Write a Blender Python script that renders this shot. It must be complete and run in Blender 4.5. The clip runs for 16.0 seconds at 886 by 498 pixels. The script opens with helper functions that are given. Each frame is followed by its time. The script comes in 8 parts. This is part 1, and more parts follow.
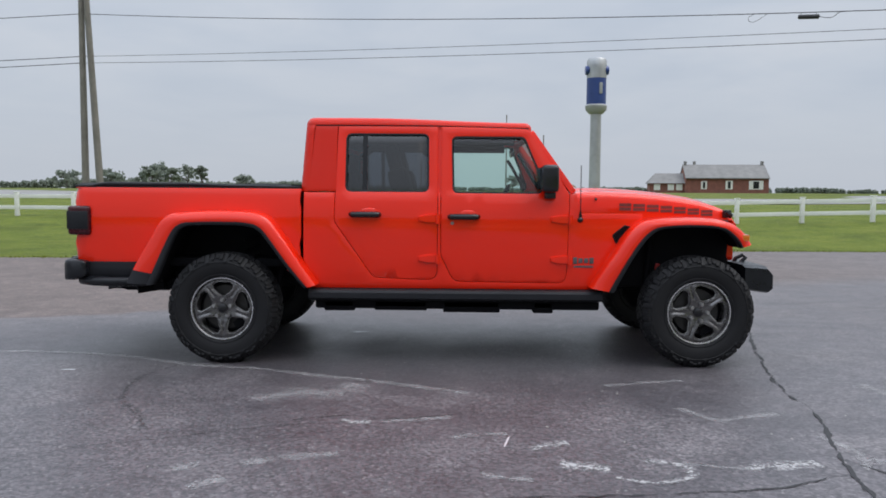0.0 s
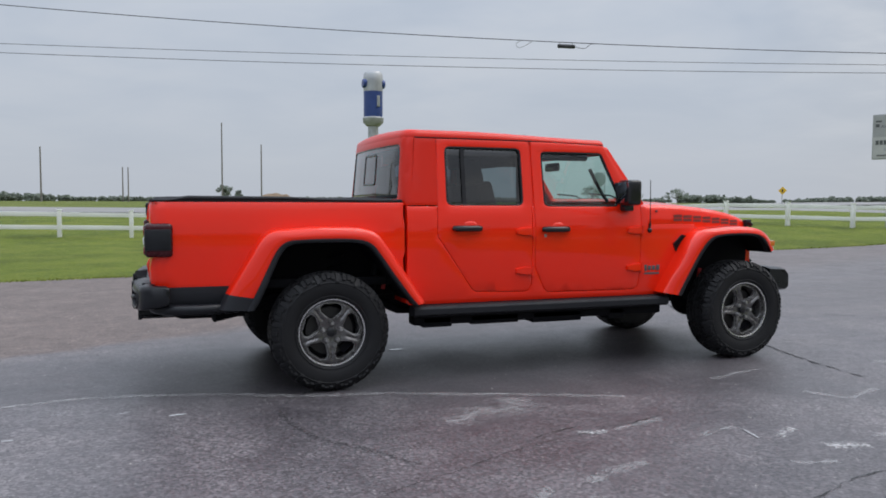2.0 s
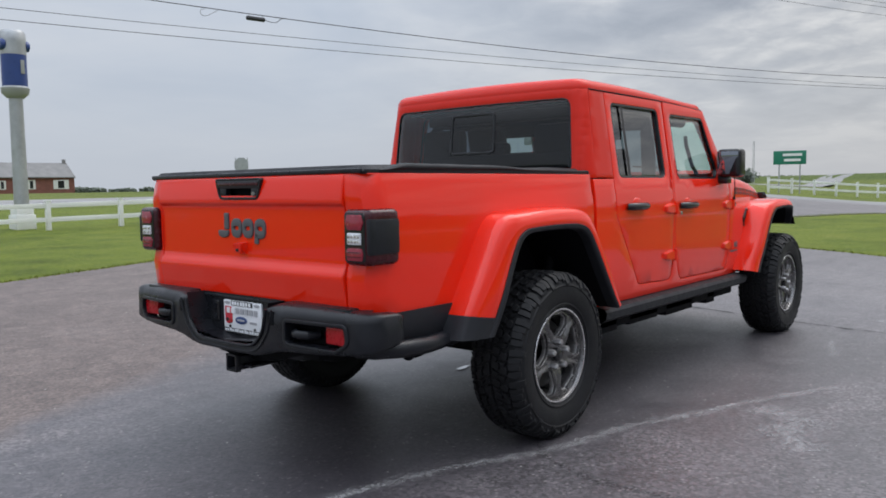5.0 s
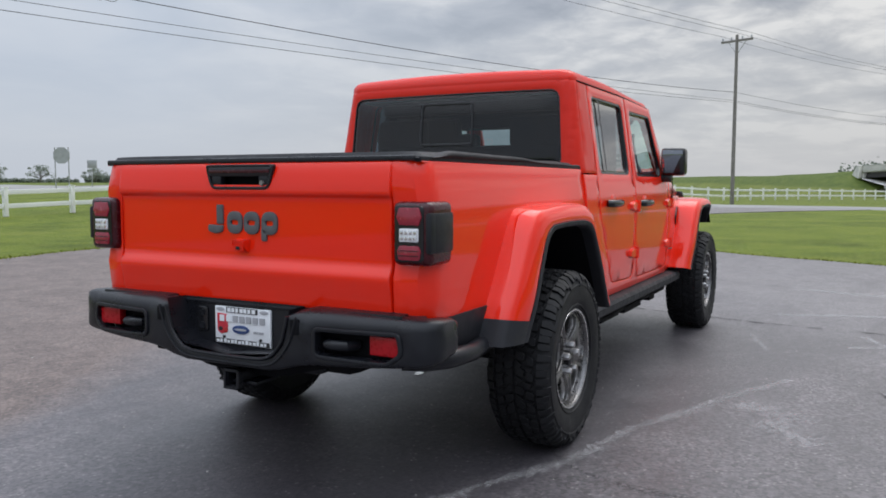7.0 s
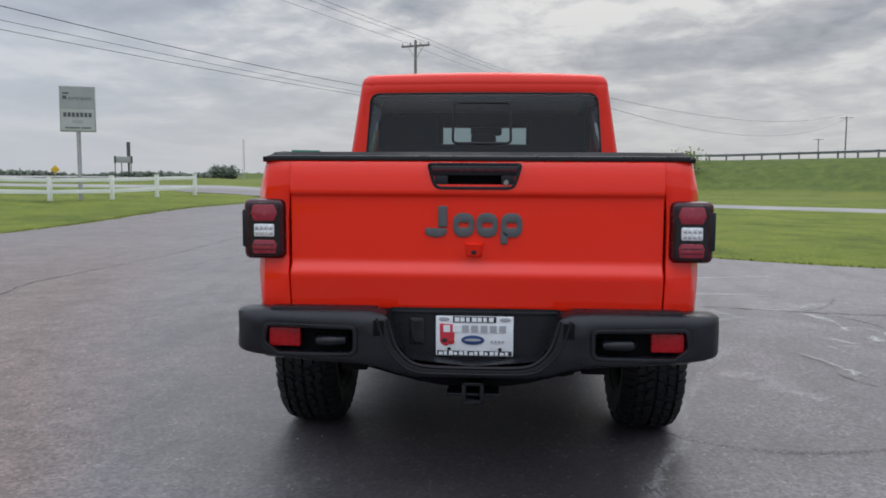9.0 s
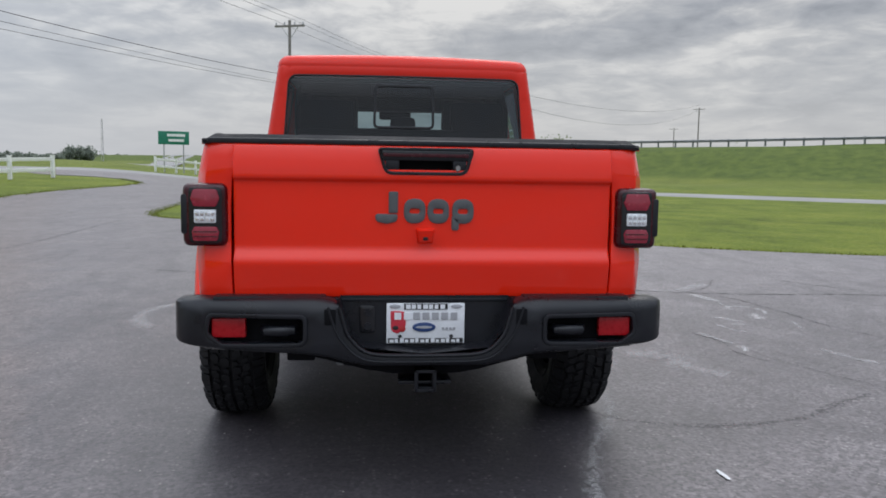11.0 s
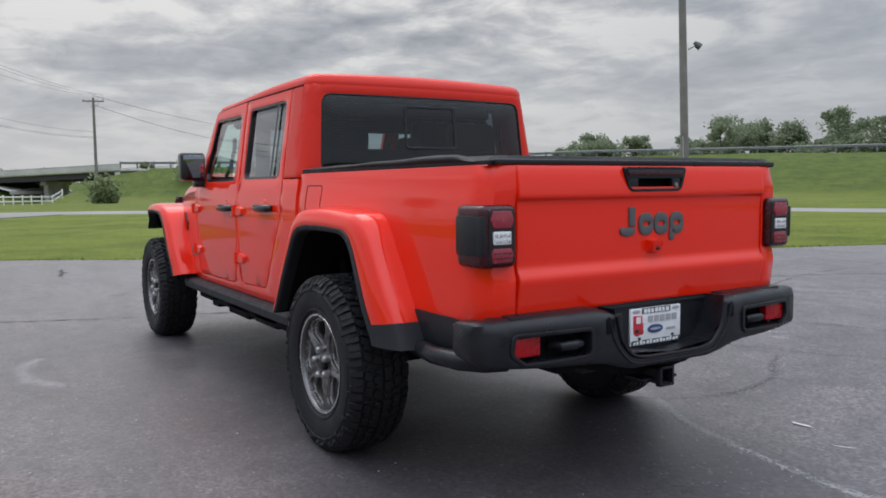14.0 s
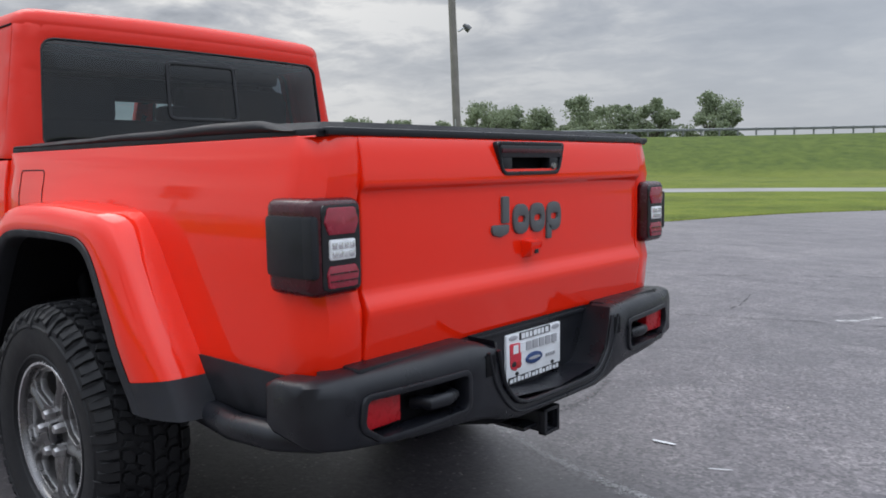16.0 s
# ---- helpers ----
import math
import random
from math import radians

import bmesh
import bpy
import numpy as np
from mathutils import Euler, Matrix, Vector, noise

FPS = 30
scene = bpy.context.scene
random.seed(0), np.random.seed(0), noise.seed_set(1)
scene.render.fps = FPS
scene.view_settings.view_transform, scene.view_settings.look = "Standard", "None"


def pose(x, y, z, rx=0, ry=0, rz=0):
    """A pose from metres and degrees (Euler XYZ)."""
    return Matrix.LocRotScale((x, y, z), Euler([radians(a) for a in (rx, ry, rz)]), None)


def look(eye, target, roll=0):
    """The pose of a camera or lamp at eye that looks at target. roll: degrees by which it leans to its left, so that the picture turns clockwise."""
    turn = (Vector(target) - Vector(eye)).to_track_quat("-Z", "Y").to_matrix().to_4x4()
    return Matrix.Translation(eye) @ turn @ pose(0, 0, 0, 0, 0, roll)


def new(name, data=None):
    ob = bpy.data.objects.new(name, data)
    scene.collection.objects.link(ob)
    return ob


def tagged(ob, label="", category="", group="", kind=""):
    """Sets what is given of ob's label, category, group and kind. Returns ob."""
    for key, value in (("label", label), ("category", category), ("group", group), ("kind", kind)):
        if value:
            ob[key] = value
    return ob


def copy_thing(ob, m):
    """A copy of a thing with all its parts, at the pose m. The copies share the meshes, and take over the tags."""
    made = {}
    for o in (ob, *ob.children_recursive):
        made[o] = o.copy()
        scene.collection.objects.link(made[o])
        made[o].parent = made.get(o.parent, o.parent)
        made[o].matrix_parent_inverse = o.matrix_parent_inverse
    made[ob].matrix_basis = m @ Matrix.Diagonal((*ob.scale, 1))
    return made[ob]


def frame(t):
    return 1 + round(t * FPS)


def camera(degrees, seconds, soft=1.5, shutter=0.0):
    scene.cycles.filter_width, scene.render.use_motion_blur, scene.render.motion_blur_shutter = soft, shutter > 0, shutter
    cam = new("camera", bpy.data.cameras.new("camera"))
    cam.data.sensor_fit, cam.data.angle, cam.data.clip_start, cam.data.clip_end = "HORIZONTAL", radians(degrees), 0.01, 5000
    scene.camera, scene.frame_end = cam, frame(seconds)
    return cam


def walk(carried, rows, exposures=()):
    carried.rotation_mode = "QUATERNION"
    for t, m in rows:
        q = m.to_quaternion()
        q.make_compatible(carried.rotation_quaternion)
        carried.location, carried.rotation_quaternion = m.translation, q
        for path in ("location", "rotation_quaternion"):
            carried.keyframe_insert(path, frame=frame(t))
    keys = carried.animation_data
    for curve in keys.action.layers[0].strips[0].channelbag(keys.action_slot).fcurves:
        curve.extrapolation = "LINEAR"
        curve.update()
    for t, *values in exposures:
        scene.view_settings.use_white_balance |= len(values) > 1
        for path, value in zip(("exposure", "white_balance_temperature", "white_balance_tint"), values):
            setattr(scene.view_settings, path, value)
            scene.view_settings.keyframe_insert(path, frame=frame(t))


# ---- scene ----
cam = camera(58.6, 16.0, 1.75)
PATH = [
    (0, (1.699, -6.651, 1.279), (1.668, -4.656, 1.132), 0.4),
    (0.5, (1.018, -6.68, 1.281), (1.148, -4.69, 1.136), 0.1),
    (1, (0.299, -6.599, 1.279), (0.609, -4.628, 1.14), 0.1),
    (1.5, (-0.44, -6.446, 1.289), (0.062, -4.514, 1.158), 0.1),
    (2, (-1.181, -6.17, 1.291), (-0.478, -4.301, 1.173), 0.2),
    (2.5, (-1.849, -5.836, 1.281), (-0.948, -4.053, 1.173), -0.0),
    (3, (-2.391, -5.348, 1.272), (-1.311, -3.668, 1.167), -0.4),
    (3.5, (-2.823, -4.706, 1.272), (-1.591, -3.135, 1.161), -0.9),
    (4, (-3.101, -4.018, 1.245), (-1.746, -2.552, 1.122), -0.9),
    (4.2, (-3.2, -3.761, 1.243), (-1.802, -2.337, 1.113), -0.9),
    (6.3, (-3.303, -2.38, 1.2), (-1.647, -1.272, 1.027), -0.5),
    (6.5, (-3.32, -2.357, 1.204), (-1.638, -1.287, 1.032), -0.4),
    (7, (-3.473, -2.096, 1.209), (-1.715, -1.156, 1.045), 0.1),
    (7.5, (-3.746, -1.585, 1.22), (-1.899, -0.833, 1.066), 0.4),
    (8, (-3.909, -0.995, 1.222), (-1.986, -0.463, 1.075), 0.3),
    (8.5, (-3.977, -0.448, 1.216), (-2.007, -0.138, 1.064), 0.2),
    (9, (-3.994, -0.06, 1.219), (-2.006, 0.069, 1.046), 0.3),
    (9.5, (-3.978, 0.076, 1.22), (-1.987, 0.087, 1.035), 0.0),
    (10, (-3.973, 0.073, 1.218), (-1.984, 0.019, 1.021), 0.1),
    (10.2, (-3.971, 0.074, 1.218), (-1.983, 0.003, 1.015), 0.2),
    (12.3, (-3.77, 1.143, 1.239), (-1.872, 0.538, 1.065), 1.2),
    (12.5, (-3.711, 1.371, 1.245), (-1.841, 0.681, 1.077), 1.0),
    (13, (-3.565, 1.877, 1.21), (-1.769, 1.012, 1.057), 0.4),
    (13.5, (-3.42, 2.18, 1.212), (-1.684, 1.198, 1.061), -0.2),
    (14, (-3.364, 2.357, 1.216), (-1.672, 1.303, 1.057), -0.6),
    (14.5, (-3.346, 2.411, 1.215), (-1.697, 1.293, 1.041), -0.9),
    (15, (-3.3, 2.417, 1.21), (-1.717, 1.21, 1.02), -1.0),
    (15.5, (-2.989, 2.259, 1.198), (-1.516, 0.921, 0.996), -1.0),
    (16, (-2.504, 1.925, 1.214), (-1.193, 0.428, 1.007), -0.9),
]
walk(cam, [(t, look(eye, target, roll)) for t, eye, target, roll in PATH],
     [(0, 0.0), (2, -0.08), (3, -0.12), (4, -0.08), (6.5, 0.10), (7.2, 0.03), (8, -0.04), (9.5, 0.0), (14, 0.0), (15, 0.05), (15.5, 0.12), (16, 0.20)])

# ---------------------------------------------------------------- world, sun
SUN_AZ, SUN_EL = radians(-7.0), radians(58.0)
sun_dir = Vector((math.cos(SUN_AZ) * math.cos(SUN_EL), math.sin(SUN_AZ) * math.cos(SUN_EL), math.sin(SUN_EL)))
sun_data = bpy.data.lights.new("sun", "SUN")
sun_data.energy, sun_data.angle, sun_data.color = 1.15, radians(45), (1.0, 0.97, 0.93)
sun = new("sun", sun_data)
sun.matrix_world = look(sun_dir * 50, (0, 0, 0))


class Nodes:
    """A node tree, with short calls."""

    def __init__(self, tree):
        self.t = tree
        tree.nodes.clear()

    def n(self, kind, ins=None, operation=""):
        node = self.t.nodes.new(kind)
        if operation:
            node.operation = operation
        for k, v in (ins or {}).items():
            self.put(node, k, v)
        return node

    def put(self, node, k, v):
        sock = node.inputs[k]
        if isinstance(v, bpy.types.NodeSocket):
            self.t.links.new(v, sock)
        elif isinstance(v, bpy.types.Node):
            self.t.links.new(v.outputs[0], sock)
        elif isinstance(v, (tuple, list)) and len(v) == 3 and sock.type == "RGBA":
            sock.default_value = (*v, 1)
        else:
            sock.default_value = v

    def math(self, op, a, b=0.0, c=0.0):
        return self.n("ShaderNodeMath", {0: a, 1: b, 2: c}, op).outputs[0]

    def noise(self, vec, scale, detail=4.0, rough=0.55, distort=0.0):
        return self.n("ShaderNodeTexNoise", {"Vector": vec, "Scale": scale, "Detail": detail, "Roughness": rough, "Distortion": distort}).outputs[0]

    def ramp(self, fac, stops):
        r = self.n("ShaderNodeValToRGB", {"Fac": fac})
        el = r.color_ramp.elements
        while len(el) < len(stops):
            el.new(0.5)
        for e, (p, c) in zip(el, stops):
            e.position, e.color = p, (*((c, c, c) if isinstance(c, (int, float)) else c), 1)
        return r.outputs[0]

    def mix(self, fac, a, b, blend="MIX"):
        m = self.n("ShaderNodeMix")
        m.data_type, m.blend_type = "RGBA", blend
        for i, v in ((0, fac), (6, a), (7, b)):
            self.put(m, i, v)
        return m.outputs[2]

    def span(self, v, a, b, c=0.0, d=1.0):
        return self.n("ShaderNodeMapRange", {0: v, 1: a, 2: b, 3: c, 4: d}).outputs[0]


world = bpy.data.worlds.new("sky")
scene.world = world
world.use_nodes = True
W = Nodes(world.node_tree)
gen = W.n("ShaderNodeTexCoord").outputs["Generated"]
sky = W.n("ShaderNodeTexSky")
sky.sky_type, sky.sun_disc, sky.dust_density = "NISHITA", False, 2.5
sky.sun_elevation, sky.sun_rotation = SUN_EL, math.pi / 2 - SUN_AZ
sep = W.n("ShaderNodeSeparateXYZ", {0: gen})
up = W.math("MAXIMUM", sep.outputs[2], 0.0)
lift = W.math("ADD", up, 0.15)
flat = W.n("ShaderNodeCombineXYZ", {0: W.math("DIVIDE", sep.outputs[0], lift), 1: W.math("DIVIDE", sep.outputs[1], lift), 2: 0.0}).outputs[0]
south_east = W.math("ADD", W.math("MULTIPLY", sep.outputs[0], 0.89), W.math("MULTIPLY", sep.outputs[1], -0.46))
open_sky = W.span(south_east, 0.25, 0.90)
broad = W.noise(flat, 1.15, 4.0, 0.52, 0.5)
fine = W.noise(flat, 4.2, 7.0, 0.62, 0.35)
cloud = W.math("ADD", W.math("MULTIPLY", broad, 0.66), W.math("MULTIPLY", fine, 0.34))
calm = W.ramp(W.math("ADD", W.math("MULTIPLY", broad, 0.85), W.math("MULTIPLY", fine, 0.15)), [(0.32, (0.51, 0.58, 0.69)), (0.50, (0.585, 0.645, 0.74)), (0.68, (0.66, 0.705, 0.78))])
broken = W.ramp(cloud, [(0.37, (0.19, 0.21, 0.25)), (0.45, (0.34, 0.36, 0.40)), (0.51, (0.49, 0.50, 0.52)), (0.59, (0.82, 0.81, 0.79))])
deck = W.mix(open_sky, calm, broken)
glow = W.mix(W.span(up, 0.02, 0.24, 0.92, 0.0), deck, W.mix(open_sky, (0.545, 0.59, 0.665), (0.575, 0.585, 0.605)))
# the cloud is heavier to the south
glow = W.mix(W.math("MULTIPLY", W.span(sep.outputs[1], -0.60, -0.92, 0.0, 0.55), W.span(up, 0.18, 0.45, 1.0, 0.0)), glow, (0.33, 0.36, 0.41))
# the overcast is brightest overhead
zenith = W.span(up, 0.30, 0.75, 1.0, 2.9)
bg_cloud = W.n("ShaderNodeBackground", {"Color": glow, "Strength": zenith})
bg_sky = W.n("ShaderNodeBackground", {"Color": sky.outputs[0], "Strength": 0.07})
both = W.n("ShaderNodeMixShader", {0: 0.90, 1: bg_sky.outputs[0], 2: bg_cloud.outputs[0]})
W.n("ShaderNodeOutputWorld", {"Surface": both.outputs[0]})


# ---------------------------------------------------------------- materials
def principled(name, base=(0.5, 0.5, 0.5), rough=0.5, metal=0.0, coat=0.0, coat_rough=0.05, spec=0.5):
    m = bpy.data.materials.new(name)
    m.use_nodes = True
    N = Nodes(m.node_tree)
    b = N.n("ShaderNodeBsdfPrincipled", {"Base Color": base, "Roughness": rough, "Metallic": metal, "Coat Weight": coat, "Coat Roughness": coat_rough, "Specular IOR Level": spec})
    N.n("ShaderNodeOutputMaterial", {"Surface": b.outputs[0]})
    N.b = b
    N.obj = N.n("ShaderNodeTexCoord").outputs["Object"]
    return m, N


def bump(N, height, strength=0.3, dist=0.01):
    N.put(N.b, "Normal", N.n("ShaderNodeBump", {"Height": height, "Strength": strength, "Distance": dist}).outputs[0])


def worn(name, base, rough, scale=8.0, vary=0.25, grain=120.0, relief=0.15, depth=0.002, metal=0.0, coat=0.0, rough_vary=0.12, spec=0.5):
    """A paint, plastic or metal with two scales of variation."""
    m, N = principled(name, base, rough, metal, coat, spec=spec)
    a, g = N.noise(N.obj, scale, 5.0), N.noise(N.obj, grain, 2.0)
    dark, light = tuple(c * (1 - vary) for c in base), tuple(min(1, c * (1 + vary)) for c in base)
    col = N.ramp(a, [(0.3, dark), (0.7, light)])
    N.put(N.b, "Base Color", N.mix(0.25, col, N.ramp(g, [(0.3, dark), (0.7, light)])))
    N.put(N.b, "Roughness", N.span(a, 0.3, 0.7, max(0.02, rough - rough_vary), min(1, rough + rough_vary)))
    if relief:
        bump(N, g, relief, depth)
    return m


def paint_material(name, coat, coat_rough, depth=1.0):
    base, dusty = (0.86 * depth, 0.020 * depth, 0.003), (0.72 * depth, 0.036 * depth, 0.014)
    m, N = principled(name, base, 0.45, 0.0, coat, coat_rough, 0.04)
    dust = N.noise(N.obj, 3.0, 6.0)
    N.put(N.b, "Base Color", N.mix(N.span(dust, 0.45, 0.75, 0.0, 0.10), base, dusty))
    N.put(N.b, "Coat Roughness", N.span(dust, 0.3, 0.7, coat_rough, coat_rough + 0.05))
    return m


def glass_material(name, tint, gloss=0.02, base=0.045):
    m = bpy.data.materials.new(name)
    m.use_nodes = True
    N = Nodes(m.node_tree)
    clear = N.n("ShaderNodeBsdfTransparent", {"Color": tint})
    shine = N.n("ShaderNodeBsdfGlossy", {"Color": (1, 1, 1), "Roughness": gloss})
    slant = N.n("ShaderNodeLayerWeight", {"Blend": 0.5}).outputs["Facing"]
    sheen = N.math("ADD", N.math("MULTIPLY", N.math("POWER", slant, 3.4), 0.9), base)
    mixed = N.n("ShaderNodeMixShader", {0: sheen, 1: clear.outputs[0], 2: shine.outputs[0]})
    N.n("ShaderNodeOutputMaterial", {"Surface": mixed.outputs[0]})
    return m


def asphalt_material():
    m, N = principled("sealed_asphalt", (0.1, 0.1, 0.1), 0.75, spec=0.55)
    p = N.n("ShaderNodeNewGeometry").outputs["Position"]
    big, mid = N.noise(p, 0.22, 5.0, 0.6), N.noise(p, 1.4, 6.0, 0.65, 0.6)
    stone, speck, blot = N.noise(p, 42.0, 3.0, 0.75), N.noise(p, 130.0, 2.0), N.noise(p, 6.5, 5.0, 0.7, 0.8)
    xyz = N.n("ShaderNodeSeparateXYZ", {0: p})
    px, py = xyz.outputs[0], xyz.outputs[1]
    wob = N.math("MULTIPLY", N.math("SUBTRACT", mid, 0.5), 0.5)
    cell = N.n("ShaderNodeSeparateColor", {0: N.n("ShaderNodeTexVoronoi", {"Vector": p, "Scale": 62.0}).outputs["Color"]}).outputs[0]
    grain = N.math("ADD", N.math("MULTIPLY", cell, 0.40), N.math("ADD", N.math("MULTIPLY", stone, 0.38), N.math("MULTIPLY", speck, 0.22)))
    seal = N.ramp(N.math("ADD", N.math("MULTIPLY", big, 0.55), N.math("MULTIPLY", mid, 0.45)), [(0.38, (0.110, 0.103, 0.114)), (0.50, (0.150, 0.141, 0.153)), (0.60, (0.210, 0.199, 0.205))])
    seal = N.mix(0.36, seal, N.ramp(blot, [(0.36, (0.050, 0.047, 0.054)), (0.64, (0.215, 0.206, 0.212))]))
    # long pale drag streaks
    drag = N.noise(N.n("ShaderNodeVectorMath", {0: p, 1: (0.7, 3.2, 1.0)}, operation="MULTIPLY").outputs[0], 1.0, 6.0, 0.68, 0.8)
    seal = N.mix(N.span(drag, 0.50, 0.66, 0.0, 0.60), seal, (0.205, 0.196, 0.204))
    seal = N.mix(N.span(drag, 0.34, 0.47, 0.60, 0.0), seal, (0.066, 0.062, 0.070))
    # the asphalt is darker over the middle of the lot
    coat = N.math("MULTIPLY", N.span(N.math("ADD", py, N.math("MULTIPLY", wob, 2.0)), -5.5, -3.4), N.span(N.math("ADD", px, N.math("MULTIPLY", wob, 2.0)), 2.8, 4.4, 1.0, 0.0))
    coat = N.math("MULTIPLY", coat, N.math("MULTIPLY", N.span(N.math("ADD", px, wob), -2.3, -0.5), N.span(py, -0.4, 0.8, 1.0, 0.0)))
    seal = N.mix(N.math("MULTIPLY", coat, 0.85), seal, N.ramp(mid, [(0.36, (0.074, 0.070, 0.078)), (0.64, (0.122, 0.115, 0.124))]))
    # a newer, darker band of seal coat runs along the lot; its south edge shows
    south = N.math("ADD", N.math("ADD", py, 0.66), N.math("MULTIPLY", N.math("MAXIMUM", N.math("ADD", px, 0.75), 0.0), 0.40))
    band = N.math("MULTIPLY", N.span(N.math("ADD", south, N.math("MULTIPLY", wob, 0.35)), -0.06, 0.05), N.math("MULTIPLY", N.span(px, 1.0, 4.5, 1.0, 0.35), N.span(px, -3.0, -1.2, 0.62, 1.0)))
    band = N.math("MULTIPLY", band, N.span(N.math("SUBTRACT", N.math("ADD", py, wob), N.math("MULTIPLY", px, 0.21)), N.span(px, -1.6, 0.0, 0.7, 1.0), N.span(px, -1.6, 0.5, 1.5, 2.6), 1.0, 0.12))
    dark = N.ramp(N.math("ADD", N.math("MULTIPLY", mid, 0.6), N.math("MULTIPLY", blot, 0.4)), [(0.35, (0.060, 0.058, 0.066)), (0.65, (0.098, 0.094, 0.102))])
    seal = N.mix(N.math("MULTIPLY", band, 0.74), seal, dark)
    # the seal coat has worn through to stones in streaks
    wear = N.math("MULTIPLY", N.span(N.math("ADD", N.math("MULTIPLY", mid, 0.6), N.math("MULTIPLY", blot, 0.4)), 0.50, 0.64), N.span(stone, 0.47, 0.62))
    wear = N.math("MULTIPLY", wear, N.span(band, 0.0, 1.0, 0.50, 0.16))
    col = N.mix(wear, seal, (0.33, 0.325, 0.325))
    col = N.mix(N.span(band, 0.0, 1.0, 0.85, 0.50), col, N.ramp(grain, [(0.26, (0.14, 0.14, 0.145)), (0.50, (0.48, 0.48, 0.48)), (0.72, (0.88, 0.87, 0.86))]), "OVERLAY")
    pick = N.n("ShaderNodeTexVoronoi", {"Vector": p, "Scale": 48.0})
    shade = N.n("ShaderNodeSeparateColor", {0: pick.outputs["Color"]})
    fleck = N.math("MULTIPLY", N.span(shade.outputs[1], 0.80, 0.86), N.span(pick.outputs["Distance"], 0.20, 0.42, 1.0, 0.0))
    col = N.mix(N.math("MULTIPLY", fleck, N.span(blot, 0.38, 0.62, 0.15, 0.75)), col, (0.42, 0.41, 0.40))
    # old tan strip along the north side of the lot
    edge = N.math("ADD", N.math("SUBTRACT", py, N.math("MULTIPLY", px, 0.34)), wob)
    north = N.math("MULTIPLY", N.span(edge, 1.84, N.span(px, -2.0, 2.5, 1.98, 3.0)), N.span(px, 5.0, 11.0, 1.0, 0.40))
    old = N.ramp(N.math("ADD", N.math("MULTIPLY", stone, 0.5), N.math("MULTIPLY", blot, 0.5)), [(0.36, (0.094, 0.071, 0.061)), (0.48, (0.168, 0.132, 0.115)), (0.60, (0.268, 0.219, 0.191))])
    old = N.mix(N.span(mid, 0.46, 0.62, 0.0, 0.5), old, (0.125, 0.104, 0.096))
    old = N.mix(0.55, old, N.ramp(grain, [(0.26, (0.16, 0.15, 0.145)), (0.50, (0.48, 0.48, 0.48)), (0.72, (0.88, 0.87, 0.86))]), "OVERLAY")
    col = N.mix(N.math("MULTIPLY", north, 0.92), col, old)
    # the north half is a little darker and browner
    col = N.mix(N.span(N.math("ADD", py, wob), -1.2, 1.8), col, N.mix(1.0, col, (0.86, 0.825, 0.80), "MULTIPLY"))
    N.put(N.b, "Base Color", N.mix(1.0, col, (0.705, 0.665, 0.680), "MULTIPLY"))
    N.put(N.b, "Roughness", N.math("ADD", N.span(mid, 0.3, 0.7, 0.40, 0.56), N.math("MULTIPLY", north, 0.22)))
    N.put(N.b, "Specular IOR Level", 0.75)
    bump(N, N.math("ADD", stone, N.math("MULTIPLY", speck, 0.5)), 0.38, 0.006)
    return m


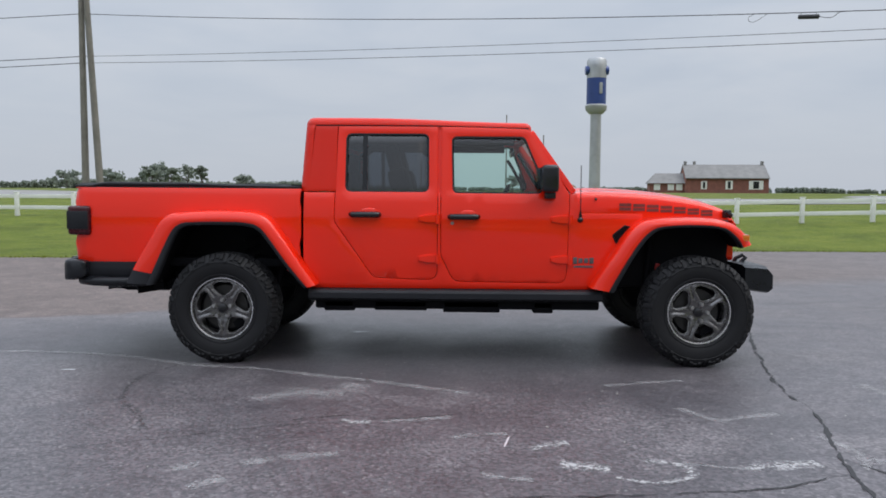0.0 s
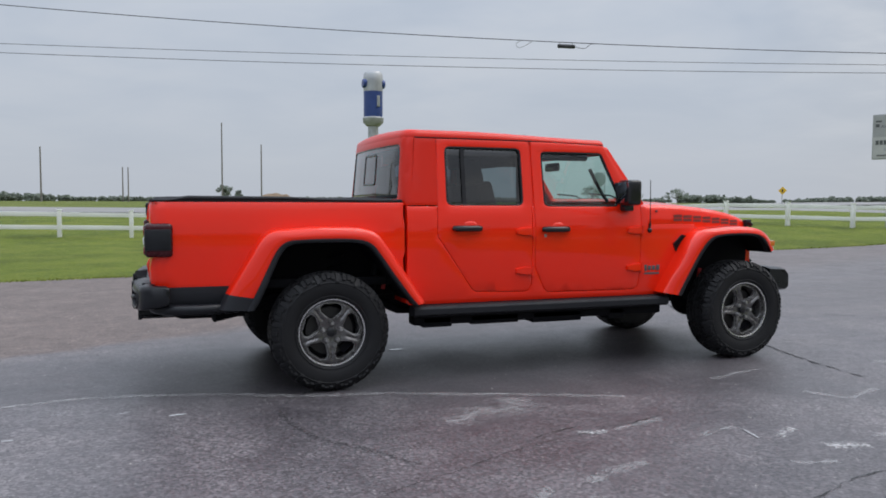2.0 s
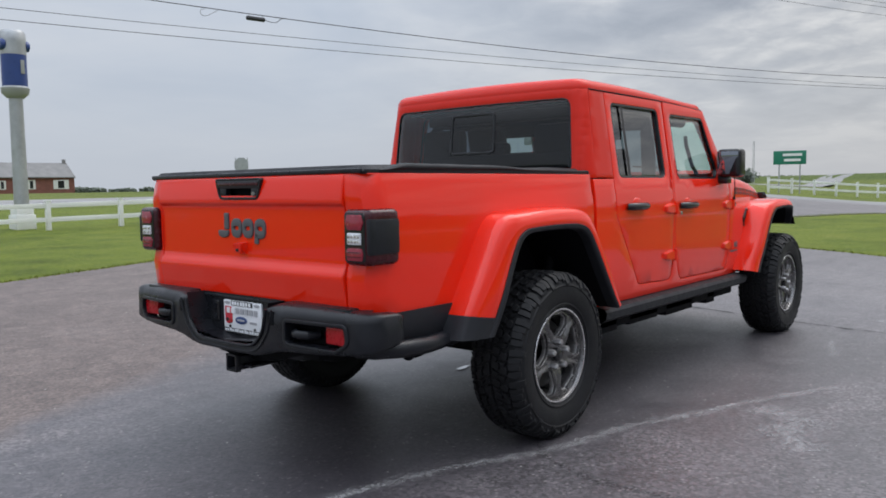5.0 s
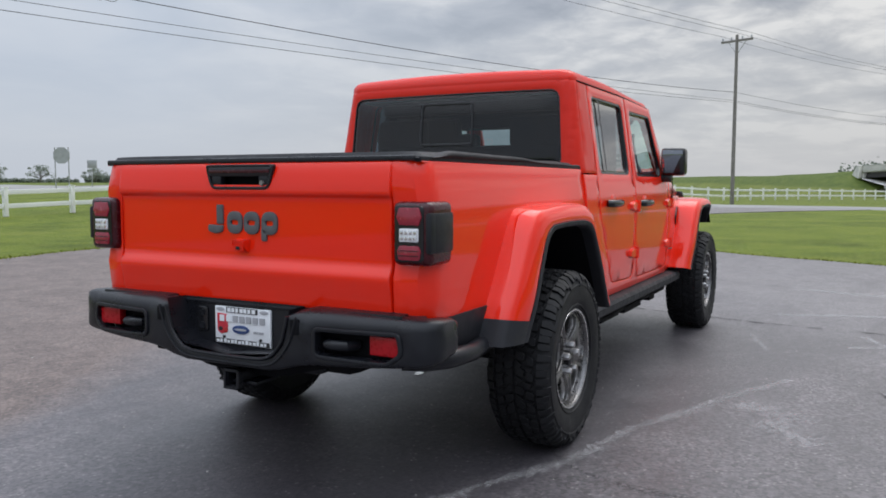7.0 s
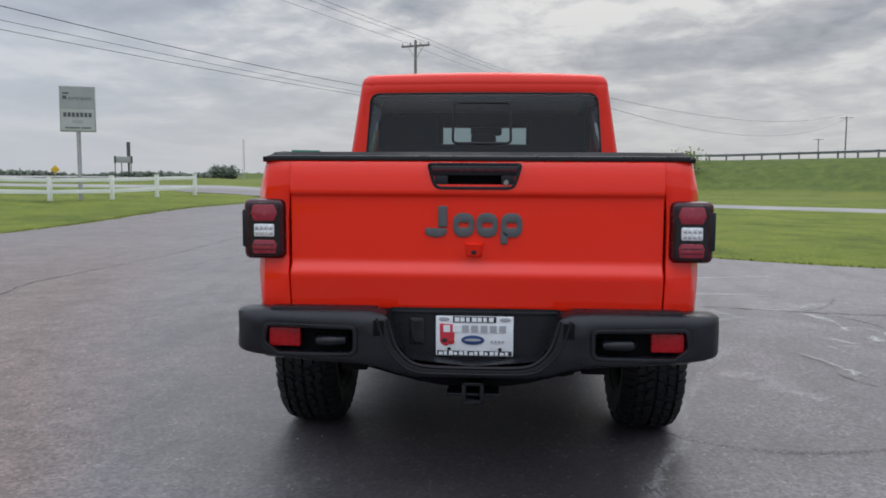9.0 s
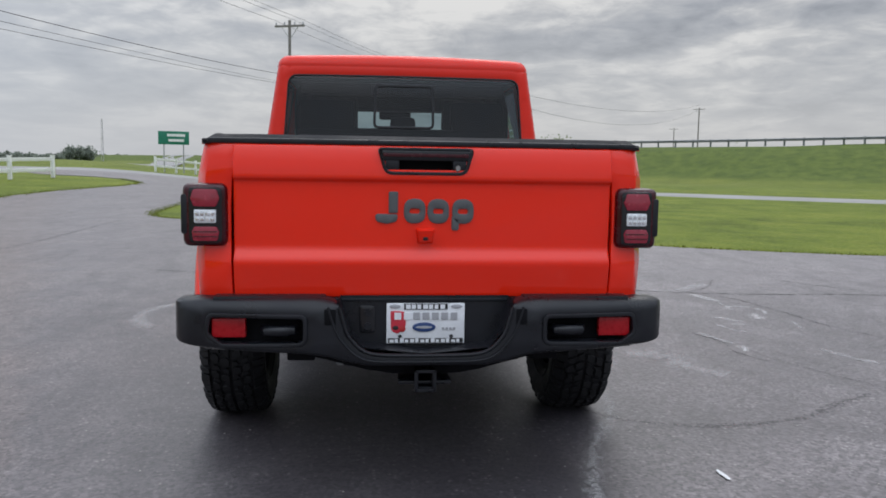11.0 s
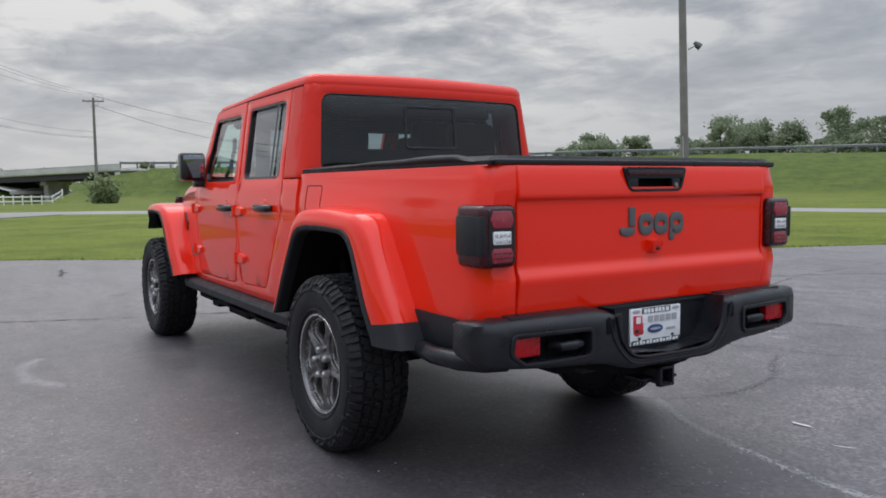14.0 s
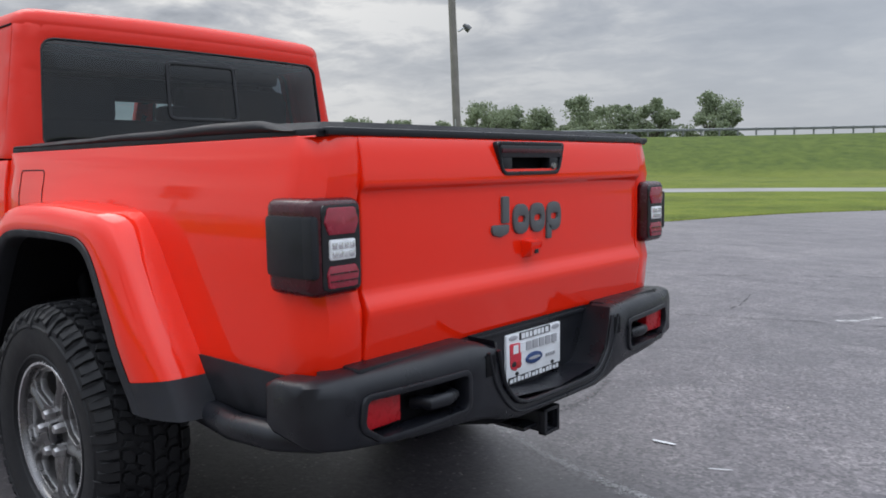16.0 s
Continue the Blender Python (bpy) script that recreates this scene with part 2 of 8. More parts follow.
def grass_material():
    m, N = principled("mown_grass", (0.1, 0.2, 0.03), 0.85, spec=0.2)
    p = N.n("ShaderNodeNewGeometry").outputs["Position"]
    big, mid, fine_n = N.noise(p, 0.09, 4.0), N.noise(p, 0.8, 5.0, 0.65), N.noise(p, 14.0, 5.0, 0.75)
    col = N.ramp(big, [(0.3, (0.098, 0.132, 0.011)), (0.7, (0.160, 0.190, 0.021))])
    col = N.mix(0.68, col, N.ramp(mid, [(0.36, (0.058, 0.092, 0.008)), (0.52, (0.155, 0.190, 0.018)), (0.66, (0.235, 0.225, 0.050))]))
    col = N.mix(0.55, col, N.ramp(fine_n, [(0.36, (0.028, 0.048, 0.004)), (0.5, (0.135, 0.168, 0.018)), (0.64, (0.30, 0.32, 0.075))]))
    tuft = N.noise(p, 0.32, 7.0, 0.72, 0.3)
    col = N.mix(1.0, col, N.ramp(tuft, [(0.36, (0.62, 0.66, 0.60)), (0.5, (1.0, 1.0, 1.0)), (0.64, (1.0, 1.0, 1.0))]), "MULTIPLY")
    col = N.mix(N.span(tuft, 0.52, 0.68, 0.0, 0.45), col, (0.235, 0.245, 0.040))
    # meadow and crop land beyond the roads is duller
    far = N.span(N.n("ShaderNodeVectorMath", {0: p}, operation="LENGTH").outputs["Value"], 40.0, 75.0)
    field = N.ramp(N.noise(p, 0.025, 3.0), [(0.38, (0.120, 0.145, 0.030)), (0.5, (0.190, 0.195, 0.060)), (0.62, (0.105, 0.135, 0.024))])
    field = N.mix(0.45, N.mix(1.0, field, (0.82, 0.84, 0.80), "MULTIPLY"), col)
    # rank uncut grass on the embankment
    z = N.n("ShaderNodeSeparateXYZ", {0: p}).outputs[2]
    rank = N.ramp(N.noise(p, 0.8, 7.0, 0.74, 0.15), [(0.30, (0.045, 0.070, 0.012)), (0.5, (0.082, 0.112, 0.018)), (0.70, (0.125, 0.150, 0.030))])
    south = N.span(N.n("ShaderNodeSeparateXYZ", {0: p}).outputs[1], -12.0, 25.0, 0.22, 1.3)
    field = N.mix(N.span(N.math("SUBTRACT", z, south), 0.0, 0.35), field, rank)
    N.put(N.b, "Base Color", N.mix(1.0, N.mix(far, col, field), (0.80, 0.84, 0.72), "MULTIPLY"))
    bump(N, N.math("ADD", mid, fine_n), 0.8, 0.05)
    return m


def leaf_material(name, a, b):
    m, N = principled(name, a, 0.7, spec=0.2)
    r = N.n("ShaderNodeNewGeometry").outputs["Random Per Island"]
    col = N.ramp(r, [(0.0, a), (1.0, b)])
    N.put(N.b, "Base Color", col)
    thin = N.n("ShaderNodeBsdfTranslucent", {"Color": col})
    both_s = N.n("ShaderNodeMixShader", {0: 0.42, 1: N.b.outputs[0], 2: thin.outputs[0]})
    out = [n for n in N.t.nodes if n.bl_idname == "ShaderNodeOutputMaterial"][0]
    N.put(out, "Surface", both_s.outputs[0])
    return m


def scuff_material(name, strength, tone=(0.50, 0.49, 0.49)):
    """Old paint rubbed off the asphalt: it thins out in flecks towards its edges."""
    m, N = principled(name, tone, 0.85)
    p = N.n("ShaderNodeNewGeometry").outputs["Position"]
    uv = N.n("ShaderNodeSeparateXYZ", {0: N.n("ShaderNodeUVMap").outputs[0]})
    mid = N.math("SUBTRACT", 1.0, N.math("ABSOLUTE", N.math("SUBTRACT", N.math("MULTIPLY", uv.outputs[1], 2.0), 1.0)))
    patch = N.noise(p, 6.5, 6.0, 0.72, 0.6)
    grit = N.n("ShaderNodeSeparateColor", {0: N.n("ShaderNodeTexVoronoi", {"Vector": p, "Scale": 85.0}).outputs["Color"]}).outputs[0]
    cover = N.math("ADD", N.math("MULTIPLY", mid, 0.55), N.math("ADD", N.math("MULTIPLY", patch, 0.9), N.math("MULTIPLY", grit, 0.60)))
    there = N.math("MULTIPLY", N.span(cover, 1.04, 1.34), N.math("MULTIPLY", N.span(mid, 0.0, 0.3), strength))
    clear = N.n("ShaderNodeBsdfTransparent")
    both_s = N.n("ShaderNodeMixShader", {0: there, 1: clear.outputs[0], 2: N.b.outputs[0]})
    out = [n for n in N.t.nodes if n.bl_idname == "ShaderNodeOutputMaterial"][0]
    N.put(out, "Surface", both_s.outputs[0])
    return m


RED = paint_material("orange_red_paint", 1.0, 0.03)
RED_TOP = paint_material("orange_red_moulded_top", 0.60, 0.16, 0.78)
BLACK = worn("black_textured_plastic", (0.0085, 0.0092, 0.0125), 0.34, 14, 0.3, 420, 0.35, 0.0012, spec=0.36)
TRIM = worn("grey_black_flare_trim", (0.0155, 0.0163, 0.0205), 0.6, 20, 0.25, 380, 0.3, 0.001, spec=0.35)
GLOSS_BLACK = worn("gloss_black_plastic", (0.009, 0.009, 0.011), 0.18, 10, 0.2, 200, 0.0, rough_vary=0.06)
RUBBER = worn("tyre_rubber", (0.0076, 0.0075, 0.0090), 0.62, 9, 0.35, 260, 0.35, 0.002, spec=0.34)
UNDER = worn("underbody_black", (0.0042, 0.0042, 0.0058), 0.75, 6, 0.4, 90, 0.3, 0.003, spec=0.15)
RIM = worn("granite_grey_wheel_paint", (0.16, 0.155, 0.155), 0.26, 12, 0.2, 300, 0.0, metal=0.85)
BARREL = worn("silver_grey_wheel_barrel", (0.42, 0.41, 0.41), 0.34, 10, 0.2, 200, 0.0, metal=0.9)
DISC = worn("dull_cast_iron", (0.045, 0.043, 0.042), 0.5, 18, 0.3, 200, 0.1, 0.001, metal=0.6)
MIRROR = worn("mirror_silver", (0.26, 0.28, 0.32), 0.03, 4, 0.05, 50, 0.0, metal=1.0, rough_vary=0.01)
LIP = worn("machined_aluminium", (0.80, 0.80, 0.81), 0.22, 30, 0.15, 400, 0.05, 0.0005, metal=1.0)
STEEL = worn("brushed_steel", (0.32, 0.31, 0.30), 0.38, 18, 0.3, 200, 0.1, 0.001, metal=1.0)
VINYL = worn("black_vinyl_cover", (0.0085, 0.0088, 0.0115), 0.62, 5, 0.3, 500, 0.5, 0.002, spec=0.3)
DARK_GLASS = glass_material("tinted_glass", (0.22, 0.25, 0.28), base=0.10)
REAR_GLASS = glass_material("light_tint_rear_glass", (0.34, 0.39, 0.44), base=0.040)
CLEAR_GLASS = glass_material("green_tint_glass", (0.76, 0.90, 0.85), base=0.07)
BADGE = worn("dark_grey_badge", (0.085, 0.088, 0.092), 0.45, 30, 0.15, 200, 0.0)
DECAL = worn("faded_black_decal", (0.17, 0.032, 0.026), 0.55, 30, 0.3, 200, 0.0)
SEAT = worn("black_leather", (0.0035, 0.0036, 0.0050), 0.7, 12, 0.3, 300, 0.3, 0.002, spec=0.2)
LENS_RED = worn("red_lens", (0.27, 0.010, 0.028), 0.2, 40, 0.2, 200, 0.0, coat=0.6)
LENS_DARK = worn("maroon_lens_housing", (0.045, 0.002, 0.006), 0.25, 30, 0.2, 200, 0.0, coat=0.25, spec=0.3)
LENS_WHITE = worn("clear_lens", (0.72, 0.73, 0.75), 0.18, 60, 0.1, 200, 0.0, coat=1.0)
LENS_SMOKE = worn("smoked_lens", (0.010, 0.011, 0.014), 0.4, 30, 0.2, 200, 0.0, spec=0.35)
AMBER = worn("amber_lens", (0.65, 0.16, 0.01), 0.2, 40, 0.15, 200, 0.0, coat=1.0)
REFLECT = worn("red_reflector", (0.38, 0.005, 0.010), 0.3, 60, 0.2, 300, 0.1, 0.001, coat=0.2, spec=0.25)
CALIPER = worn("red_shock_paint", (0.42, 0.02, 0.02), 0.4, 30, 0.2, 200, 0.0)
WHITE = worn("white_fence_vinyl", (0.78, 0.78, 0.75), 0.5, 3, 0.08, 60, 0.1, 0.002)
RAIL = worn("dull_guard_rail", (0.22, 0.23, 0.235), 0.6, 3, 0.2, 40, 0.1, 0.002, metal=0.3)
WOOD = worn("weathered_pole_wood", (0.190, 0.176, 0.160), 0.85, 2, 0.3, 40, 0.5, 0.01)
PLATE_WHITE = worn("plate_white", (0.75, 0.76, 0.78), 0.4, 20, 0.08, 200, 0.0)
PLATE_RED = worn("plate_red", (0.55, 0.03, 0.05), 0.4, 20, 0.1, 200, 0.0)
PLATE_GREY = worn("plate_grey", (0.36, 0.36, 0.38), 0.4, 20, 0.1, 200, 0.0)
PLATE_BLUE = worn("plate_blue", (0.02, 0.05, 0.16), 0.4, 20, 0.1, 200, 0.0)
PLATE_BLACK = worn("plate_black", (0.015, 0.015, 0.016), 0.45, 20, 0.1, 200, 0.0)
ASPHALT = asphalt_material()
GRASS = grass_material()
CONCRETE = worn("pale_concrete", (0.42, 0.40, 0.37), 0.85, 0.6, 0.22, 30, 0.4, 0.006)
ROAD = worn("pale_road_surface", (0.26, 0.255, 0.25), 0.9, 0.3, 0.2, 30, 0.4, 0.006, spec=0.15)
MARK = scuff_material("worn_stone_streak", 0.34)
MARK_FRESH = scuff_material("white_paint_smear", 0.62, (0.58, 0.57, 0.57))
MARK_TYRE = scuff_material("tyre_rubber_mark", 0.34, (0.035, 0.034, 0.036))
CRACK = worn("crack_filler", (0.022, 0.022, 0.024), 0.7, 6, 0.3, 60, 0.4, 0.004)
BRICK = worn("red_brick", (0.215, 0.088, 0.068), 0.9, 1.2, 0.3, 12, 0.3, 0.01)
SHINGLE = worn("grey_shingle", (0.20, 0.195, 0.19), 0.9, 0.8, 0.25, 9, 0.4, 0.02)
BRIDGE = worn("bridge_concrete", (0.50, 0.49, 0.46), 0.85, 0.4, 0.2, 8, 0.3, 0.02)
BEAM = worn("bridge_girder_paint", (0.055, 0.052, 0.055), 0.6, 0.4, 0.3, 8, 0.2, 0.01)
PIER = worn("pale_pier_concrete", (0.62, 0.60, 0.57), 0.85, 1.2, 0.3, 30, 0.2, 0.004)
GALV = worn("galvanised_steel", (0.42, 0.43, 0.44), 0.45, 3, 0.2, 40, 0.1, 0.002, metal=0.7)
SIGN_BLUE = worn("sign_blue", (0.028, 0.060, 0.22), 0.35, 2, 0.15, 40, 0.0)
SIGN_GREY = worn("sign_silver_grey", (0.34, 0.345, 0.345), 0.45, 2, 0.12, 40, 0.0)
SIGN_PALE = worn("sign_pale_panel", (0.44, 0.44, 0.43), 0.45, 2, 0.10, 40, 0.0)
SIGN_GREEN = worn("sign_green", (0.01, 0.17, 0.10), 0.4, 2, 0.1, 40, 0.0)
SIGN_YELLOW = worn("sign_yellow", (0.70, 0.42, 0.02), 0.4, 2, 0.1, 40, 0.0)
EARTH = worn("bare_earth", (0.21, 0.155, 0.108), 0.95, 0.9, 0.3, 9, 0.5, 0.05, spec=0.1)
WIRE = worn("cable_black", (0.03, 0.03, 0.035), 0.6, 2, 0.2, 20, 0.0)
BARK = worn("bark", (0.10, 0.085, 0.07), 0.9, 4, 0.3, 30, 0.5, 0.02)
LEAF = leaf_material("leaves", (0.165, 0.205, 0.100), (0.29, 0.34, 0.18))
# distance haze is put into these leaf colours: paler and greyer than LEAF
LEAF_MID = leaf_material("mid_hazed_leaves", (0.165, 0.20, 0.125), (0.285, 0.33, 0.215))
LEAF_FAR = leaf_material("far_hazed_leaves", (0.17, 0.20, 0.165), (0.28, 0.31, 0.26))
BLADE = leaf_material("grass_blades", (0.09, 0.12, 0.012), (0.20, 0.22, 0.04))

# ---------------------------------------------------------------- mesh helpers
from mathutils import geometry


def finish(name, verts, faces, material, parent=None, label="", sharp=38, mats=None, slots=None):
    """A mesh object from points and faces, smooth but for edges sharper than the angle."""
    me = bpy.data.meshes.new(name)
    me.from_pydata([tuple(v) for v in verts], [], faces)
    for m in (mats or [material]):
        me.materials.append(m)
    if slots:
        me.polygons.foreach_set("material_index", slots)
    me.polygons.foreach_set("use_smooth", [sharp > 0] * len(me.polygons))
    if sharp > 0:
        me.set_sharp_from_angle(angle=radians(sharp))
    me.update()
    ob = new(name, me)
    if parent:
        ob.parent = parent
    if label:
        tagged(ob, label)
    return ob


def part(name, bm, material, parent, label="", sharp=38):
    """Links a bmesh as one mesh under a thing or under a part."""
    bmesh.ops.recalc_face_normals(bm, faces=bm.faces)
    me = bpy.data.meshes.new(name)
    bm.to_mesh(me)
    bm.free()
    me.materials.append(material)
    me.polygons.foreach_set("use_smooth", [sharp > 0] * len(me.polygons))
    if sharp > 0:
        me.set_sharp_from_angle(angle=radians(sharp))
    ob = new(name, me)
    if parent:
        ob.parent = parent
    if label:
        tagged(ob, label)
    return ob


def empty(name, at=(0, 0, 0)):
    ob = new(name)
    ob.location = at
    return ob


def box_into(bm, lo, hi, bevel=0.0, m=None, seg=2):
    """A bevelled box between two corners, into bm."""
    c = [(a + b) / 2 for a, b in zip(lo, hi)]
    s = [abs(b - a) for a, b in zip(lo, hi)]
    mat = Matrix.Translation(c) @ Matrix.Diagonal((*s, 1))
    r = bmesh.ops.create_cube(bm, size=1, matrix=(m @ mat) if m else mat)
    if bevel:
        edges = {e for v in r["verts"] for e in v.link_edges}
        bmesh.ops.bevel(bm, geom=list(edges), offset=bevel, segments=seg, profile=0.6, affect="EDGES")


def box(name, lo, hi, material, parent, bevel=0.004, label="", m=None):
    bm = bmesh.new()
    box_into(bm, lo, hi, bevel, m)
    return part(name, bm, material, parent, label)


def tube_into(bm, points, radius, sides=10, caps=True):
    """A round tube along points; radius is one number or one for each point."""
    pts = [Vector(p) for p in points]
    rad = radius if isinstance(radius, (list, tuple)) else [radius] * len(pts)
    rings, side = [], None
    for i, p in enumerate(pts):
        d = (pts[min(i + 1, len(pts) - 1)] - pts[max(i - 1, 0)]).normalized()
        if side is None:
            side = d.orthogonal().normalized()
        side = (side - d * side.dot(d)).normalized()
        up_v = d.cross(side)
        rings.append([bm.verts.new(p + rad[i] * (math.cos(a) * side + math.sin(a) * up_v)) for a in (2 * math.pi * k / sides for k in range(sides))])
    for a, b in zip(rings, rings[1:]):
        for k in range(sides):
            bm.faces.new((a[k], a[(k + 1) % sides], b[(k + 1) % sides], b[k]))
    if caps:
        bm.faces.new(rings[0][::-1]), bm.faces.new(rings[-1])


def tube(name, points, radius, material, parent, sides=10, label=""):
    bm = bmesh.new()
    tube_into(bm, points, radius, sides)
    return part(name, bm, material, parent, label)


def loft_into(bm, rows, close=False):
    """Quads between rows of points of equal length."""
    vs = [[bm.verts.new(p) for p in row] for row in rows]
    n = len(vs[0])
    for a, b in zip(vs, vs[1:]):
        for k in range(n if close else n - 1):
            bm.faces.new((a[k], a[(k + 1) % n], b[(k + 1) % n], b[k]))
    return vs


def rounded(points, n=5):
    """A closed outline from (x, y, corner radius)."""
    out = []
    for i, (x, y, r) in enumerate(points):
        p, a, b = Vector((x, y)), Vector(points[i - 1][:2]), Vector(points[(i + 1) % len(points)][:2])
        if r <= 0:
            out.append((x, y))
            continue
        da, db = (a - p), (b - p)
        la, lb = da.length, db.length
        da, db = da / la, db / lb
        half = max(0.02, da.angle(db) / 2)
        cut = min(r / math.tan(half), la * 0.49, lb * 0.49)
        s, e = p + da * cut, p + db * cut
        for k in range(n + 1):
            t = k / n
            q = s * (1 - t) ** 2 + p * 2 * t * (1 - t) + e * t * t
            out.append((q.x, q.y))
    return out


def resample(poly, step):
    out = []
    for i, a in enumerate(poly):
        b = poly[(i + 1) % len(poly)]
        n = max(1, int(math.dist(a, b) / step + 0.5))
        out += [(a[0] + (b[0] - a[0]) * k / n, a[1] + (b[1] - a[1]) * k / n) for k in range(n)]
    return out


def area(poly):
    return sum(a[0] * b[1] - b[0] * a[1] for a, b in zip(poly, poly[1:] + poly[:1])) / 2


def inset(poly, d):
    """Moves a closed outline inwards by d."""
    s, out, n = (1 if area(poly) > 0 else -1), [], len(poly)
    for i, p in enumerate(poly):
        a, b = Vector(poly[i - 1]), Vector(poly[(i + 1) % n])
        e1, e2 = (Vector(p) - a), (b - Vector(p))
        n1, n2 = Vector((-e1.y, e1.x)), Vector((-e2.y, e2.x))
        n1, n2 = (n1.normalized() if n1.length else n2.normalized()), (n2.normalized() if n2.length else n1.normalized())
        m = n1 + n2
        m = m.normalized() / max(0.5, m.normalized().dot(n1)) if m.length > 1e-6 else n1
        q = Vector(p) + m * d * s
        out.append((q.x, q.y))
    return out


def inside(p, poly):
    hit = False
    for a, b in zip(poly, poly[1:] + poly[:1]):
        if (a[1] > p[1]) != (b[1] > p[1]) and p[0] < (b[0] - a[0]) * (p[1] - a[1]) / (b[1] - a[1]) + a[0]:
            hit = not hit
    return hit


def fill(outline, holes, step, extra=()):
    """Triangles of a flat outline with holes, with inner points so that it can bend."""
    verts, edges = [], []
    for poly in (outline, *holes):
        k = len(verts)
        verts += [Vector(p) for p in poly]
        edges += [(k + i, k + (i + 1) % len(poly)) for i in range(len(poly))]
    xs, ys = [p[0] for p in outline], [p[1] for p in outline]
    near = [Vector(p) for p in verts]
    for i in range(int((max(xs) - min(xs)) / step) + 1):
        for j in range(int((max(ys) - min(ys)) / step) + 1):
            p = (min(xs) + (i + 0.5) * step, min(ys) + (j + 0.5) * step)
            if inside(p, outline) and not any(inside(p, h) for h in holes) and all((p[0] - q.x) ** 2 + (p[1] - q.y) ** 2 > (0.45 * step) ** 2 for q in near):
                verts.append(Vector(p))
    verts += [Vector(p) for p in extra if inside(p, outline)]
    v, _, f, *_ = geometry.delaunay_2d_cdt(verts, edges, [], 0, 1e-6)
    tris = []
    for t in f:
        c = sum((v[i] for i in t), Vector((0, 0))) / len(t)
        if inside(c, outline) and not any(inside(c, h) for h in holes):
            tris.append(tuple(t))
    return [tuple(p) for p in v], tris


def sheet(name, outline, holes, place, material, parent, step=0.06, thick=0.015, edge=0.003, label="", back=False, extra=(), sharp=38, gap=0.04):
    """A bent panel: place(u, v, d) gives the point at outline place u, v and depth d behind the face. Its rim is rounded."""
    outline = resample(outline, gap)
    holes = [resample(h, gap) for h in holes]
    rings = [(outline, inset(outline, edge))] + [(h, inset(h, -edge)) for h in holes]
    flat_v, tris = fill(rings[0][1], [r[1] for r in rings[1:]], step, extra)
    verts = [Vector(place(u, v, 0.0)) for u, v in flat_v]
    faces = list(tris)
    for outer, inner in rings:
        n, k = len(outer), len(verts)
        verts += [Vector(place(*p, 0.0)) for p in inner] + [Vector(place(*(Vector(o) * 0.7 + Vector(i) * 0.3), edge * 0.3)) for o, i in zip(outer, inner)]
        verts += [Vector(place(*p, edge)) for p in outer] + [Vector(place(*p, thick)) for p in outer]
        for r in range(3):
            for i in range(n):
                j = (i + 1) % n
                faces.append((k + r * n + i, k + r * n + j, k + (r + 1) * n + j, k + (r + 1) * n + i))
    if back:
        k = len(verts)
        verts += [Vector(place(u, v, thick)) for u, v in flat_v]
        faces += [tuple(k + i for i in t) for t in tris]
    bm = bmesh.new()
    bv = [bm.verts.new(p) for p in verts]
    for f in faces:
        if len(set(f)) > 2:
            bm.faces.new([bv[i] for i in f])
    bmesh.ops.remove_doubles(bm, verts=bm.verts, dist=0.0002)
    ob = part(name, bm, material, parent, label, sharp)
    me = ob.data
    # face outwards: the first face looks against the depth
    n = Vector(place(*flat_v[tris[0][0]], -1.0)) - Vector(place(*flat_v[tris[0][0]], 0.0))
    c = sum((verts[i] for i in tris[0]), Vector()) / 3
    near = min(me.polygons, key=lambda q: (q.center - c).length)
    if near.normal.dot(n) < 0:
        me.flip_normals()
    return ob


def lathe_into(bm, profile, n=64, m=None):
    """Turns (radius, y) points round the y axis."""
    rows = []
    for k in range(n):
        a = 2 * math.pi * k / n
        rows.append([Vector((r * math.cos(a), y, r * math.sin(a))) for r, y in profile])
    vs = [[bm.verts.new(m @ p if m else p) for p in row] for row in rows]
    for i in range(n):
        a, b = vs[i], vs[(i + 1) % n]
        for k in range(len(profile) - 1):
            bm.faces.new((a[k], a[k + 1], b[k + 1], b[k]))


def lathe(name, profile, material, parent, n=64, label="", m=None):
    bm = bmesh.new()
    lathe_into(bm, profile, n, m)
    bmesh.ops.remove_doubles(bm, verts=bm.verts, dist=1e-5)
    return part(name, bm, material, parent, label)


def curve_points(pts, n=8):
    """A smooth line through points (Catmull-Rom)."""
    p = [Vector(q) for q in pts]
    p = [p[0] * 2 - p[1]] + p + [p[-1] * 2 - p[-2]]
    out = []
    for i in range(1, len(p) - 2):
        for k in range(n):
            t = k / n
            a, b, c, d = p[i - 1], p[i], p[i + 1], p[i + 2]
            out.append(0.5 * (2 * b + (c - a) * t + (2 * a - 5 * b + 4 * c - d) * t * t + (3 * b - a - 3 * c + d) * t ** 3))
    return out + [p[-2]]


def smooth(x):
    x = max(0.0, min(1.0, x))
    return x * x * (3 - 2 * x)


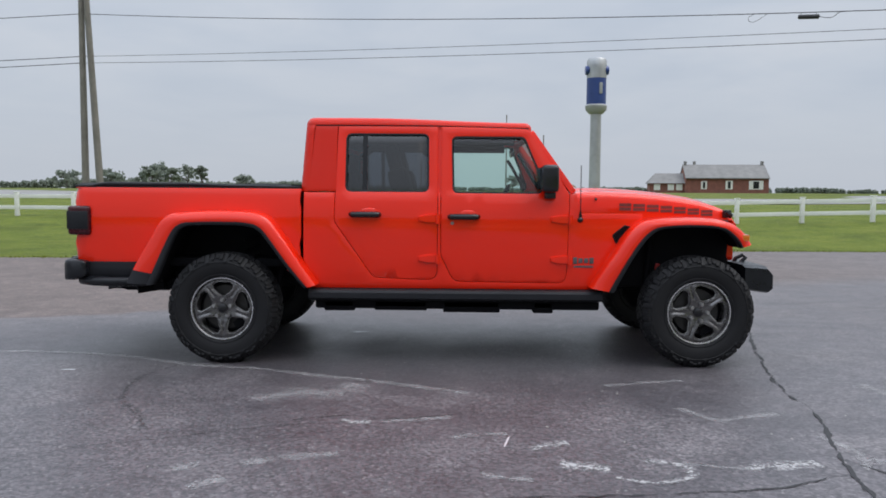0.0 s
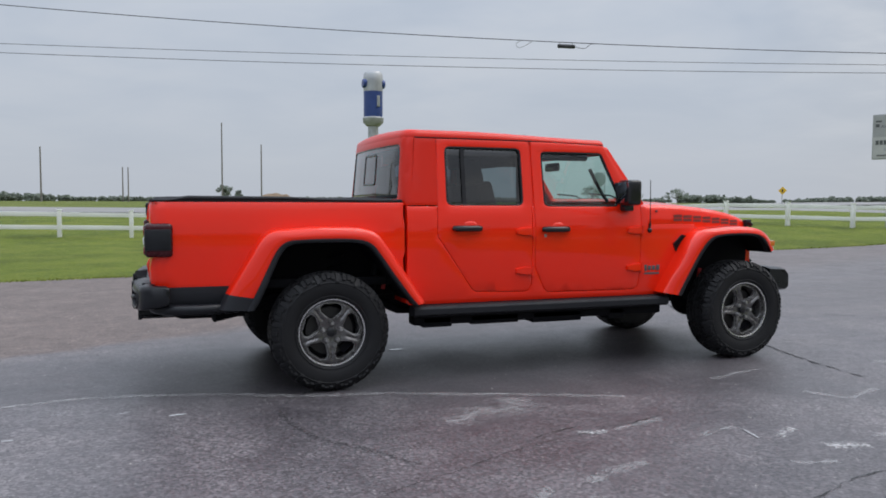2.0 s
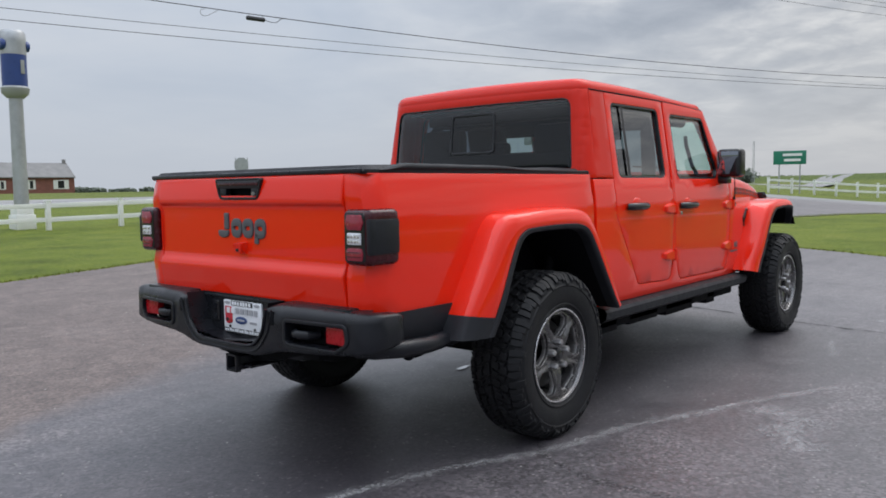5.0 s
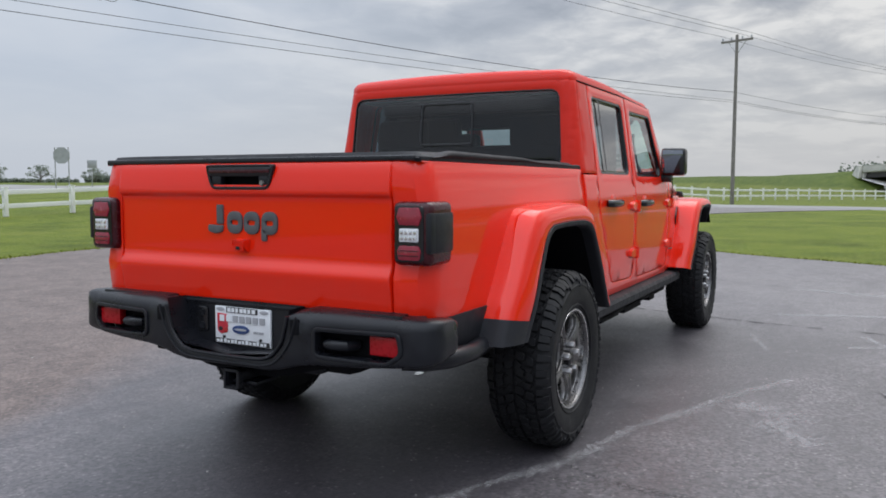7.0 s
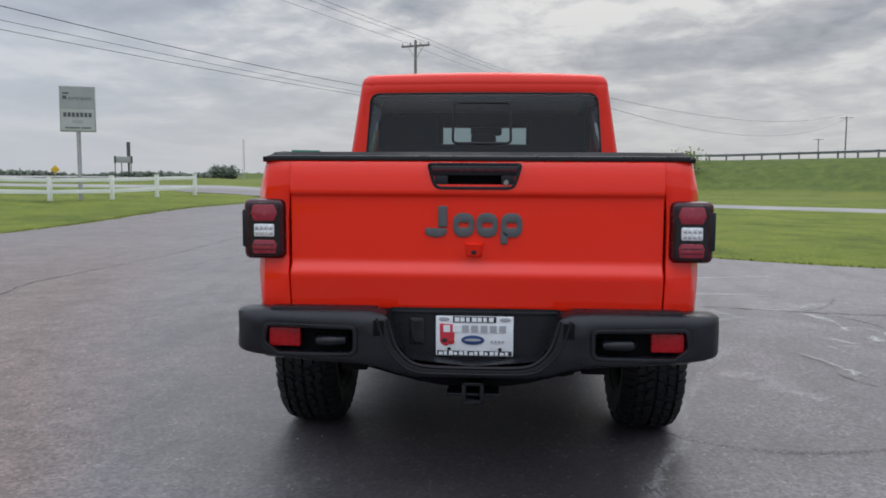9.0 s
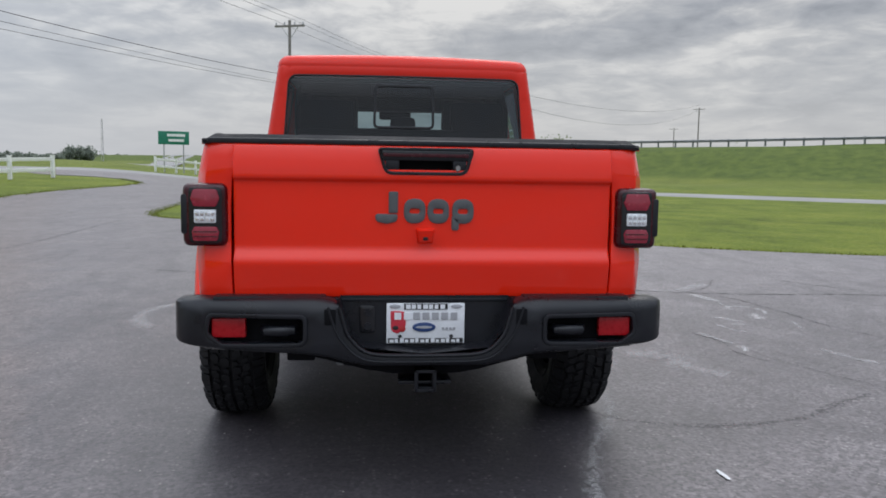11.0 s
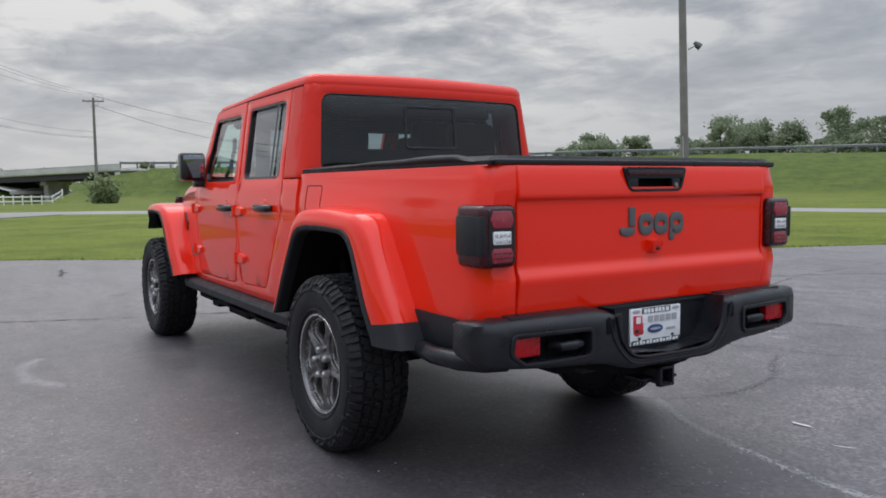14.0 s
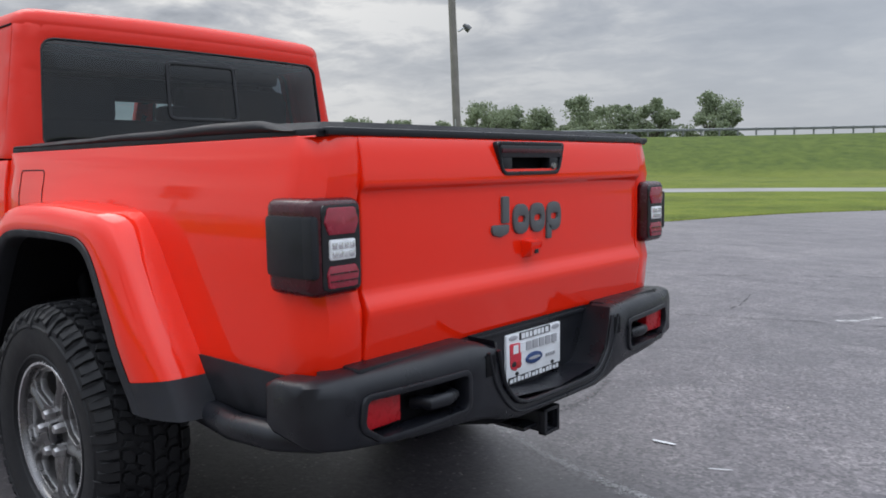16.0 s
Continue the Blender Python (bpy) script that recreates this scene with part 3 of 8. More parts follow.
# ---------------------------------------------------------------- the ground
LOT = [(-70, 6.2), (-30, 6.6), (-7, 7.7), (-2, 8.2), (0.6, 8.65), (4.4, 10.1), (6.6, 10.5), (9.0, 10.7), (14.7, 10.7), (18, 10.7), (20.3, 10.6), (22.2, 10.2), (24.1, 9.4), (26.3, 8.9), (28.4, 9.2), (30.6, 11.2), (33, 15.0), (38, 17.0), (42, 15),
       (43.4, 11), (40.6, 6.5), (40.4, 3), (42.0, 0.2), (41.5, -3.0), (38.7, -1.5), (35.9, 0.8), (32.8, 2.6), (28.5, 4.2), (25, 4.9), (22, 5.4), (19.5, 5.5), (16.6, 5.4), (14.4, 5.0), (13.3, 3.9), (12.8, 2.5), (11.9, 0.9), (10.9, -0.5), (10.1, -2.3), (8.6, -3.9), (7.7, -5.4), (7.0, -7.2), (6.5, -9.6), (5.4, -13.0), (2.1, -19.2), (-6, -26), (-30, -30), (-70, -32)]
ROAD_EAST = [(37, 62), (36.5, 46), (36.5, 34), (38.5, 24), (41, 15), (42.8, 6), (42, -2), (39, -7), (35, -11.8), (29.5, -18), (22, -26.6), (13.5, -31.0), (5, -34.2), (-15, -38), (-60, -44)]
ROAD_NORTH = [(-220, 84), (-80, 62), (-33, 56), (-13, 54), (11, 49), (28, 47), (46, 45.5), (70, 44), (150, 46), (320, 52)]
CREST = [(-90, -128, 3.6), (-30, -108, 3.9), (17, -91, 4.1), (45, -77, 4.38), (64, -60, 4.36), (79, -42, 3.98), (88.5, -26, 3.66), (92.3, -19.5, 3.68), (95, -14.4, 3.72), (113.8, -1.5, 3.0), (140, 14.5, 2.72), (180, 36, 2.9), (240, 66, 3.2), (330, 110, 3.8), (430, 155, 4.5)]


def rise(x, y):
    """The lie of the land: up to the fields north and east, a little down to the south-east."""
    r, a = math.hypot(x, y), math.degrees(math.atan2(y, x))
    w = smooth((a - 6) / 16) if a < 150 else smooth((180 - a) / 30)
    near = 0.36 * smooth((r - 18) / 14) * smooth((62 - a) / 25) * smooth((110 - r) / 60) * w
    near += 0.16 * smooth((a - 34) / 10) * smooth((150 - a) / 40) * smooth((r - 20) / 6) * smooth((60 - r) / 25)
    near -= 0.11 * smooth((8 - math.hypot(x - 10.3, y + 13.4)) / 8)
    return near + 1.2 * smooth((r - 12) / 80) * w - 0.8 * smooth((r - 50) / 100) * (1 - w) * smooth((a + 60) / 30)


def to_line(x, y, line):
    """Distance to a line of points, which side, and how far along (index)."""
    best = (1e9, 0, 0.0)
    for i, (a, b) in enumerate(zip(line, line[1:])):
        dx, dy = b[0] - a[0], b[1] - a[1]
        t = max(0.0, min(1.0, ((x - a[0]) * dx + (y - a[1]) * dy) / (dx * dx + dy * dy)))
        d = math.hypot(x - a[0] - t * dx, y - a[1] - t * dy)
        if d < best[0]:
            best = (d, dx * (y - a[1]) - dy * (x - a[0]), i + t)
    return best


def bank(x, y):
    """The highway embankment's height over the land."""
    d, side, u = to_line(x, y, CREST)
    i = min(int(u), len(CREST) - 2)
    top = CREST[i][2] + (CREST[i + 1][2] - CREST[i][2]) * (u - i)
    if 8.0 < u < 9.0:
        # the opening under the bridge, with end slopes
        top *= max(0.0, 1 - min((u - 8) * 22.8, (9 - u) * 22.8) / 4.5)
    toe = float(np.interp(u, [0, 3, 5, 6, 8], [20.0, 20.0, 14.0, 10.0, 7.5]))
    if side < 0:
        return top * (1.0 if d < 10 else smooth(1 - (d - 10) / 14))
    k = max(0.0, 1 - d / toe)
    return top * (k * (1.15 - 0.15 * k))


def land(x, y):
    h = rise(x, y)
    b = bank(x, y)
    return max(h, b) if b else h


def build_ground():
    rings = [0, 3, 6, 8, 10, 12, 14, 16, 18, 21, 24, 28, 32, 37, 43, 50, 58, 64, 70, 76, 82, 88, 94, 100, 108, 116, 124, 132, 140, 150, 160, 172, 184, 196, 208, 220, 234, 248, 265, 285, 310, 350, 420, 560, 800, 1300, 2500, 4500]
    n = 300
    verts, faces = [(0, 0, -0.06)], []
    lot = [(p.x, p.y) for p in curve_points([(x, y, 0) for x, y in LOT] + [(*LOT[0], 0)], 3)[:-1]]
    for r in rings[1:]:
        for k in range(n):
            a = 2 * math.pi * k / n
            x, y = r * math.cos(a), r * math.sin(a)
            z = land(x, y)
            off = to_line(x, y, lot + lot[:1])[0] if r < 90 else 50
            if inside((x, y), lot):
                z -= min(0.06, 0.006 + 0.014 * off)
            elif r < 60:
                z += 0.02 * noise.noise((x * 0.15, y * 0.15, 0)) * smooth(off / 8)
            else:
                z += 0.15 * noise.noise((x * 0.03, y * 0.03, 0)) * smooth(off / 20)
            verts.append((x, y, z))
    faces += [(0, 1 + k, 1 + (k + 1) % n) for k in range(n)]
    for i in range(len(rings) - 2):
        for k in range(n):
            a, b = 1 + i * n + k, 1 + i * n + (k + 1) % n
            faces.append((a, a + n, b + n, b))
    ob = finish("ground", verts, faces, GRASS, sharp=180)
    tagged(ob, "mown green lawn rising gently to fields and a grassy embankment", "lawn", kind="structure")


def ribbon(name, line, width, material, label, category, lift=0.05, n=10):
    pts = curve_points([(x, y, 0) for x, y in line], n)
    verts, faces = [], []
    for i, p in enumerate(pts):
        d = (pts[min(i + 1, len(pts) - 1)] - pts[max(i - 1, 0)]).normalized()
        s = Vector((-d.y, d.x, 0))
        for k in (-0.5, -0.25, 0, 0.25, 0.5):
            q = p + s * width * k
            verts.append((q.x, q.y, land(q.x, q.y) + lift - (0.12 if abs(k) == 0.5 else 0)))
    for i in range(len(pts) - 1):
        for k in range(4):
            a = i * 5 + k
            faces.append((a, a + 1, a + 6, a + 5))
    ob = finish(name, verts, faces, material, sharp=180)
    tagged(ob, label, category, kind="structure")


def build_lot():
    line = curve_points([(x, y, 0) for x, y in LOT] + [(*LOT[0], 0)], 6)[:-1]
    outline = []
    for p in line:
        j = 0.10 * noise.noise((p.x * 1.3, p.y * 1.3, 3.0))
        outline.append((p.x + j, p.y + j))
    v, tris = fill(resample(outline, 1.2), [], 2.0)

    def z_at(x, y):
        return 0.0 if math.hypot(x, y) < 12 else rise(x, y) + 0.012 * smooth((math.hypot(x, y) - 12) / 10)
    verts = [(x, y, z_at(x, y)) for x, y in v]
    rim = resample(outline, 1.2)
    k = len(verts)
    verts += [(x, y, z_at(x, y)) for x, y in rim] + [(x, y, z_at(x, y) - 0.25) for x, y in rim]
    n = len(rim)
    skirt = [(k + i, k + (i + 1) % n, k + n + (i + 1) % n, k + n + i) for i in range(n)]
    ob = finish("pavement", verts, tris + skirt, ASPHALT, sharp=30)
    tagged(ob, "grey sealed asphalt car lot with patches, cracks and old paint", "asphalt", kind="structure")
    # ragged grass along the lot's edge
    verts, faces = [], []
    rnd = random.Random(5)
    edge = [p for p in resample(outline, 0.06) if p[0] > -14 and not (p[0] > 30)]
    for x, y in edge:
        for _ in range(7):
            a, o = rnd.uniform(0, 6.28), rnd.gauss(0.02, 0.10)
            q = (x + rnd.uniform(-0.05, 0.05) + o * 0.7, y + rnd.uniform(-0.05, 0.05) + o)
            h, w = rnd.uniform(0.02, 0.06), rnd.uniform(0.006, 0.014)
            z = z_at(*q) - 0.01
            k = len(verts)
            dx, dy, lx, ly = math.cos(a) * w, math.sin(a) * w, rnd.uniform(-0.05, 0.05), rnd.uniform(-0.05, 0.05)
            verts += [(q[0] - dx, q[1] - dy, z), (q[0] + dx, q[1] + dy, z), (q[0] + lx, q[1] + ly, z + h)]
            faces.append((k, k + 1, k + 2))
    tagged(finish("grass_fringe", verts, faces, BLADE, sharp=0), "ragged green grass along the edge of the asphalt", "grass", kind="stuff")


def flat_strip(bm, pts, widths, z=0.004, wob=0.0, seed=0):
    """A thin ragged strip on the lot."""
    rows = []
    for i, p in enumerate(pts):
        d = (pts[min(i + 1, len(pts) - 1)] - pts[max(i - 1, 0)]).normalized()
        s = Vector((-d.y, d.x, 0))
        w = widths * (1 + wob * noise.noise((i * 0.9, seed, 0))) if not isinstance(widths, (list, tuple)) else widths[i]
        j = s * wob * 0.4 * (widths if not isinstance(widths, (list, tuple)) else widths[i]) * noise.noise((i * 0.7, seed + 9, 4))
        rows.append([p + j + s * w / 2 + Vector((0, 0, z)), p + j - s * w / 2 + Vector((0, 0, z))])
    loft_into(bm, rows)


def build_marks():
    rnd = random.Random(11)

    def crack(pts, width, seed):
        line = curve_points([(x, y, 0) for x, y in pts], 44)
        line = [p + Vector((0.030 * noise.noise((p.x * 2.5, p.y * 2.5, seed)) + 0.016 * noise.noise((p.x * 14, p.y * 14, seed)) + 0.008 * noise.noise((p.x * 45, p.y * 45, seed)), 0.030 * noise.noise((p.x * 2.5, p.y * 2.5, seed + 5)) + 0.016 * noise.noise((p.x * 14, p.y * 14, seed + 7)) + 0.008 * noise.noise((p.x * 45, p.y * 45, seed + 8)), 0)) for p in line]
        bm = bmesh.new()
        flat_strip(bm, line, [width * max(0.12, 0.9 + 1.7 * noise.noise((p.x * 9, p.y * 9, seed + 2)) + 0.6 * noise.noise((p.x * 2, p.y * 2, seed))) for p in line], 0.004, 0.8, seed)
        tagged(part("crack", bm, CRACK, None, sharp=0), "dark tar-filled crack across the asphalt lot", "crack", "cracks in the lot", "structure")

    crack([(5.2, 2.6), (4.6, 1.2), (4.3, 0.2), (4.0, -0.8), (3.85, -1.6), (3.8, -2.1), (3.55, -3.0), (3.45, -3.8), (3.45, -4.6), (3.0, -6.8), (2.1, -8.6)], 0.019, 1)
    crack([(3.5, -3.1), (3.2, -3.25), (2.7, -3.36), (2.1, -3.42), (1.6, -3.55), (1.1, -3.72), (0.5, -3.98), (-0.1, -4.16), (-0.8, -4.38), (-1.6, -4.55), (-3.0, -4.9)], 0.007, 2)
    crack([(3.3, 4.9), (4.6, 5.3), (5.8, 5.3), (7.3, 5.2), (9.3, 5.2), (14.4, 5.4)], 0.014, 13)
    crack([(8.9, 1.08), (9.3, 1.02), (9.7, 0.98), (10.0, 0.92)], 0.055, 14)
    crack([(1.75, -2.2), (1.16, -2.36), (0.64, -2.5), (0.02, -2.78), (-0.5, -3.05)], 0.0028, 4)
    crack([(3.55, -2.9), (3.9, -3.3), (4.4, -3.6)], 0.007, 22)
    crack([(4.4, -4.4), (2.9, -5.35), (1.5, -5.88), (0.7, -6.5), (-0.6, -7.15), (-2.2, -7.7)], 0.009, 23)
    crack([(-0.03, -4.55), (0.0, -4.9), (0.09, -5.34)], 0.007, 24)
    crack([(2.4, -5.6), (2.9, -7.2), (3.1, -9.4)], 0.010, 25)
    crack([(0.8, -2.36), (1.1, -2.28), (1.35, -2.30), (1.7, -2.22)], 0.005, 26)
    crack([(6.2, 0.9), (7.0, -0.6), (7.6, -2.2), (8.2, -3.4)], 0.006, 27)

    def chalk(pts, width, seed, n=8, fresh=False, paint=None):
        line = curve_points([(x, y, 0) for x, y in pts], n)
        verts, faces, uvs = [], [], []
        for i, p in enumerate(line):
            d = (line[min(i + 1, len(line) - 1)] - line[max(i - 1, 0)]).normalized()
            s = Vector((-d.y, d.x, 0)) * width * (1.3 + 0.6 * noise.noise((p.x * 2, p.y * 2, seed)))
            verts += [p + s + Vector((0, 0, 0.003)), p - s + Vector((0, 0, 0.003))]
        for i in range(len(line) - 1):
            faces.append((2 * i, 2 * i + 1, 2 * i + 3, 2 * i + 2))
            uvs += [(i, 0), (i, 1), (i + 1, 1), (i + 1, 0)]
        ob = finish("worn_marking", verts, faces, paint or (MARK_FRESH if fresh else MARK), sharp=0)
        layer = ob.data.uv_layers.new(name="strip")
        layer.data.foreach_set("uv", [c for q in uvs for c in q])
        tagged(ob, "dark curved tyre mark on the asphalt lot" if paint else "worn pale scuffed streak on the asphalt lot", "scuff mark", "scuffs on the lot", "structure")

    chalk([(-2.3, -0.70), (-1.5, -0.60), (-0.8, -0.74), (-0.2, -1.0), (0.3, -1.1), (0.7, -1.27), (1.3, -1.5), (1.8, -1.72)], 0.05, 1)
    chalk([(0.75, -1.29), (1.07, -1.39), (1.39, -1.57), (1.78, -1.74)], 0.028, 2, fresh=True)
    chalk([(-2.2, -0.69), (-1.63, -0.58), (-1.0, -0.68)], 0.035, 7, fresh=True)
    chalk([(2.20, -3.01), (2.30, -3.04), (2.42, -3.09)], 0.055, 3, fresh=True)
    chalk([(2.43, -3.18), (2.57, -3.24), (2.74, -3.19), (2.79, -3.10), (2.74, -2.99), (2.60, -2.96)], 0.032, 4, fresh=True)
    chalk([(2.79, -2.98), (2.93, -3.03), (3.08, -3.06)], 0.028, 5)
    chalk([(3.06, -3.05), (3.25, -3.0), (3.43, -2.96)], 0.06, 6, fresh=True)
    chalk([(2.08, -2.81), (2.16, -2.74), (2.28, -2.70)], 0.045, 8, fresh=True)
    chalk([(3.04, -2.02), (3.10, -2.15), (3.18, -2.27), (3.36, -2.2), (3.58, -2.13)], 0.05, 9)
    chalk([(2.70, -1.50), (2.95, -1.42), (3.24, -1.33)], 0.045, 10)
    chalk([(1.07, -2.34), (1.15, -2.38), (1.24, -2.37)], 0.035, 11, fresh=True)
    chalk([(1.30, -2.36), (1.48, -2.32), (1.68, -2.26)], 0.04, 12)
    chalk([(0.40, -3.15), (0.52, -3.05)], 0.05, 13)
    chalk([(0.55, -3.36), (0.68, -3.25)], 0.05, 14)
    chalk([(1.70, -2.64), (1.82, -2.58), (1.98, -2.56)], 0.035, 15)
    chalk([(1.82, -3.15), (1.92, -3.20), (2.06, -3.22)], 0.04, 16)
    chalk([(0.70, -3.06), (0.9, -2.97), (1.14, -2.91)], 0.05, 17)
    chalk([(3.62, -2.55), (3.70, -2.8), (3.62, -3.05)], 0.05, 18)
    chalk([(4.4, -1.4), (4.7, -2.2), (4.65, -3.0)], 0.10, 27)
    chalk([(2.95, 1.86), (2.68, 2.0), (2.28, 1.98), (1.95, 1.82)], 0.09, 28)
    chalk([(0.05, -0.75), (-0.28, -1.0), (-0.42, -1.35), (-0.4, -1.7), (-0.3, -2.0), (-0.08, -2.3), (0.06, -2.56)], 0.035, 41, paint=MARK_TYRE)
    chalk([(4.15, -3.4), (3.7, -2.9)], 0.07, 34)
    chalk([(1.05, -1.5), (0.95, -1.75), (0.7, -1.75), (0.5, -1.95)], 0.12, 36)
    chalk([(6.5, -1.5), (6.2, -2.6), (6.4, -3.6)], 0.14, 37)
    chalk([(-0.85, -4.48), (-1.0, -4.62), (-1.08, -4.85)], 0.06, 42, fresh=True)
    for x, y, w, l, a in ((1.97, -2.70, 0.012, 0.18, 78), (-1.02, -1.21, 0.022, 0.11, 5), (0.85, 0.38, 0.05, 0.14, 10), (-1.33, -1.06, 0.008, 0.10, 28), (-1.70, -0.96, 0.007, 0.09, 30), (-1.9, -1.45, 0.012, 0.06, 0)):
        bm = bmesh.new()
        c, s = math.cos(radians(a)), math.sin(radians(a))
        pts = [(-l / 2, -w * 0.2), (-l * 0.2, -w / 2), (l / 2, -w * 0.35), (l * 0.4, w * 0.3), (0, w / 2), (-l * 0.45, w * 0.4)]
        bm.faces.new([bm.verts.new((x + u * c - v * s, y + u * s + v * c, 0.006)) for u, v in pts])
        tagged(part("paint_chip", bm, LENS_WHITE, None, sharp=0), "small white paint dash on the asphalt", "paint mark", "paint dashes", "structure")

    # loose grit
    rnd = random.Random(8)
    verts, faces = [], []
    for _ in range(700):
        x, y = rnd.uniform(-3.4, 6.5), rnd.uniform(-6.0, 5.0)
        r, k = rnd.uniform(0.002, 0.0065), len(verts)
        for a in range(5):
            q = rnd.uniform(0.7, 1.2)
            verts.append((x + r * q * math.cos(a * 1.2566), y + r * q * math.sin(a * 1.2566), 0.001))
        verts.append((x, y, 0.001 + r * 0.8))
        faces += [(k + a, k + (a + 1) % 5, k + 5) for a in range(5)]
    tagged(finish("loose_grit", verts, faces, CONCRETE, sharp=0), "loose pale grit scattered on the asphalt", "grit", kind="stuff")


build_ground()
build_lot()
ribbon("road", ROAD_EAST, 5.0, ROAD, "pale narrow access road across the lawn", "road", 0.06)
ribbon("road", ROAD_NORTH, 11.0, ROAD, "pale two-lane road behind the white fence", "road", 0.16)
build_marks()

# ---------------------------------------------------------------- things round the lot
def fence_run(line, spacing, label, rails=(0.32, 0.74), height=0.87):
    """A white two-rail fence; each post and each rail is a part."""
    pts = [Vector((x, y, 0)) for x, y in line]
    fence = empty("fence", (pts[0].x, pts[0].y, land(pts[0].x, pts[0].y)))
    inv = Matrix.Translation(-fence.location)
    posts, carry = [], 0.0
    for a, b in zip(pts, pts[1:]):
        d = b - a
        while carry <= d.length:
            posts.append(a + d.normalized() * carry)
            carry += spacing
        carry -= d.length
    bm = bmesh.new()
    box_into(bm, (-0.065, -0.065, 0), (0.065, 0.065, height), 0.008)
    box_into(bm, (-0.08, -0.08, height), (0.08, 0.08, height + 0.03), 0.008)
    first = part("post", bm, WHITE, fence)
    first.location = posts[0] + Vector((0, 0, land(posts[0].x, posts[0].y))) - fence.location
    for p in posts[1:]:
        o = new("post", first.data)
        o.parent, o.location = fence, p + Vector((0, 0, land(p.x, p.y))) - fence.location
    bm = bmesh.new()
    box_into(bm, (0, -0.02, -0.07), (1, 0.02, 0.07), 0.006)
    rail_mesh = part("rail", bm, WHITE, fence).data
    bpy.data.objects.remove(bpy.data.objects[[o.name for o in fence.children if o.data == rail_mesh][0]])
    for a, b in zip(posts, posts[1:]):
        d = b - a
        slope = math.atan2(land(b.x, b.y) - land(a.x, a.y), d.length)
        for h in rails:
            o = new("rail", rail_mesh)
            o.parent = fence
            o.matrix_basis = Matrix.Translation(a + Vector((0, 0, land(a.x, a.y) + h)) - fence.location) @ Euler((0, -slope, math.atan2(d.y, d.x))).to_matrix().to_4x4() @ Matrix.Diagonal((d.length, 1, 1, 1))
    return tagged(fence, label, "fence")


def pole_thing(x, y, height, label, arm=0.0, lean=(0, 0), radius=0.16, name="utility_pole", face=0.0):
    z = land(x, y)
    thing = empty(name, (x, y, z - 0.1))
    top = (lean[0], lean[1], height)
    tube("pole", [(0, 0, 0), (lean[0] * 0.5, lean[1] * 0.5, height * 0.5), top], [radius, radius * 0.85, radius * 0.68], WOOD, thing, 12)
    if arm:
        m = Matrix.Translation((lean[0], lean[1], height - 0.35)) @ Matrix.Rotation(face, 4, "Z")
        box("crossarm", (-0.06, -arm, -0.06), (0.06, arm, 0.06), WOOD, thing, 0.01, m=m)
        for k in (-0.92, -0.35, 0.35, 0.92):
            bm = bmesh.new()
            tube_into(bm, [m @ Vector((0, arm * k, 0.06)), m @ Vector((0, arm * k, 0.16)), m @ Vector((0, arm * k, 0.24))], [0.035, 0.05, 0.03], 8)
            part("insulator", bm, GALV, thing)
        for k in (-1, 1):
            tube("brace", [m @ Vector((0.05, arm * 0.55 * k, -0.05)), m @ Vector((0.03, 0.05 * k, -0.75))], 0.02, GALV, thing, 6)
    return tagged(thing, label, "utility pole")


def wire(a, b, sag, label, radius=0.014):
    a, b = Vector(a), Vector(b)
    pts = [a.lerp(b, t) - Vector((0, 0, sag * 4 * t * (1 - t))) for t in (k / 28 for k in range(29))]
    bm = bmesh.new()
    tube_into(bm, pts, radius, 5)
    return tagged(part("overhead_wire", bm, WIRE, None), label, "wire", "overhead wires")


def leaf_cloud(rnd, verts, faces, centre, size, count, leaf):
    """Small leaf clumps, denser to the outside of a lump."""
    for _ in range(count):
        d = Vector((rnd.gauss(0, 1), rnd.gauss(0, 1), rnd.gauss(0, 1)))
        d = d.normalized() * min(1.06, abs(rnd.gauss(0.70, 0.22)))
        p = Vector(centre) + Vector((d.x * size[0], d.y * size[1], d.z * size[2]))
        n = Vector((rnd.gauss(0, 1), rnd.gauss(0, 1), rnd.gauss(0.4, 1))).normalized()
        a = n.orthogonal().normalized()
        b = n.cross(a)
        s = leaf * rnd.uniform(0.5, 1.3)
        k = len(verts)
        verts += [p + a * s, p + b * s * 0.8 + n * s * 0.3, p - a * s, p - b * s * 0.8 - n * s * 0.2]
        faces.append((k, k + 1, k + 2, k + 3))


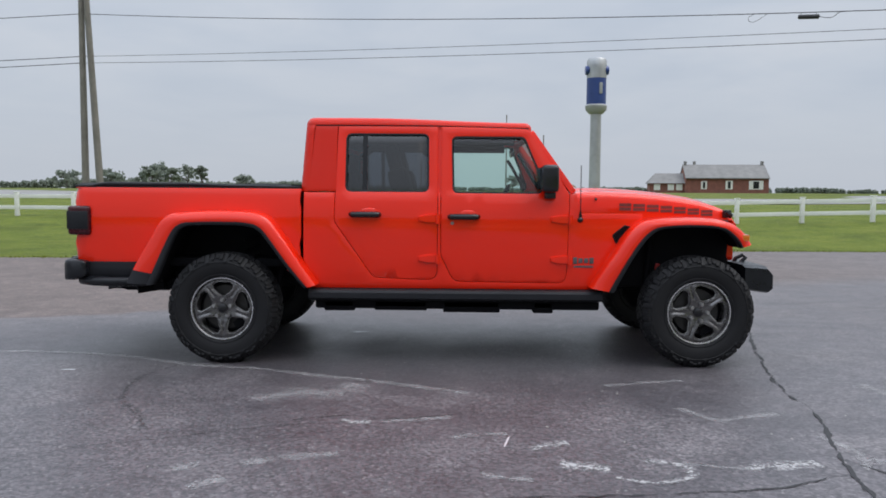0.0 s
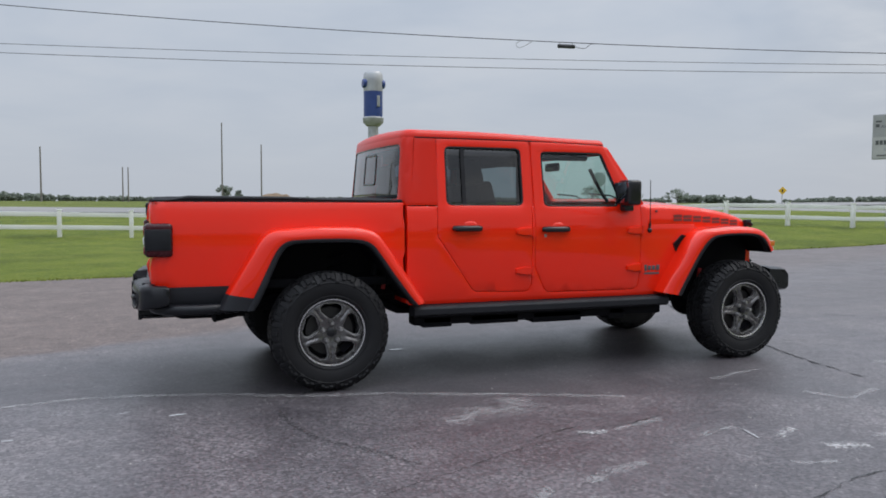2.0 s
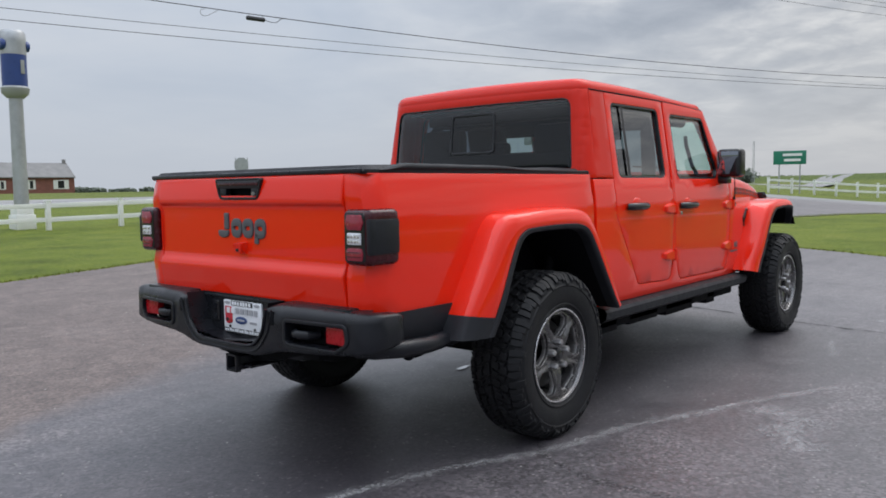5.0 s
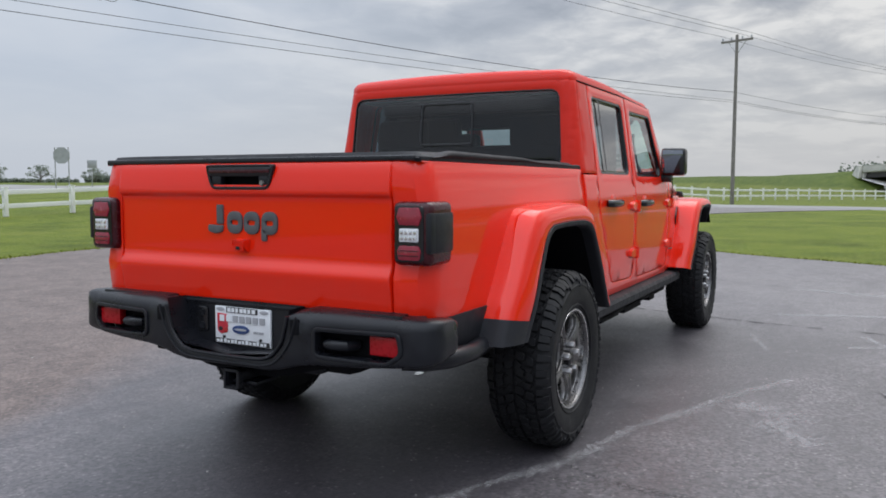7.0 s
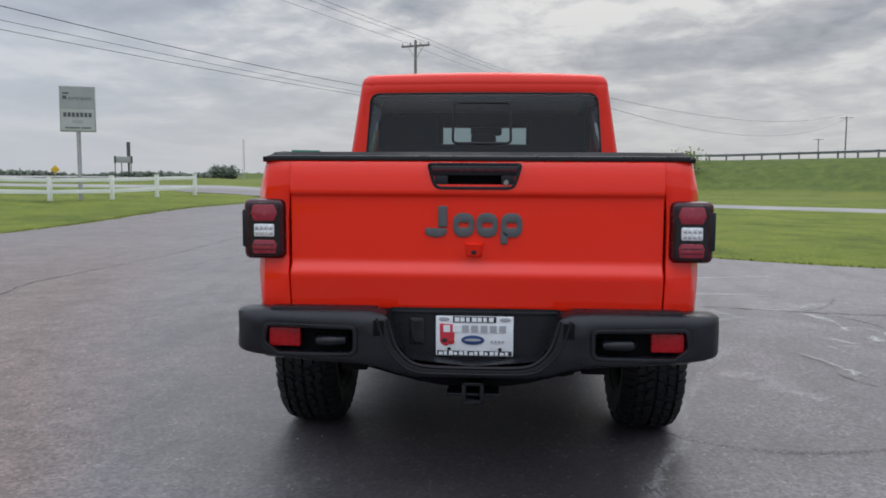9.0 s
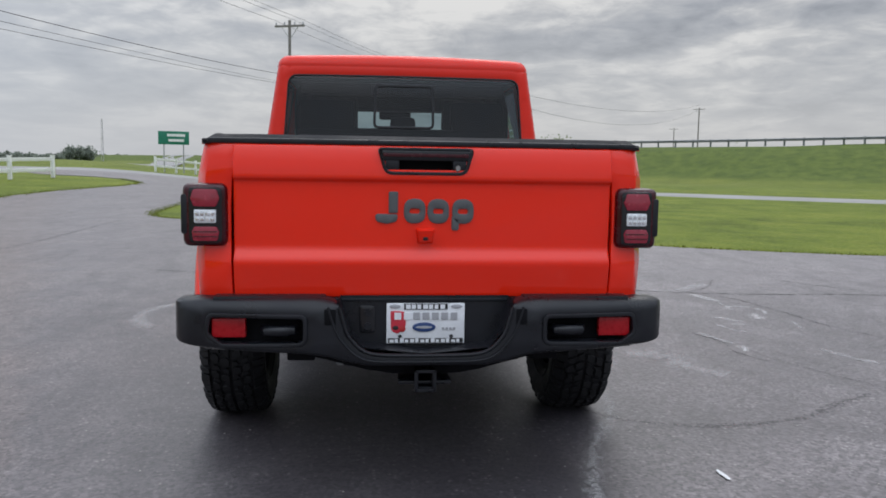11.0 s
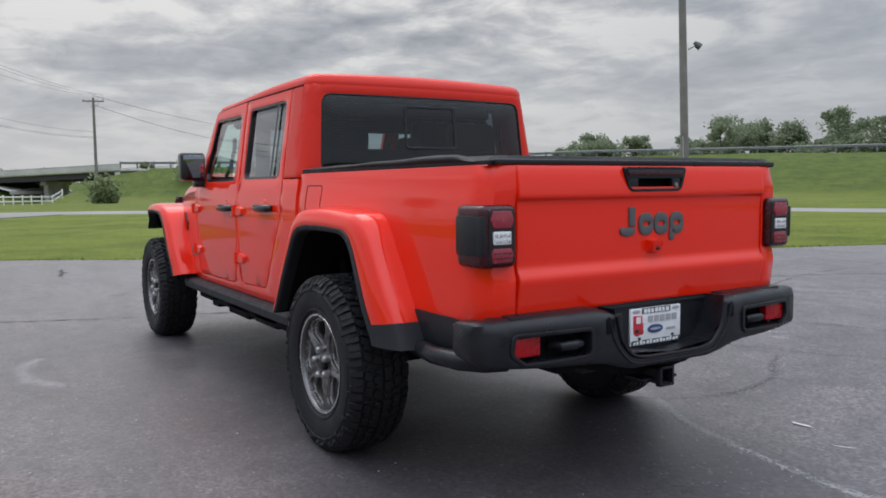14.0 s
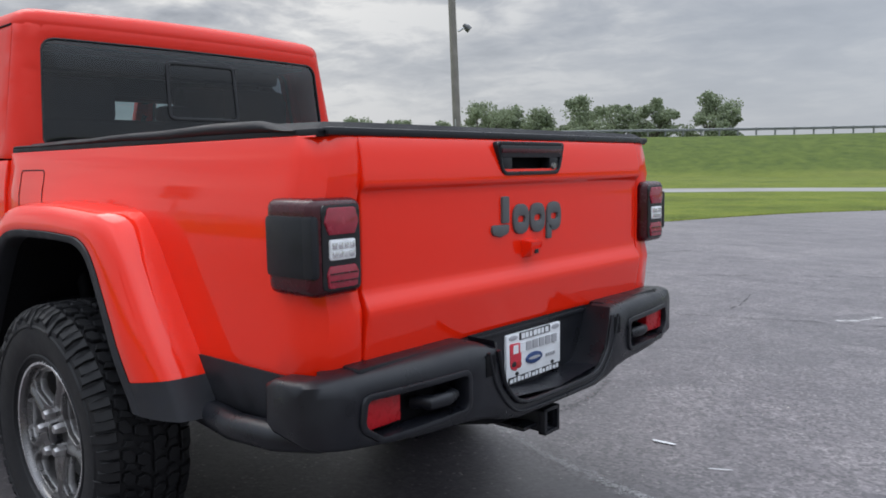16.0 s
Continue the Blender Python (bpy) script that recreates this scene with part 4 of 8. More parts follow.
def tree(x, y, height, spread, seed, label, leaves=LEAF, count=900, leaf=0.22, low=0.25):
    rnd = random.Random(seed)
    z = land(x, y)
    thing = empty("tree", (x, y, z - 0.2))
    bm = bmesh.new()
    tops = []
    r = 0.05 * height * 0.5
    tube_into(bm, [(0, 0, 0), (rnd.uniform(-.1, .1), rnd.uniform(-.1, .1), height * 0.3), (rnd.uniform(-.3, .3), rnd.uniform(-.3, .3), height * 0.62)], [r, r * 0.75, r * 0.35], 8)
    for k in range(14):
        a, s = rnd.uniform(0, 6.28), rnd.uniform(0.30, 0.95) * spread
        z0, z1 = height * rnd.uniform(0.2, 0.5), height * rnd.uniform(low + 0.12, 0.86)
        tip = Vector((math.cos(a) * s, math.sin(a) * s, z1))
        tube_into(bm, [(0, 0, z0), (tip.x * 0.5, tip.y * 0.5, (z0 + z1) / 2 + 0.2), tip], [r * 0.45, r * 0.28, r * 0.1], 6)
        tops.append(tip)
    part("trunk", bm, BARK, thing)
    tops += [Vector((rnd.uniform(-.35, .35) * spread, rnd.uniform(-.35, .35) * spread, height * rnd.uniform(0.66, 0.95))) for _ in range(7)]
    verts, faces = [], []
    for c in tops:
        s = spread * rnd.uniform(0.16, 0.40)
        leaf_cloud(rnd, verts, faces, c, (s, s, s * rnd.uniform(0.6, 0.9)), count // len(tops), leaf)
    finish("crown", verts, faces, leaves, thing, sharp=0)
    return tagged(thing, label, "tree")


def woods(name, line, height, depth, seed, label, leaves, per_m=1.2, leaf=0.8, gaps=0.0, base=None):
    """A far belt of trees as one mass of leaf clumps with an uneven top."""
    rnd = random.Random(seed)
    verts, faces = [], []
    pts = [Vector((*p, 0)) for p in line]
    for a, b in zip(pts, pts[1:]):
        n = int((b - a).length * per_m)
        for k in range(n):
            p = a.lerp(b, rnd.random())
            g = noise.noise((p.x * 0.02 + seed, p.y * 0.02, 0)) + 0.5 * noise.noise((p.x * 0.07, p.y * 0.07 + seed, 1))
            if g < gaps - 0.6:
                continue
            h = height * (0.55 + 0.55 * max(-0.6, g) + 0.25 * rnd.random())
            q = (p.x + rnd.gauss(0, depth * 0.3), p.y + rnd.gauss(0, depth * 0.3))
            z = land(*q) if base is None else base
            leaf_cloud(rnd, verts, faces, (q[0], q[1], z + h * 0.5), (h * 0.42, h * 0.42, h * 0.5), 64, leaf * 0.66)
    return tagged(finish(name, verts, faces, leaves, sharp=0), label, "woods", kind="stuff")


def bars(parent, m, rows, material, depth=0.004):
    """Plain bars for writing that is not spelled out: (u, v, width, height) in the plane of m."""
    for u, v, w, h in rows:
        box("lettering_bar", (u - w / 2, -depth, v - h / 2), (u + w / 2, 0, v + h / 2), material, parent, 0.0, m=m)


def lettering(words, size, m, material, parent):
    """Words in the built-in font, standing in the x-z plane of m."""
    text = bpy.data.curves.new("words", "FONT")
    text.body, text.size, text.extrude = words, size, 0.003
    tmp = bpy.data.objects.new("words", text)
    scene.collection.objects.link(tmp)
    bpy.context.view_layer.update()
    me = bpy.data.meshes.new_from_object(tmp)
    bpy.data.objects.remove(tmp)
    me.transform(m @ Matrix.Rotation(math.pi / 2, 4, "X"))
    me.materials.clear()
    me.materials.append(material)
    ob = new("lettering", me)
    ob.parent = parent
    return ob


def build_pylon_sign():
    x, y = 6.75, 22.3
    thing = empty("pylon_sign", (x, y, land(x, y) - 0.02))
    lathe("pole", [(0.0, 0.0), (0.215, 0.0), (0.20, 2.2), (0.19, 4.1), (0.0, 4.1)], GALV, thing, 24, m=Matrix.Rotation(math.pi / 2, 4, "X"))
    bm = bmesh.new()
    box_into(bm, (-0.29, -0.29, 0), (0.29, 0.29, 0.46), 0.03)
    box_into(bm, (-0.25, -0.25, 0.46), (0.25, 0.25, 0.66), 0.03)
    part("base", bm, WHITE, thing, "white painted concrete footing")
    up_m = Matrix.Rotation(math.pi / 2, 4, "X")
    lathe("collar", [(0.0, 3.95), (0.24, 3.95), (0.37, 4.08), (0.39, 4.24), (0.34, 4.30), (0.0, 4.30)], SIGN_GREY, thing, 28, m=up_m)
    lathe("drum", [(0.0, 4.28), (0.345, 4.28), (0.35, 4.4), (0.35, 5.22), (0.0, 5.22)], SIGN_BLUE, thing, 28, "blue drum panel", m=up_m)
    lathe("cap", [(0.0, 5.22), (0.355, 5.22), (0.36, 5.62), (0.35, 5.84), (0.30, 5.93), (0.0, 5.96)], GALV, thing, 28, m=up_m)
    for k in (-1, 1):
        bm = bmesh.new()
        tube_into(bm, [(0.29 * k, -0.05, 5.5), (0.415 * k, -0.05, 5.5)], [0.19, 0.15], 18)
        part("emblem_disc", bm, SIGN_BLUE, thing, "dark oval disc")
    box("lettering_bar", (0.05, -0.365, 4.65), (0.16, -0.34, 5.05), SIGN_GREY, thing, 0.004)
    tagged(thing, "tall silver and blue drum pylon sign on a grey post", "sign")


def build_board_sign():
    x, y = 24.22, 15.156
    z = land(x, y) - 0.07
    thing = empty("board_sign", (x, y, z))
    face = Matrix.Rotation(radians(-70), 4, "Z")
    tube("post", [(0, 0, 0), (0, 0, 3.0 - z)], 0.075, GALV, thing, 12)
    box("cabinet", (-0.60, -0.09, 2.92 - z), (0.60, 0.09, 4.56 - z), SIGN_GREY, thing, 0.02, m=face)
    panel = face @ Matrix.Translation((0, -0.094, 0))
    box("panel", (-0.565, -0.004, 3.78 - z), (0.565, 0.0, 4.51 - z), SIGN_GREY, thing, 0.0, m=face @ Matrix.Translation((0, -0.09, 0)))
    box("panel", (-0.565, -0.004, 2.97 - z), (0.565, 0.0, 3.73 - z), SIGN_PALE, thing, 0.0, m=face @ Matrix.Translation((0, -0.09, 0)))
    bars(thing, panel, [(-0.38, 4.30 - z, 0.20, 0.06), (-0.42, 4.15 - z, 0.13, 0.12)] + [(-0.42 + 0.14 * k, 3.53 - z, 0.105, 0.16) for k in range(7)] + [(-0.40 + 0.055 * k, 3.06 - z, 0.042, 0.06) for k in range(9)] + [(0.14 + 0.055 * k, 3.06 - z, 0.042, 0.06) for k in range(6)], BADGE)
    lettering("AUTO BODY", 0.135, panel @ Matrix.Translation((-0.30, -0.003, 4.07 - z)), BADGE, thing)
    bars(thing, panel, [(0.0, 3.28 - z, 0.36, 0.13)], PLATE_GREY)
    tagged(thing, "grey roadside board sign with dark lettering bars on a post", "sign")


def build_small_signs():
    # board and dark post by the road
    x, y = 53.8, 27.3
    z = land(x, y)
    t = empty("roadside_sign", (x, y, z - 0.05))
    face = Matrix.Rotation(radians(-65), 4, "Z")
    tube("post", [(0, 0, 0), (0, 0, 3.8 - z)], 0.08, BADGE, t, 8)
    bm = bmesh.new()
    tube_into(bm, [(0, 0, 2.95 - z), (0, 0, 4.0 - z)], 0.14, 8)
    part("banner", bm, BADGE, t, "dark furled banner")
    box("board", (-1.00, -0.25, 2.45 - z), (0.25, -0.15, 2.92 - z), SIGN_GREY, t, 0.01, m=face)
    for k in (-0.95, 0.20):
        box("board_end", (k - 0.07, -0.27, 2.42 - z), (k + 0.07, -0.14, 2.96 - z), BADGE, t, 0.01, m=face)
    for k in (-0.95, -0.5, 0.15):
        tube("leg", [face @ Vector((k, -0.2, 0)), face @ Vector((k, -0.2, 2.5 - z))], 0.035, BADGE, t, 6)
    tagged(t, "dark roadside post with a grey sign board", "sign")
    x, y = 50.6, 31.2
    z = land(x, y)
    t = empty("warning_sign", (x, y, z))
    face = Matrix.Rotation(radians(-65), 4, "Z") @ Matrix.Translation((0, 0, 0.75)) @ Matrix.Rotation(radians(45), 4, "Y")
    box("plate", (-0.22, -0.01, -0.22), (0.22, 0.01, 0.22), SIGN_YELLOW, t, 0.004, m=face)
    tube("post", [(0, 0.03, 0), (0, 0.03, 0.6)], 0.035, GALV, t, 6)
    tagged(t, "yellow diamond warning sign beside the road", "sign")
    x, y = 147.0, 48.5
    z = land(x, y)
    t = empty("lattice_mast", (x, y, z - 0.2))
    for k in range(3):
        a = 2.1 * k
        tube("mast_leg", [(0.25 * math.cos(a), 0.25 * math.sin(a), 0), (0.12 * math.cos(a), 0.12 * math.sin(a), 8.2)], 0.03, GALV, t, 5)
    for k in range(8):
        box("cross_plate", (-0.13, -0.13, 0.6 + k), (0.13, 0.13, 0.66 + k), GALV, t, 0.0)
    tagged(t, "thin far lattice mast in the fields", "mast")
    # back of an octagonal sign
    x, y = 27.7, 40.5
    z = land(x, y)
    t = empty("octagon_sign", (x, y, z))
    face = Matrix.Rotation(radians(-60), 4, "Z")
    bm = bmesh.new()
    ring = [face @ Vector((0.52 * math.cos(radians(22.5 + 45 * k)), 0, 2.55 - z * 0.5 + 0.52 * math.sin(radians(22.5 + 45 * k)))) for k in range(8)]
    loft_into(bm, [[p + face @ Vector((0, d, 0)) for p in ring] for d in (-0.01, 0.01)], True)
    bm.verts.ensure_lookup_table()
    bm.faces.new(bm.verts[0:8]), bm.faces.new(bm.verts[8:16])
    part("plate", bm, GALV, t)
    for k in (-0.4, 0.4):
        tube("post", [face @ Vector((k, 0.03, 0)), face @ Vector((k, 0.03, 2.7))], 0.035, GALV, t, 6)
    tagged(t, "grey back of an octagonal road sign on two posts", "sign")
    x, y = 30.2, 41.0
    t = empty("square_sign", (x, y, land(x, y)))
    box("plate", (-0.3, -0.01, 1.45), (0.3, 0.01, 1.95), GALV, t, 0.003, m=face)
    tube("post", [(0, 0.03, 0), (0, 0.03, 1.6)], 0.03, GALV, t, 6)
    tagged(t, "grey back of a small square road sign", "sign")
    # green direction sign
    x, y = 48.8, 12.65
    z = land(x, y)
    t = empty("direction_sign", (x, y, z))
    face = Matrix.Rotation(radians(-72), 4, "Z")
    box("plate", (-0.95, -0.03, 2.35 - z), (0.95, 0.0, 3.20 - z), SIGN_GREEN, t, 0.01, m=face)
    bars(t, face @ Matrix.Translation((0, -0.034, 0)), [(0.15, 2.95 - z, 1.1, 0.16), (0.15, 2.62 - z, 0.95, 0.16)], WHITE, 0.01)
    for k in (-0.6, 0.6):
        tube("post", [face @ Vector((k, 0.03, 0)), face @ Vector((k, 0.03, 2.6 - z))], 0.04, GALV, t, 6)
    tagged(t, "green highway direction sign on two posts", "sign")
    # yellow diamond
    x, y = 44.79, 41.74
    z = land(x, y)
    t = empty("warning_sign", (x, y, z))
    face = Matrix.Rotation(radians(-48), 4, "Z") @ Matrix.Translation((0, 0, 1.20)) @ Matrix.Rotation(radians(45), 4, "Y")
    box("plate", (-0.22, -0.01, -0.22), (0.22, 0.01, 0.22), SIGN_YELLOW, t, 0.004, m=face)
    bars(t, face @ Matrix.Rotation(radians(-45), 4, "Y") @ Matrix.Translation((0, -0.014, 0)), [(0, 0, 0.12, 0.22)], PLATE_BLACK)
    tube("post", [(0, 0.03, 0), (0, 0.03, 1.1)], 0.035, GALV, t, 6)
    tagged(t, "yellow diamond warning sign beside the road", "sign")


def build_house():
    """A low brick house with a wing, far across the fields."""
    x, y = 35.6, 94.6
    z = land(x, y) - 0.15
    t = empty("brick_house", (x, y, z))
    t.rotation_euler = (0, 0, radians(-9))
    t.scale = (0.645, 0.75, 0.72)
    bm = bmesh.new()
    L, D, Hh, R = 7.6, 4.2, 2.9, 5.1
    pts = [(-L, -D, 0), (L, -D, 0), (L, D, 0), (-L, D, 0), (-L, -D, Hh), (L, -D, Hh), (L, D, Hh), (-L, D, Hh), (-L, 0, R), (L, 0, R)]
    v = [bm.verts.new(p) for p in pts]
    for f in ((0, 1, 5, 4), (2, 3, 7, 6), (1, 2, 6, 9, 5), (3, 0, 4, 8, 7)):
        bm.faces.new([v[i] for i in f])
    part("wall", bm, BRICK, t, sharp=10)
    bm = bmesh.new()
    slope = (R - Hh) / D
    for s in (-1, 1):
        rows = [[(-L - 0.1, s * (D + 0.4), Hh - 0.4 * slope + o), (-L - 0.1, 0, R + o), (L + 0.1, 0, R + o), (L + 0.1, s * (D + 0.4), Hh - 0.4 * slope + o)] for o in (0.02, 0.18)]
        a = [bm.verts.new(p) for p in rows[0]]
        b = [bm.verts.new(p) for p in rows[1]]
        bm.faces.new(a), bm.faces.new(b)
        for k in range(4):
            bm.faces.new((a[k], a[(k + 1) % 4], b[(k + 1) % 4], b[k]))
    part("roof", bm, SHINGLE, t, sharp=10)
    for cx, cy in ((-L + 0.4, 0), (-L + 2.2, 0.4), (L - 0.35, 0)):
        box("chimney", (cx - 0.26, cy - 0.26, R - 0.6), (cx + 0.26, cy + 0.26, R + 0.75), SHINGLE, t, 0.02)
    for cx, w, h in ((-4.2, 1.1, 1.4), (0.4, 1.3, 1.5), (5.3, 2.6, 1.5)):
        f = box("window_frame", (cx - w / 2, -D - 0.06, 0.9), (cx + w / 2, -D + 0.05, 0.9 + h), WHITE, t, 0.01)
        box("pane", (cx - w * 0.2, -D - 0.075, 1.05), (cx + w * 0.2, -D - 0.062, 0.75 + h), LENS_SMOKE, f, 0.0)
    bm = bmesh.new()
    W2 = 6.6
    box_into(bm, (-L - W2, -3.0, 0), (-L, 2.6, 2.1))
    part("wing", bm, BRICK, t, sharp=10)
    bm = bmesh.new()
    v = [bm.verts.new(p) for p in ((-L - W2 - 0.4, -3.4, 1.9), (-L, -3.4, 1.9), (-L, -0.2, 3.7), (-L - W2 + 1.2, -0.2, 3.7), (-L - W2 - 0.4, 3.0, 1.9), (-L, 3.0, 1.9))]
    for f in ((0, 1, 2, 3), (3, 2, 5, 4), (0, 3, 4), (1, 5, 2)):
        bm.faces.new([v[i] for i in f])
    part("wing_roof", bm, SHINGLE, t, sharp=10)
    for cx in (-L - 5.2, -L - 2.6, -L - 1.0):
        box("window_frame", (cx - 0.6, -3.06, 0.7), (cx + 0.6, -2.95, 1.75), WHITE, t, 0.01)
    tagged(t, "red brick farmhouse with grey roof and chimneys", "house")


def build_bridge():
    # the ends of the near parapet; the deck lies behind it
    a, b = Vector((95.0, -14.4, 0)), Vector((113.8, -1.5, 0))
    d = (b - a).normalized()
    W2, L = 4.4, (b - a).length / 2
    mid = (a + b) / 2 + Vector((d.y, -d.x, 0)) * W2
    t = empty("overpass_bridge", (mid.x, mid.y, 0))
    m = Matrix.Rotation(math.atan2(d.y, d.x), 4, "Z") @ Matrix.Rotation(radians(1.3), 4, "Y")
    box("deck", (-L - 1, -W2, 3.05), (L + 0.4, W2, 3.28), BRIDGE, t, 0.03, m=m)
    for s in (-W2, W2):
        box("parapet", (-L - 0.4, s - 0.15, 3.14), (L + 0.4, s + 0.15, 3.88), BRIDGE, t, 0.03, m=m)
        box("coping", (-L - 0.4, s - 0.19, 3.86), (L + 0.4, s + 0.19, 3.94), BRIDGE, t, 0.02, m=m)
    for k in range(5):
        y = -3.9 + 1.95 * k
        bm = bmesh.new()
        box_into(bm, (-L, y - 0.05, 2.46), (L, y + 0.05, 3.10), 0.01, m)
        box_into(bm, (-L, y - 0.20, 2.40), (L, y + 0.20, 2.48), 0.01, m)
        part("girder", bm, BEAM, t)
    # hammerhead pier with ribs
    bm = bmesh.new()
    box_into(bm, (3.2, -2.0, 1.92), (4.2, 2.0, 2.40), 0.05, m)
    box_into(bm, (3.4, -1.6, -1.5), (4.0, 1.6, 1.95), 0.03, m)
    for k in range(4):
        box_into(bm, (3.28, -1.62 + 0.95 * k, -1.5), (4.12, -1.24 + 0.95 * k, 1.95), 0.04, m)
    part("pier", bm, PIER, t, "pale concrete pier")
    for s in (-1, 1):
        box("abutment", (s * L - 0.4, -W2, -1), (s * L + 0.4, W2, 3.05), BRIDGE, t, 0.05, m=m)
    # slope paving under the far end
    bm = bmesh.new()
    loft_into(bm, [[m @ Vector((L + x, y, z)) for y in (-W2, W2 + 0.6)] for x, z in ((0.4, 2.25), (-0.8, 2.2), (-5.4, 1.25), (-5.4, 0.85), (0.4, 0.9))])
    part("slope_paving", bm, PIER, t, "pale concrete slope paving")
    # splayed wing wall
    bm = bmesh.new()
    loft_into(bm, [[m @ Vector((L + x, W2 + y, z)) for y in (0.0, 0.4)] for x, z in ((-0.5, 3.9), (0.5, 3.9), (2.2, 1.75), (0.4, 1.55))] + [[m @ Vector((L - 0.5, W2 + y, 3.9)) for y in (0.0, 0.4)]])
    bm.verts.ensure_lookup_table()
    for k in (0, 1):
        bm.faces.new([bm.verts[2 * j + k] for j in range(4)])
    part("wing_wall", bm, PIER, t, "white splayed wing wall")
    tagged(t, "concrete highway overpass with dark girders and a pier", "bridge")


def build_guard_rail():
    line = curve_points([(x, y, z) for x, y, z in CREST[1:9]], 10)
    t = empty("guard_rail", (line[0].x, line[0].y, land(line[0].x, line[0].y)))
    o = Vector(t.location)
    pts, carry = [], 0.0
    for a, b in zip(line, line[1:]):
        d = b - a
        while carry <= d.length:
            q = a + d.normalized() * carry
            pts.append(Vector((q.x, q.y, land(q.x, q.y))))
            carry += 1.905
        carry -= d.length
    bm = bmesh.new()
    box_into(bm, (-0.08, -0.08, -0.1), (0.08, 0.08, 0.76), 0.01)
    post = part("post", bm, RAIL, t)
    post.location = pts[0] - o
    for p in pts[1:]:
        c = new("post", post.data)
        c.parent, c.location = t, p - o
    # corrugated beam
    bm = bmesh.new()
    rows = []
    for i, p in enumerate(pts):
        d = (pts[min(i + 1, len(pts) - 1)] - pts[max(i - 1, 0)]).normalized()
        side = Vector((-d.y, d.x, 0))
        rows.append([p - o + side * (0.09 + y) + Vector((0, 0, z)) for y, z in ((0.0, 0.42), (0.07, 0.47), (0.07, 0.53), (0.0, 0.57), (0.07, 0.61), (0.07, 0.67), (0.0, 0.72), (-0.01, 0.72), (0.05, 0.66), (-0.01, 0.57), (0.05, 0.50), (-0.01, 0.42))])
    loft_into(bm, rows, True)
    part("rail", bm, RAIL, t)
    tagged(t, "galvanised guard rail along the embankment crest", "guard rail")


fence_run([(28.86, 12.64), (25.0, 14.04), (22.5, 16.3), (19.2, 19.1), (14, 20.9), (7, 21.4), (2.5, 21.3), (-4, 22.2), (-14, 22.8), (-75, 25)], 2.2, "white two-rail vinyl fence along the lawn")
fence_run([(47.5, 13.5), (60, 7.6), (76.5, 1.0), (88, -5.0), (93, -8.6)], 2.0, "white rail fence beyond the access road", (0.36, 0.80), 0.95)
build_pylon_sign()
build_board_sign()
build_small_signs()
build_house()
build_bridge()
build_guard_rail()

SPLICE = 12.40
FAR_PAIR = ((-4.9, 143.8), (-4.0, 143.8))
P0, P2, P3 = (-14.6, 28.0), (47.3, 5.1), (82.0, -10.2)
pole_thing(*P0, 12.5, "weathered wooden utility pole behind the fence", 1.2, face=radians(70))
pole_thing(P0[0] + 0.74, P0[1] - 0.1, 12.0, "second wooden pole leaning against its neighbour", lean=(-0.60, 0.0))
pole_thing(*P2, 10.25, "tall utility pole with a crossarm and insulators", 1.0, face=radians(-21), radius=0.125)
pole_thing(*P3, 10.6, "utility pole with a crossarm near the overpass", 1.0, face=radians(-20), radius=0.17)
pole_thing(207, -90, 19, "far utility pole behind the embankment", 1.6, face=radians(-30), radius=0.22)
pole_thing(275, -110, 17, "far utility pole behind the embankment", 1.6, face=radians(-30), radius=0.22)
for za, zb, sag in ((18.9, 10.5, 2.5), (17.6, 9.6, 4.0)):
    wire((207, -90, za), (P3[0], P3[1], zb), sag, "sagging power line over the embankment", 0.02)
pole_thing(9.2, 112, 11.5, "thin far pole in the fields", 0.0, radius=0.12)
pole_thing(-13.5, 105, 7.0, "thin far pole in the fields", 0.0, radius=0.12)
pole_thing(14.5, 110, 8.4, "thin far pole in the fields", 0.0, radius=0.12)
for x, y in FAR_PAIR:
    pole_thing(x, y, 6.2, "thin far pole beside its twin in the fields", 0.0, radius=0.13)
for k, (za, zb) in enumerate(((8.83, 6.75), (7.01, 6.25), (6.73, 6.15))):
    wire((P0[0], P0[1], za), (P2[0], P2[1], zb), (1.17, 0.51, 0.62)[k], "sagging black utility cable over the lawn", (0.014, 0.009, 0.010)[k])
    wire((P2[0], P2[1], zb), (P3[0], P3[1], zb + 0.2), 0.5, "sagging black utility cable between poles", 0.010)
for k, o in enumerate((-0.9, -0.3, 0.9)):
    wire((P0[0] + o * 0.3, P0[1] + o, 12.6), (P2[0] + o * 0.3, P2[1] + o, 10.15), 0.9, "thin overhead power line", 0.010)
    wire((P2[0] + o * 0.3, P2[1] + o, 10.15), (P3[0] + o * 0.3, P3[1] + o, 10.6), 0.6, "thin overhead power line", 0.009)
for za, zb in ((8.83, 8.4), (7.01, 6.6), (6.73, 6.2)):
    wire((P0[0], P0[1], za), (-60, 29.5, zb), 0.5, "sagging black utility cable over the lawn", 0.016)
bm = bmesh.new()


def on_cable(x, drop=0.0):
    """A point below the main cable between the two near poles."""
    u = (x - P0[0]) / (P2[0] - P0[0])
    return (x, P0[1] + u * (P2[1] - P0[1]), 8.83 - 2.08 * u - 1.17 * 4 * u * (1 - u) - drop)


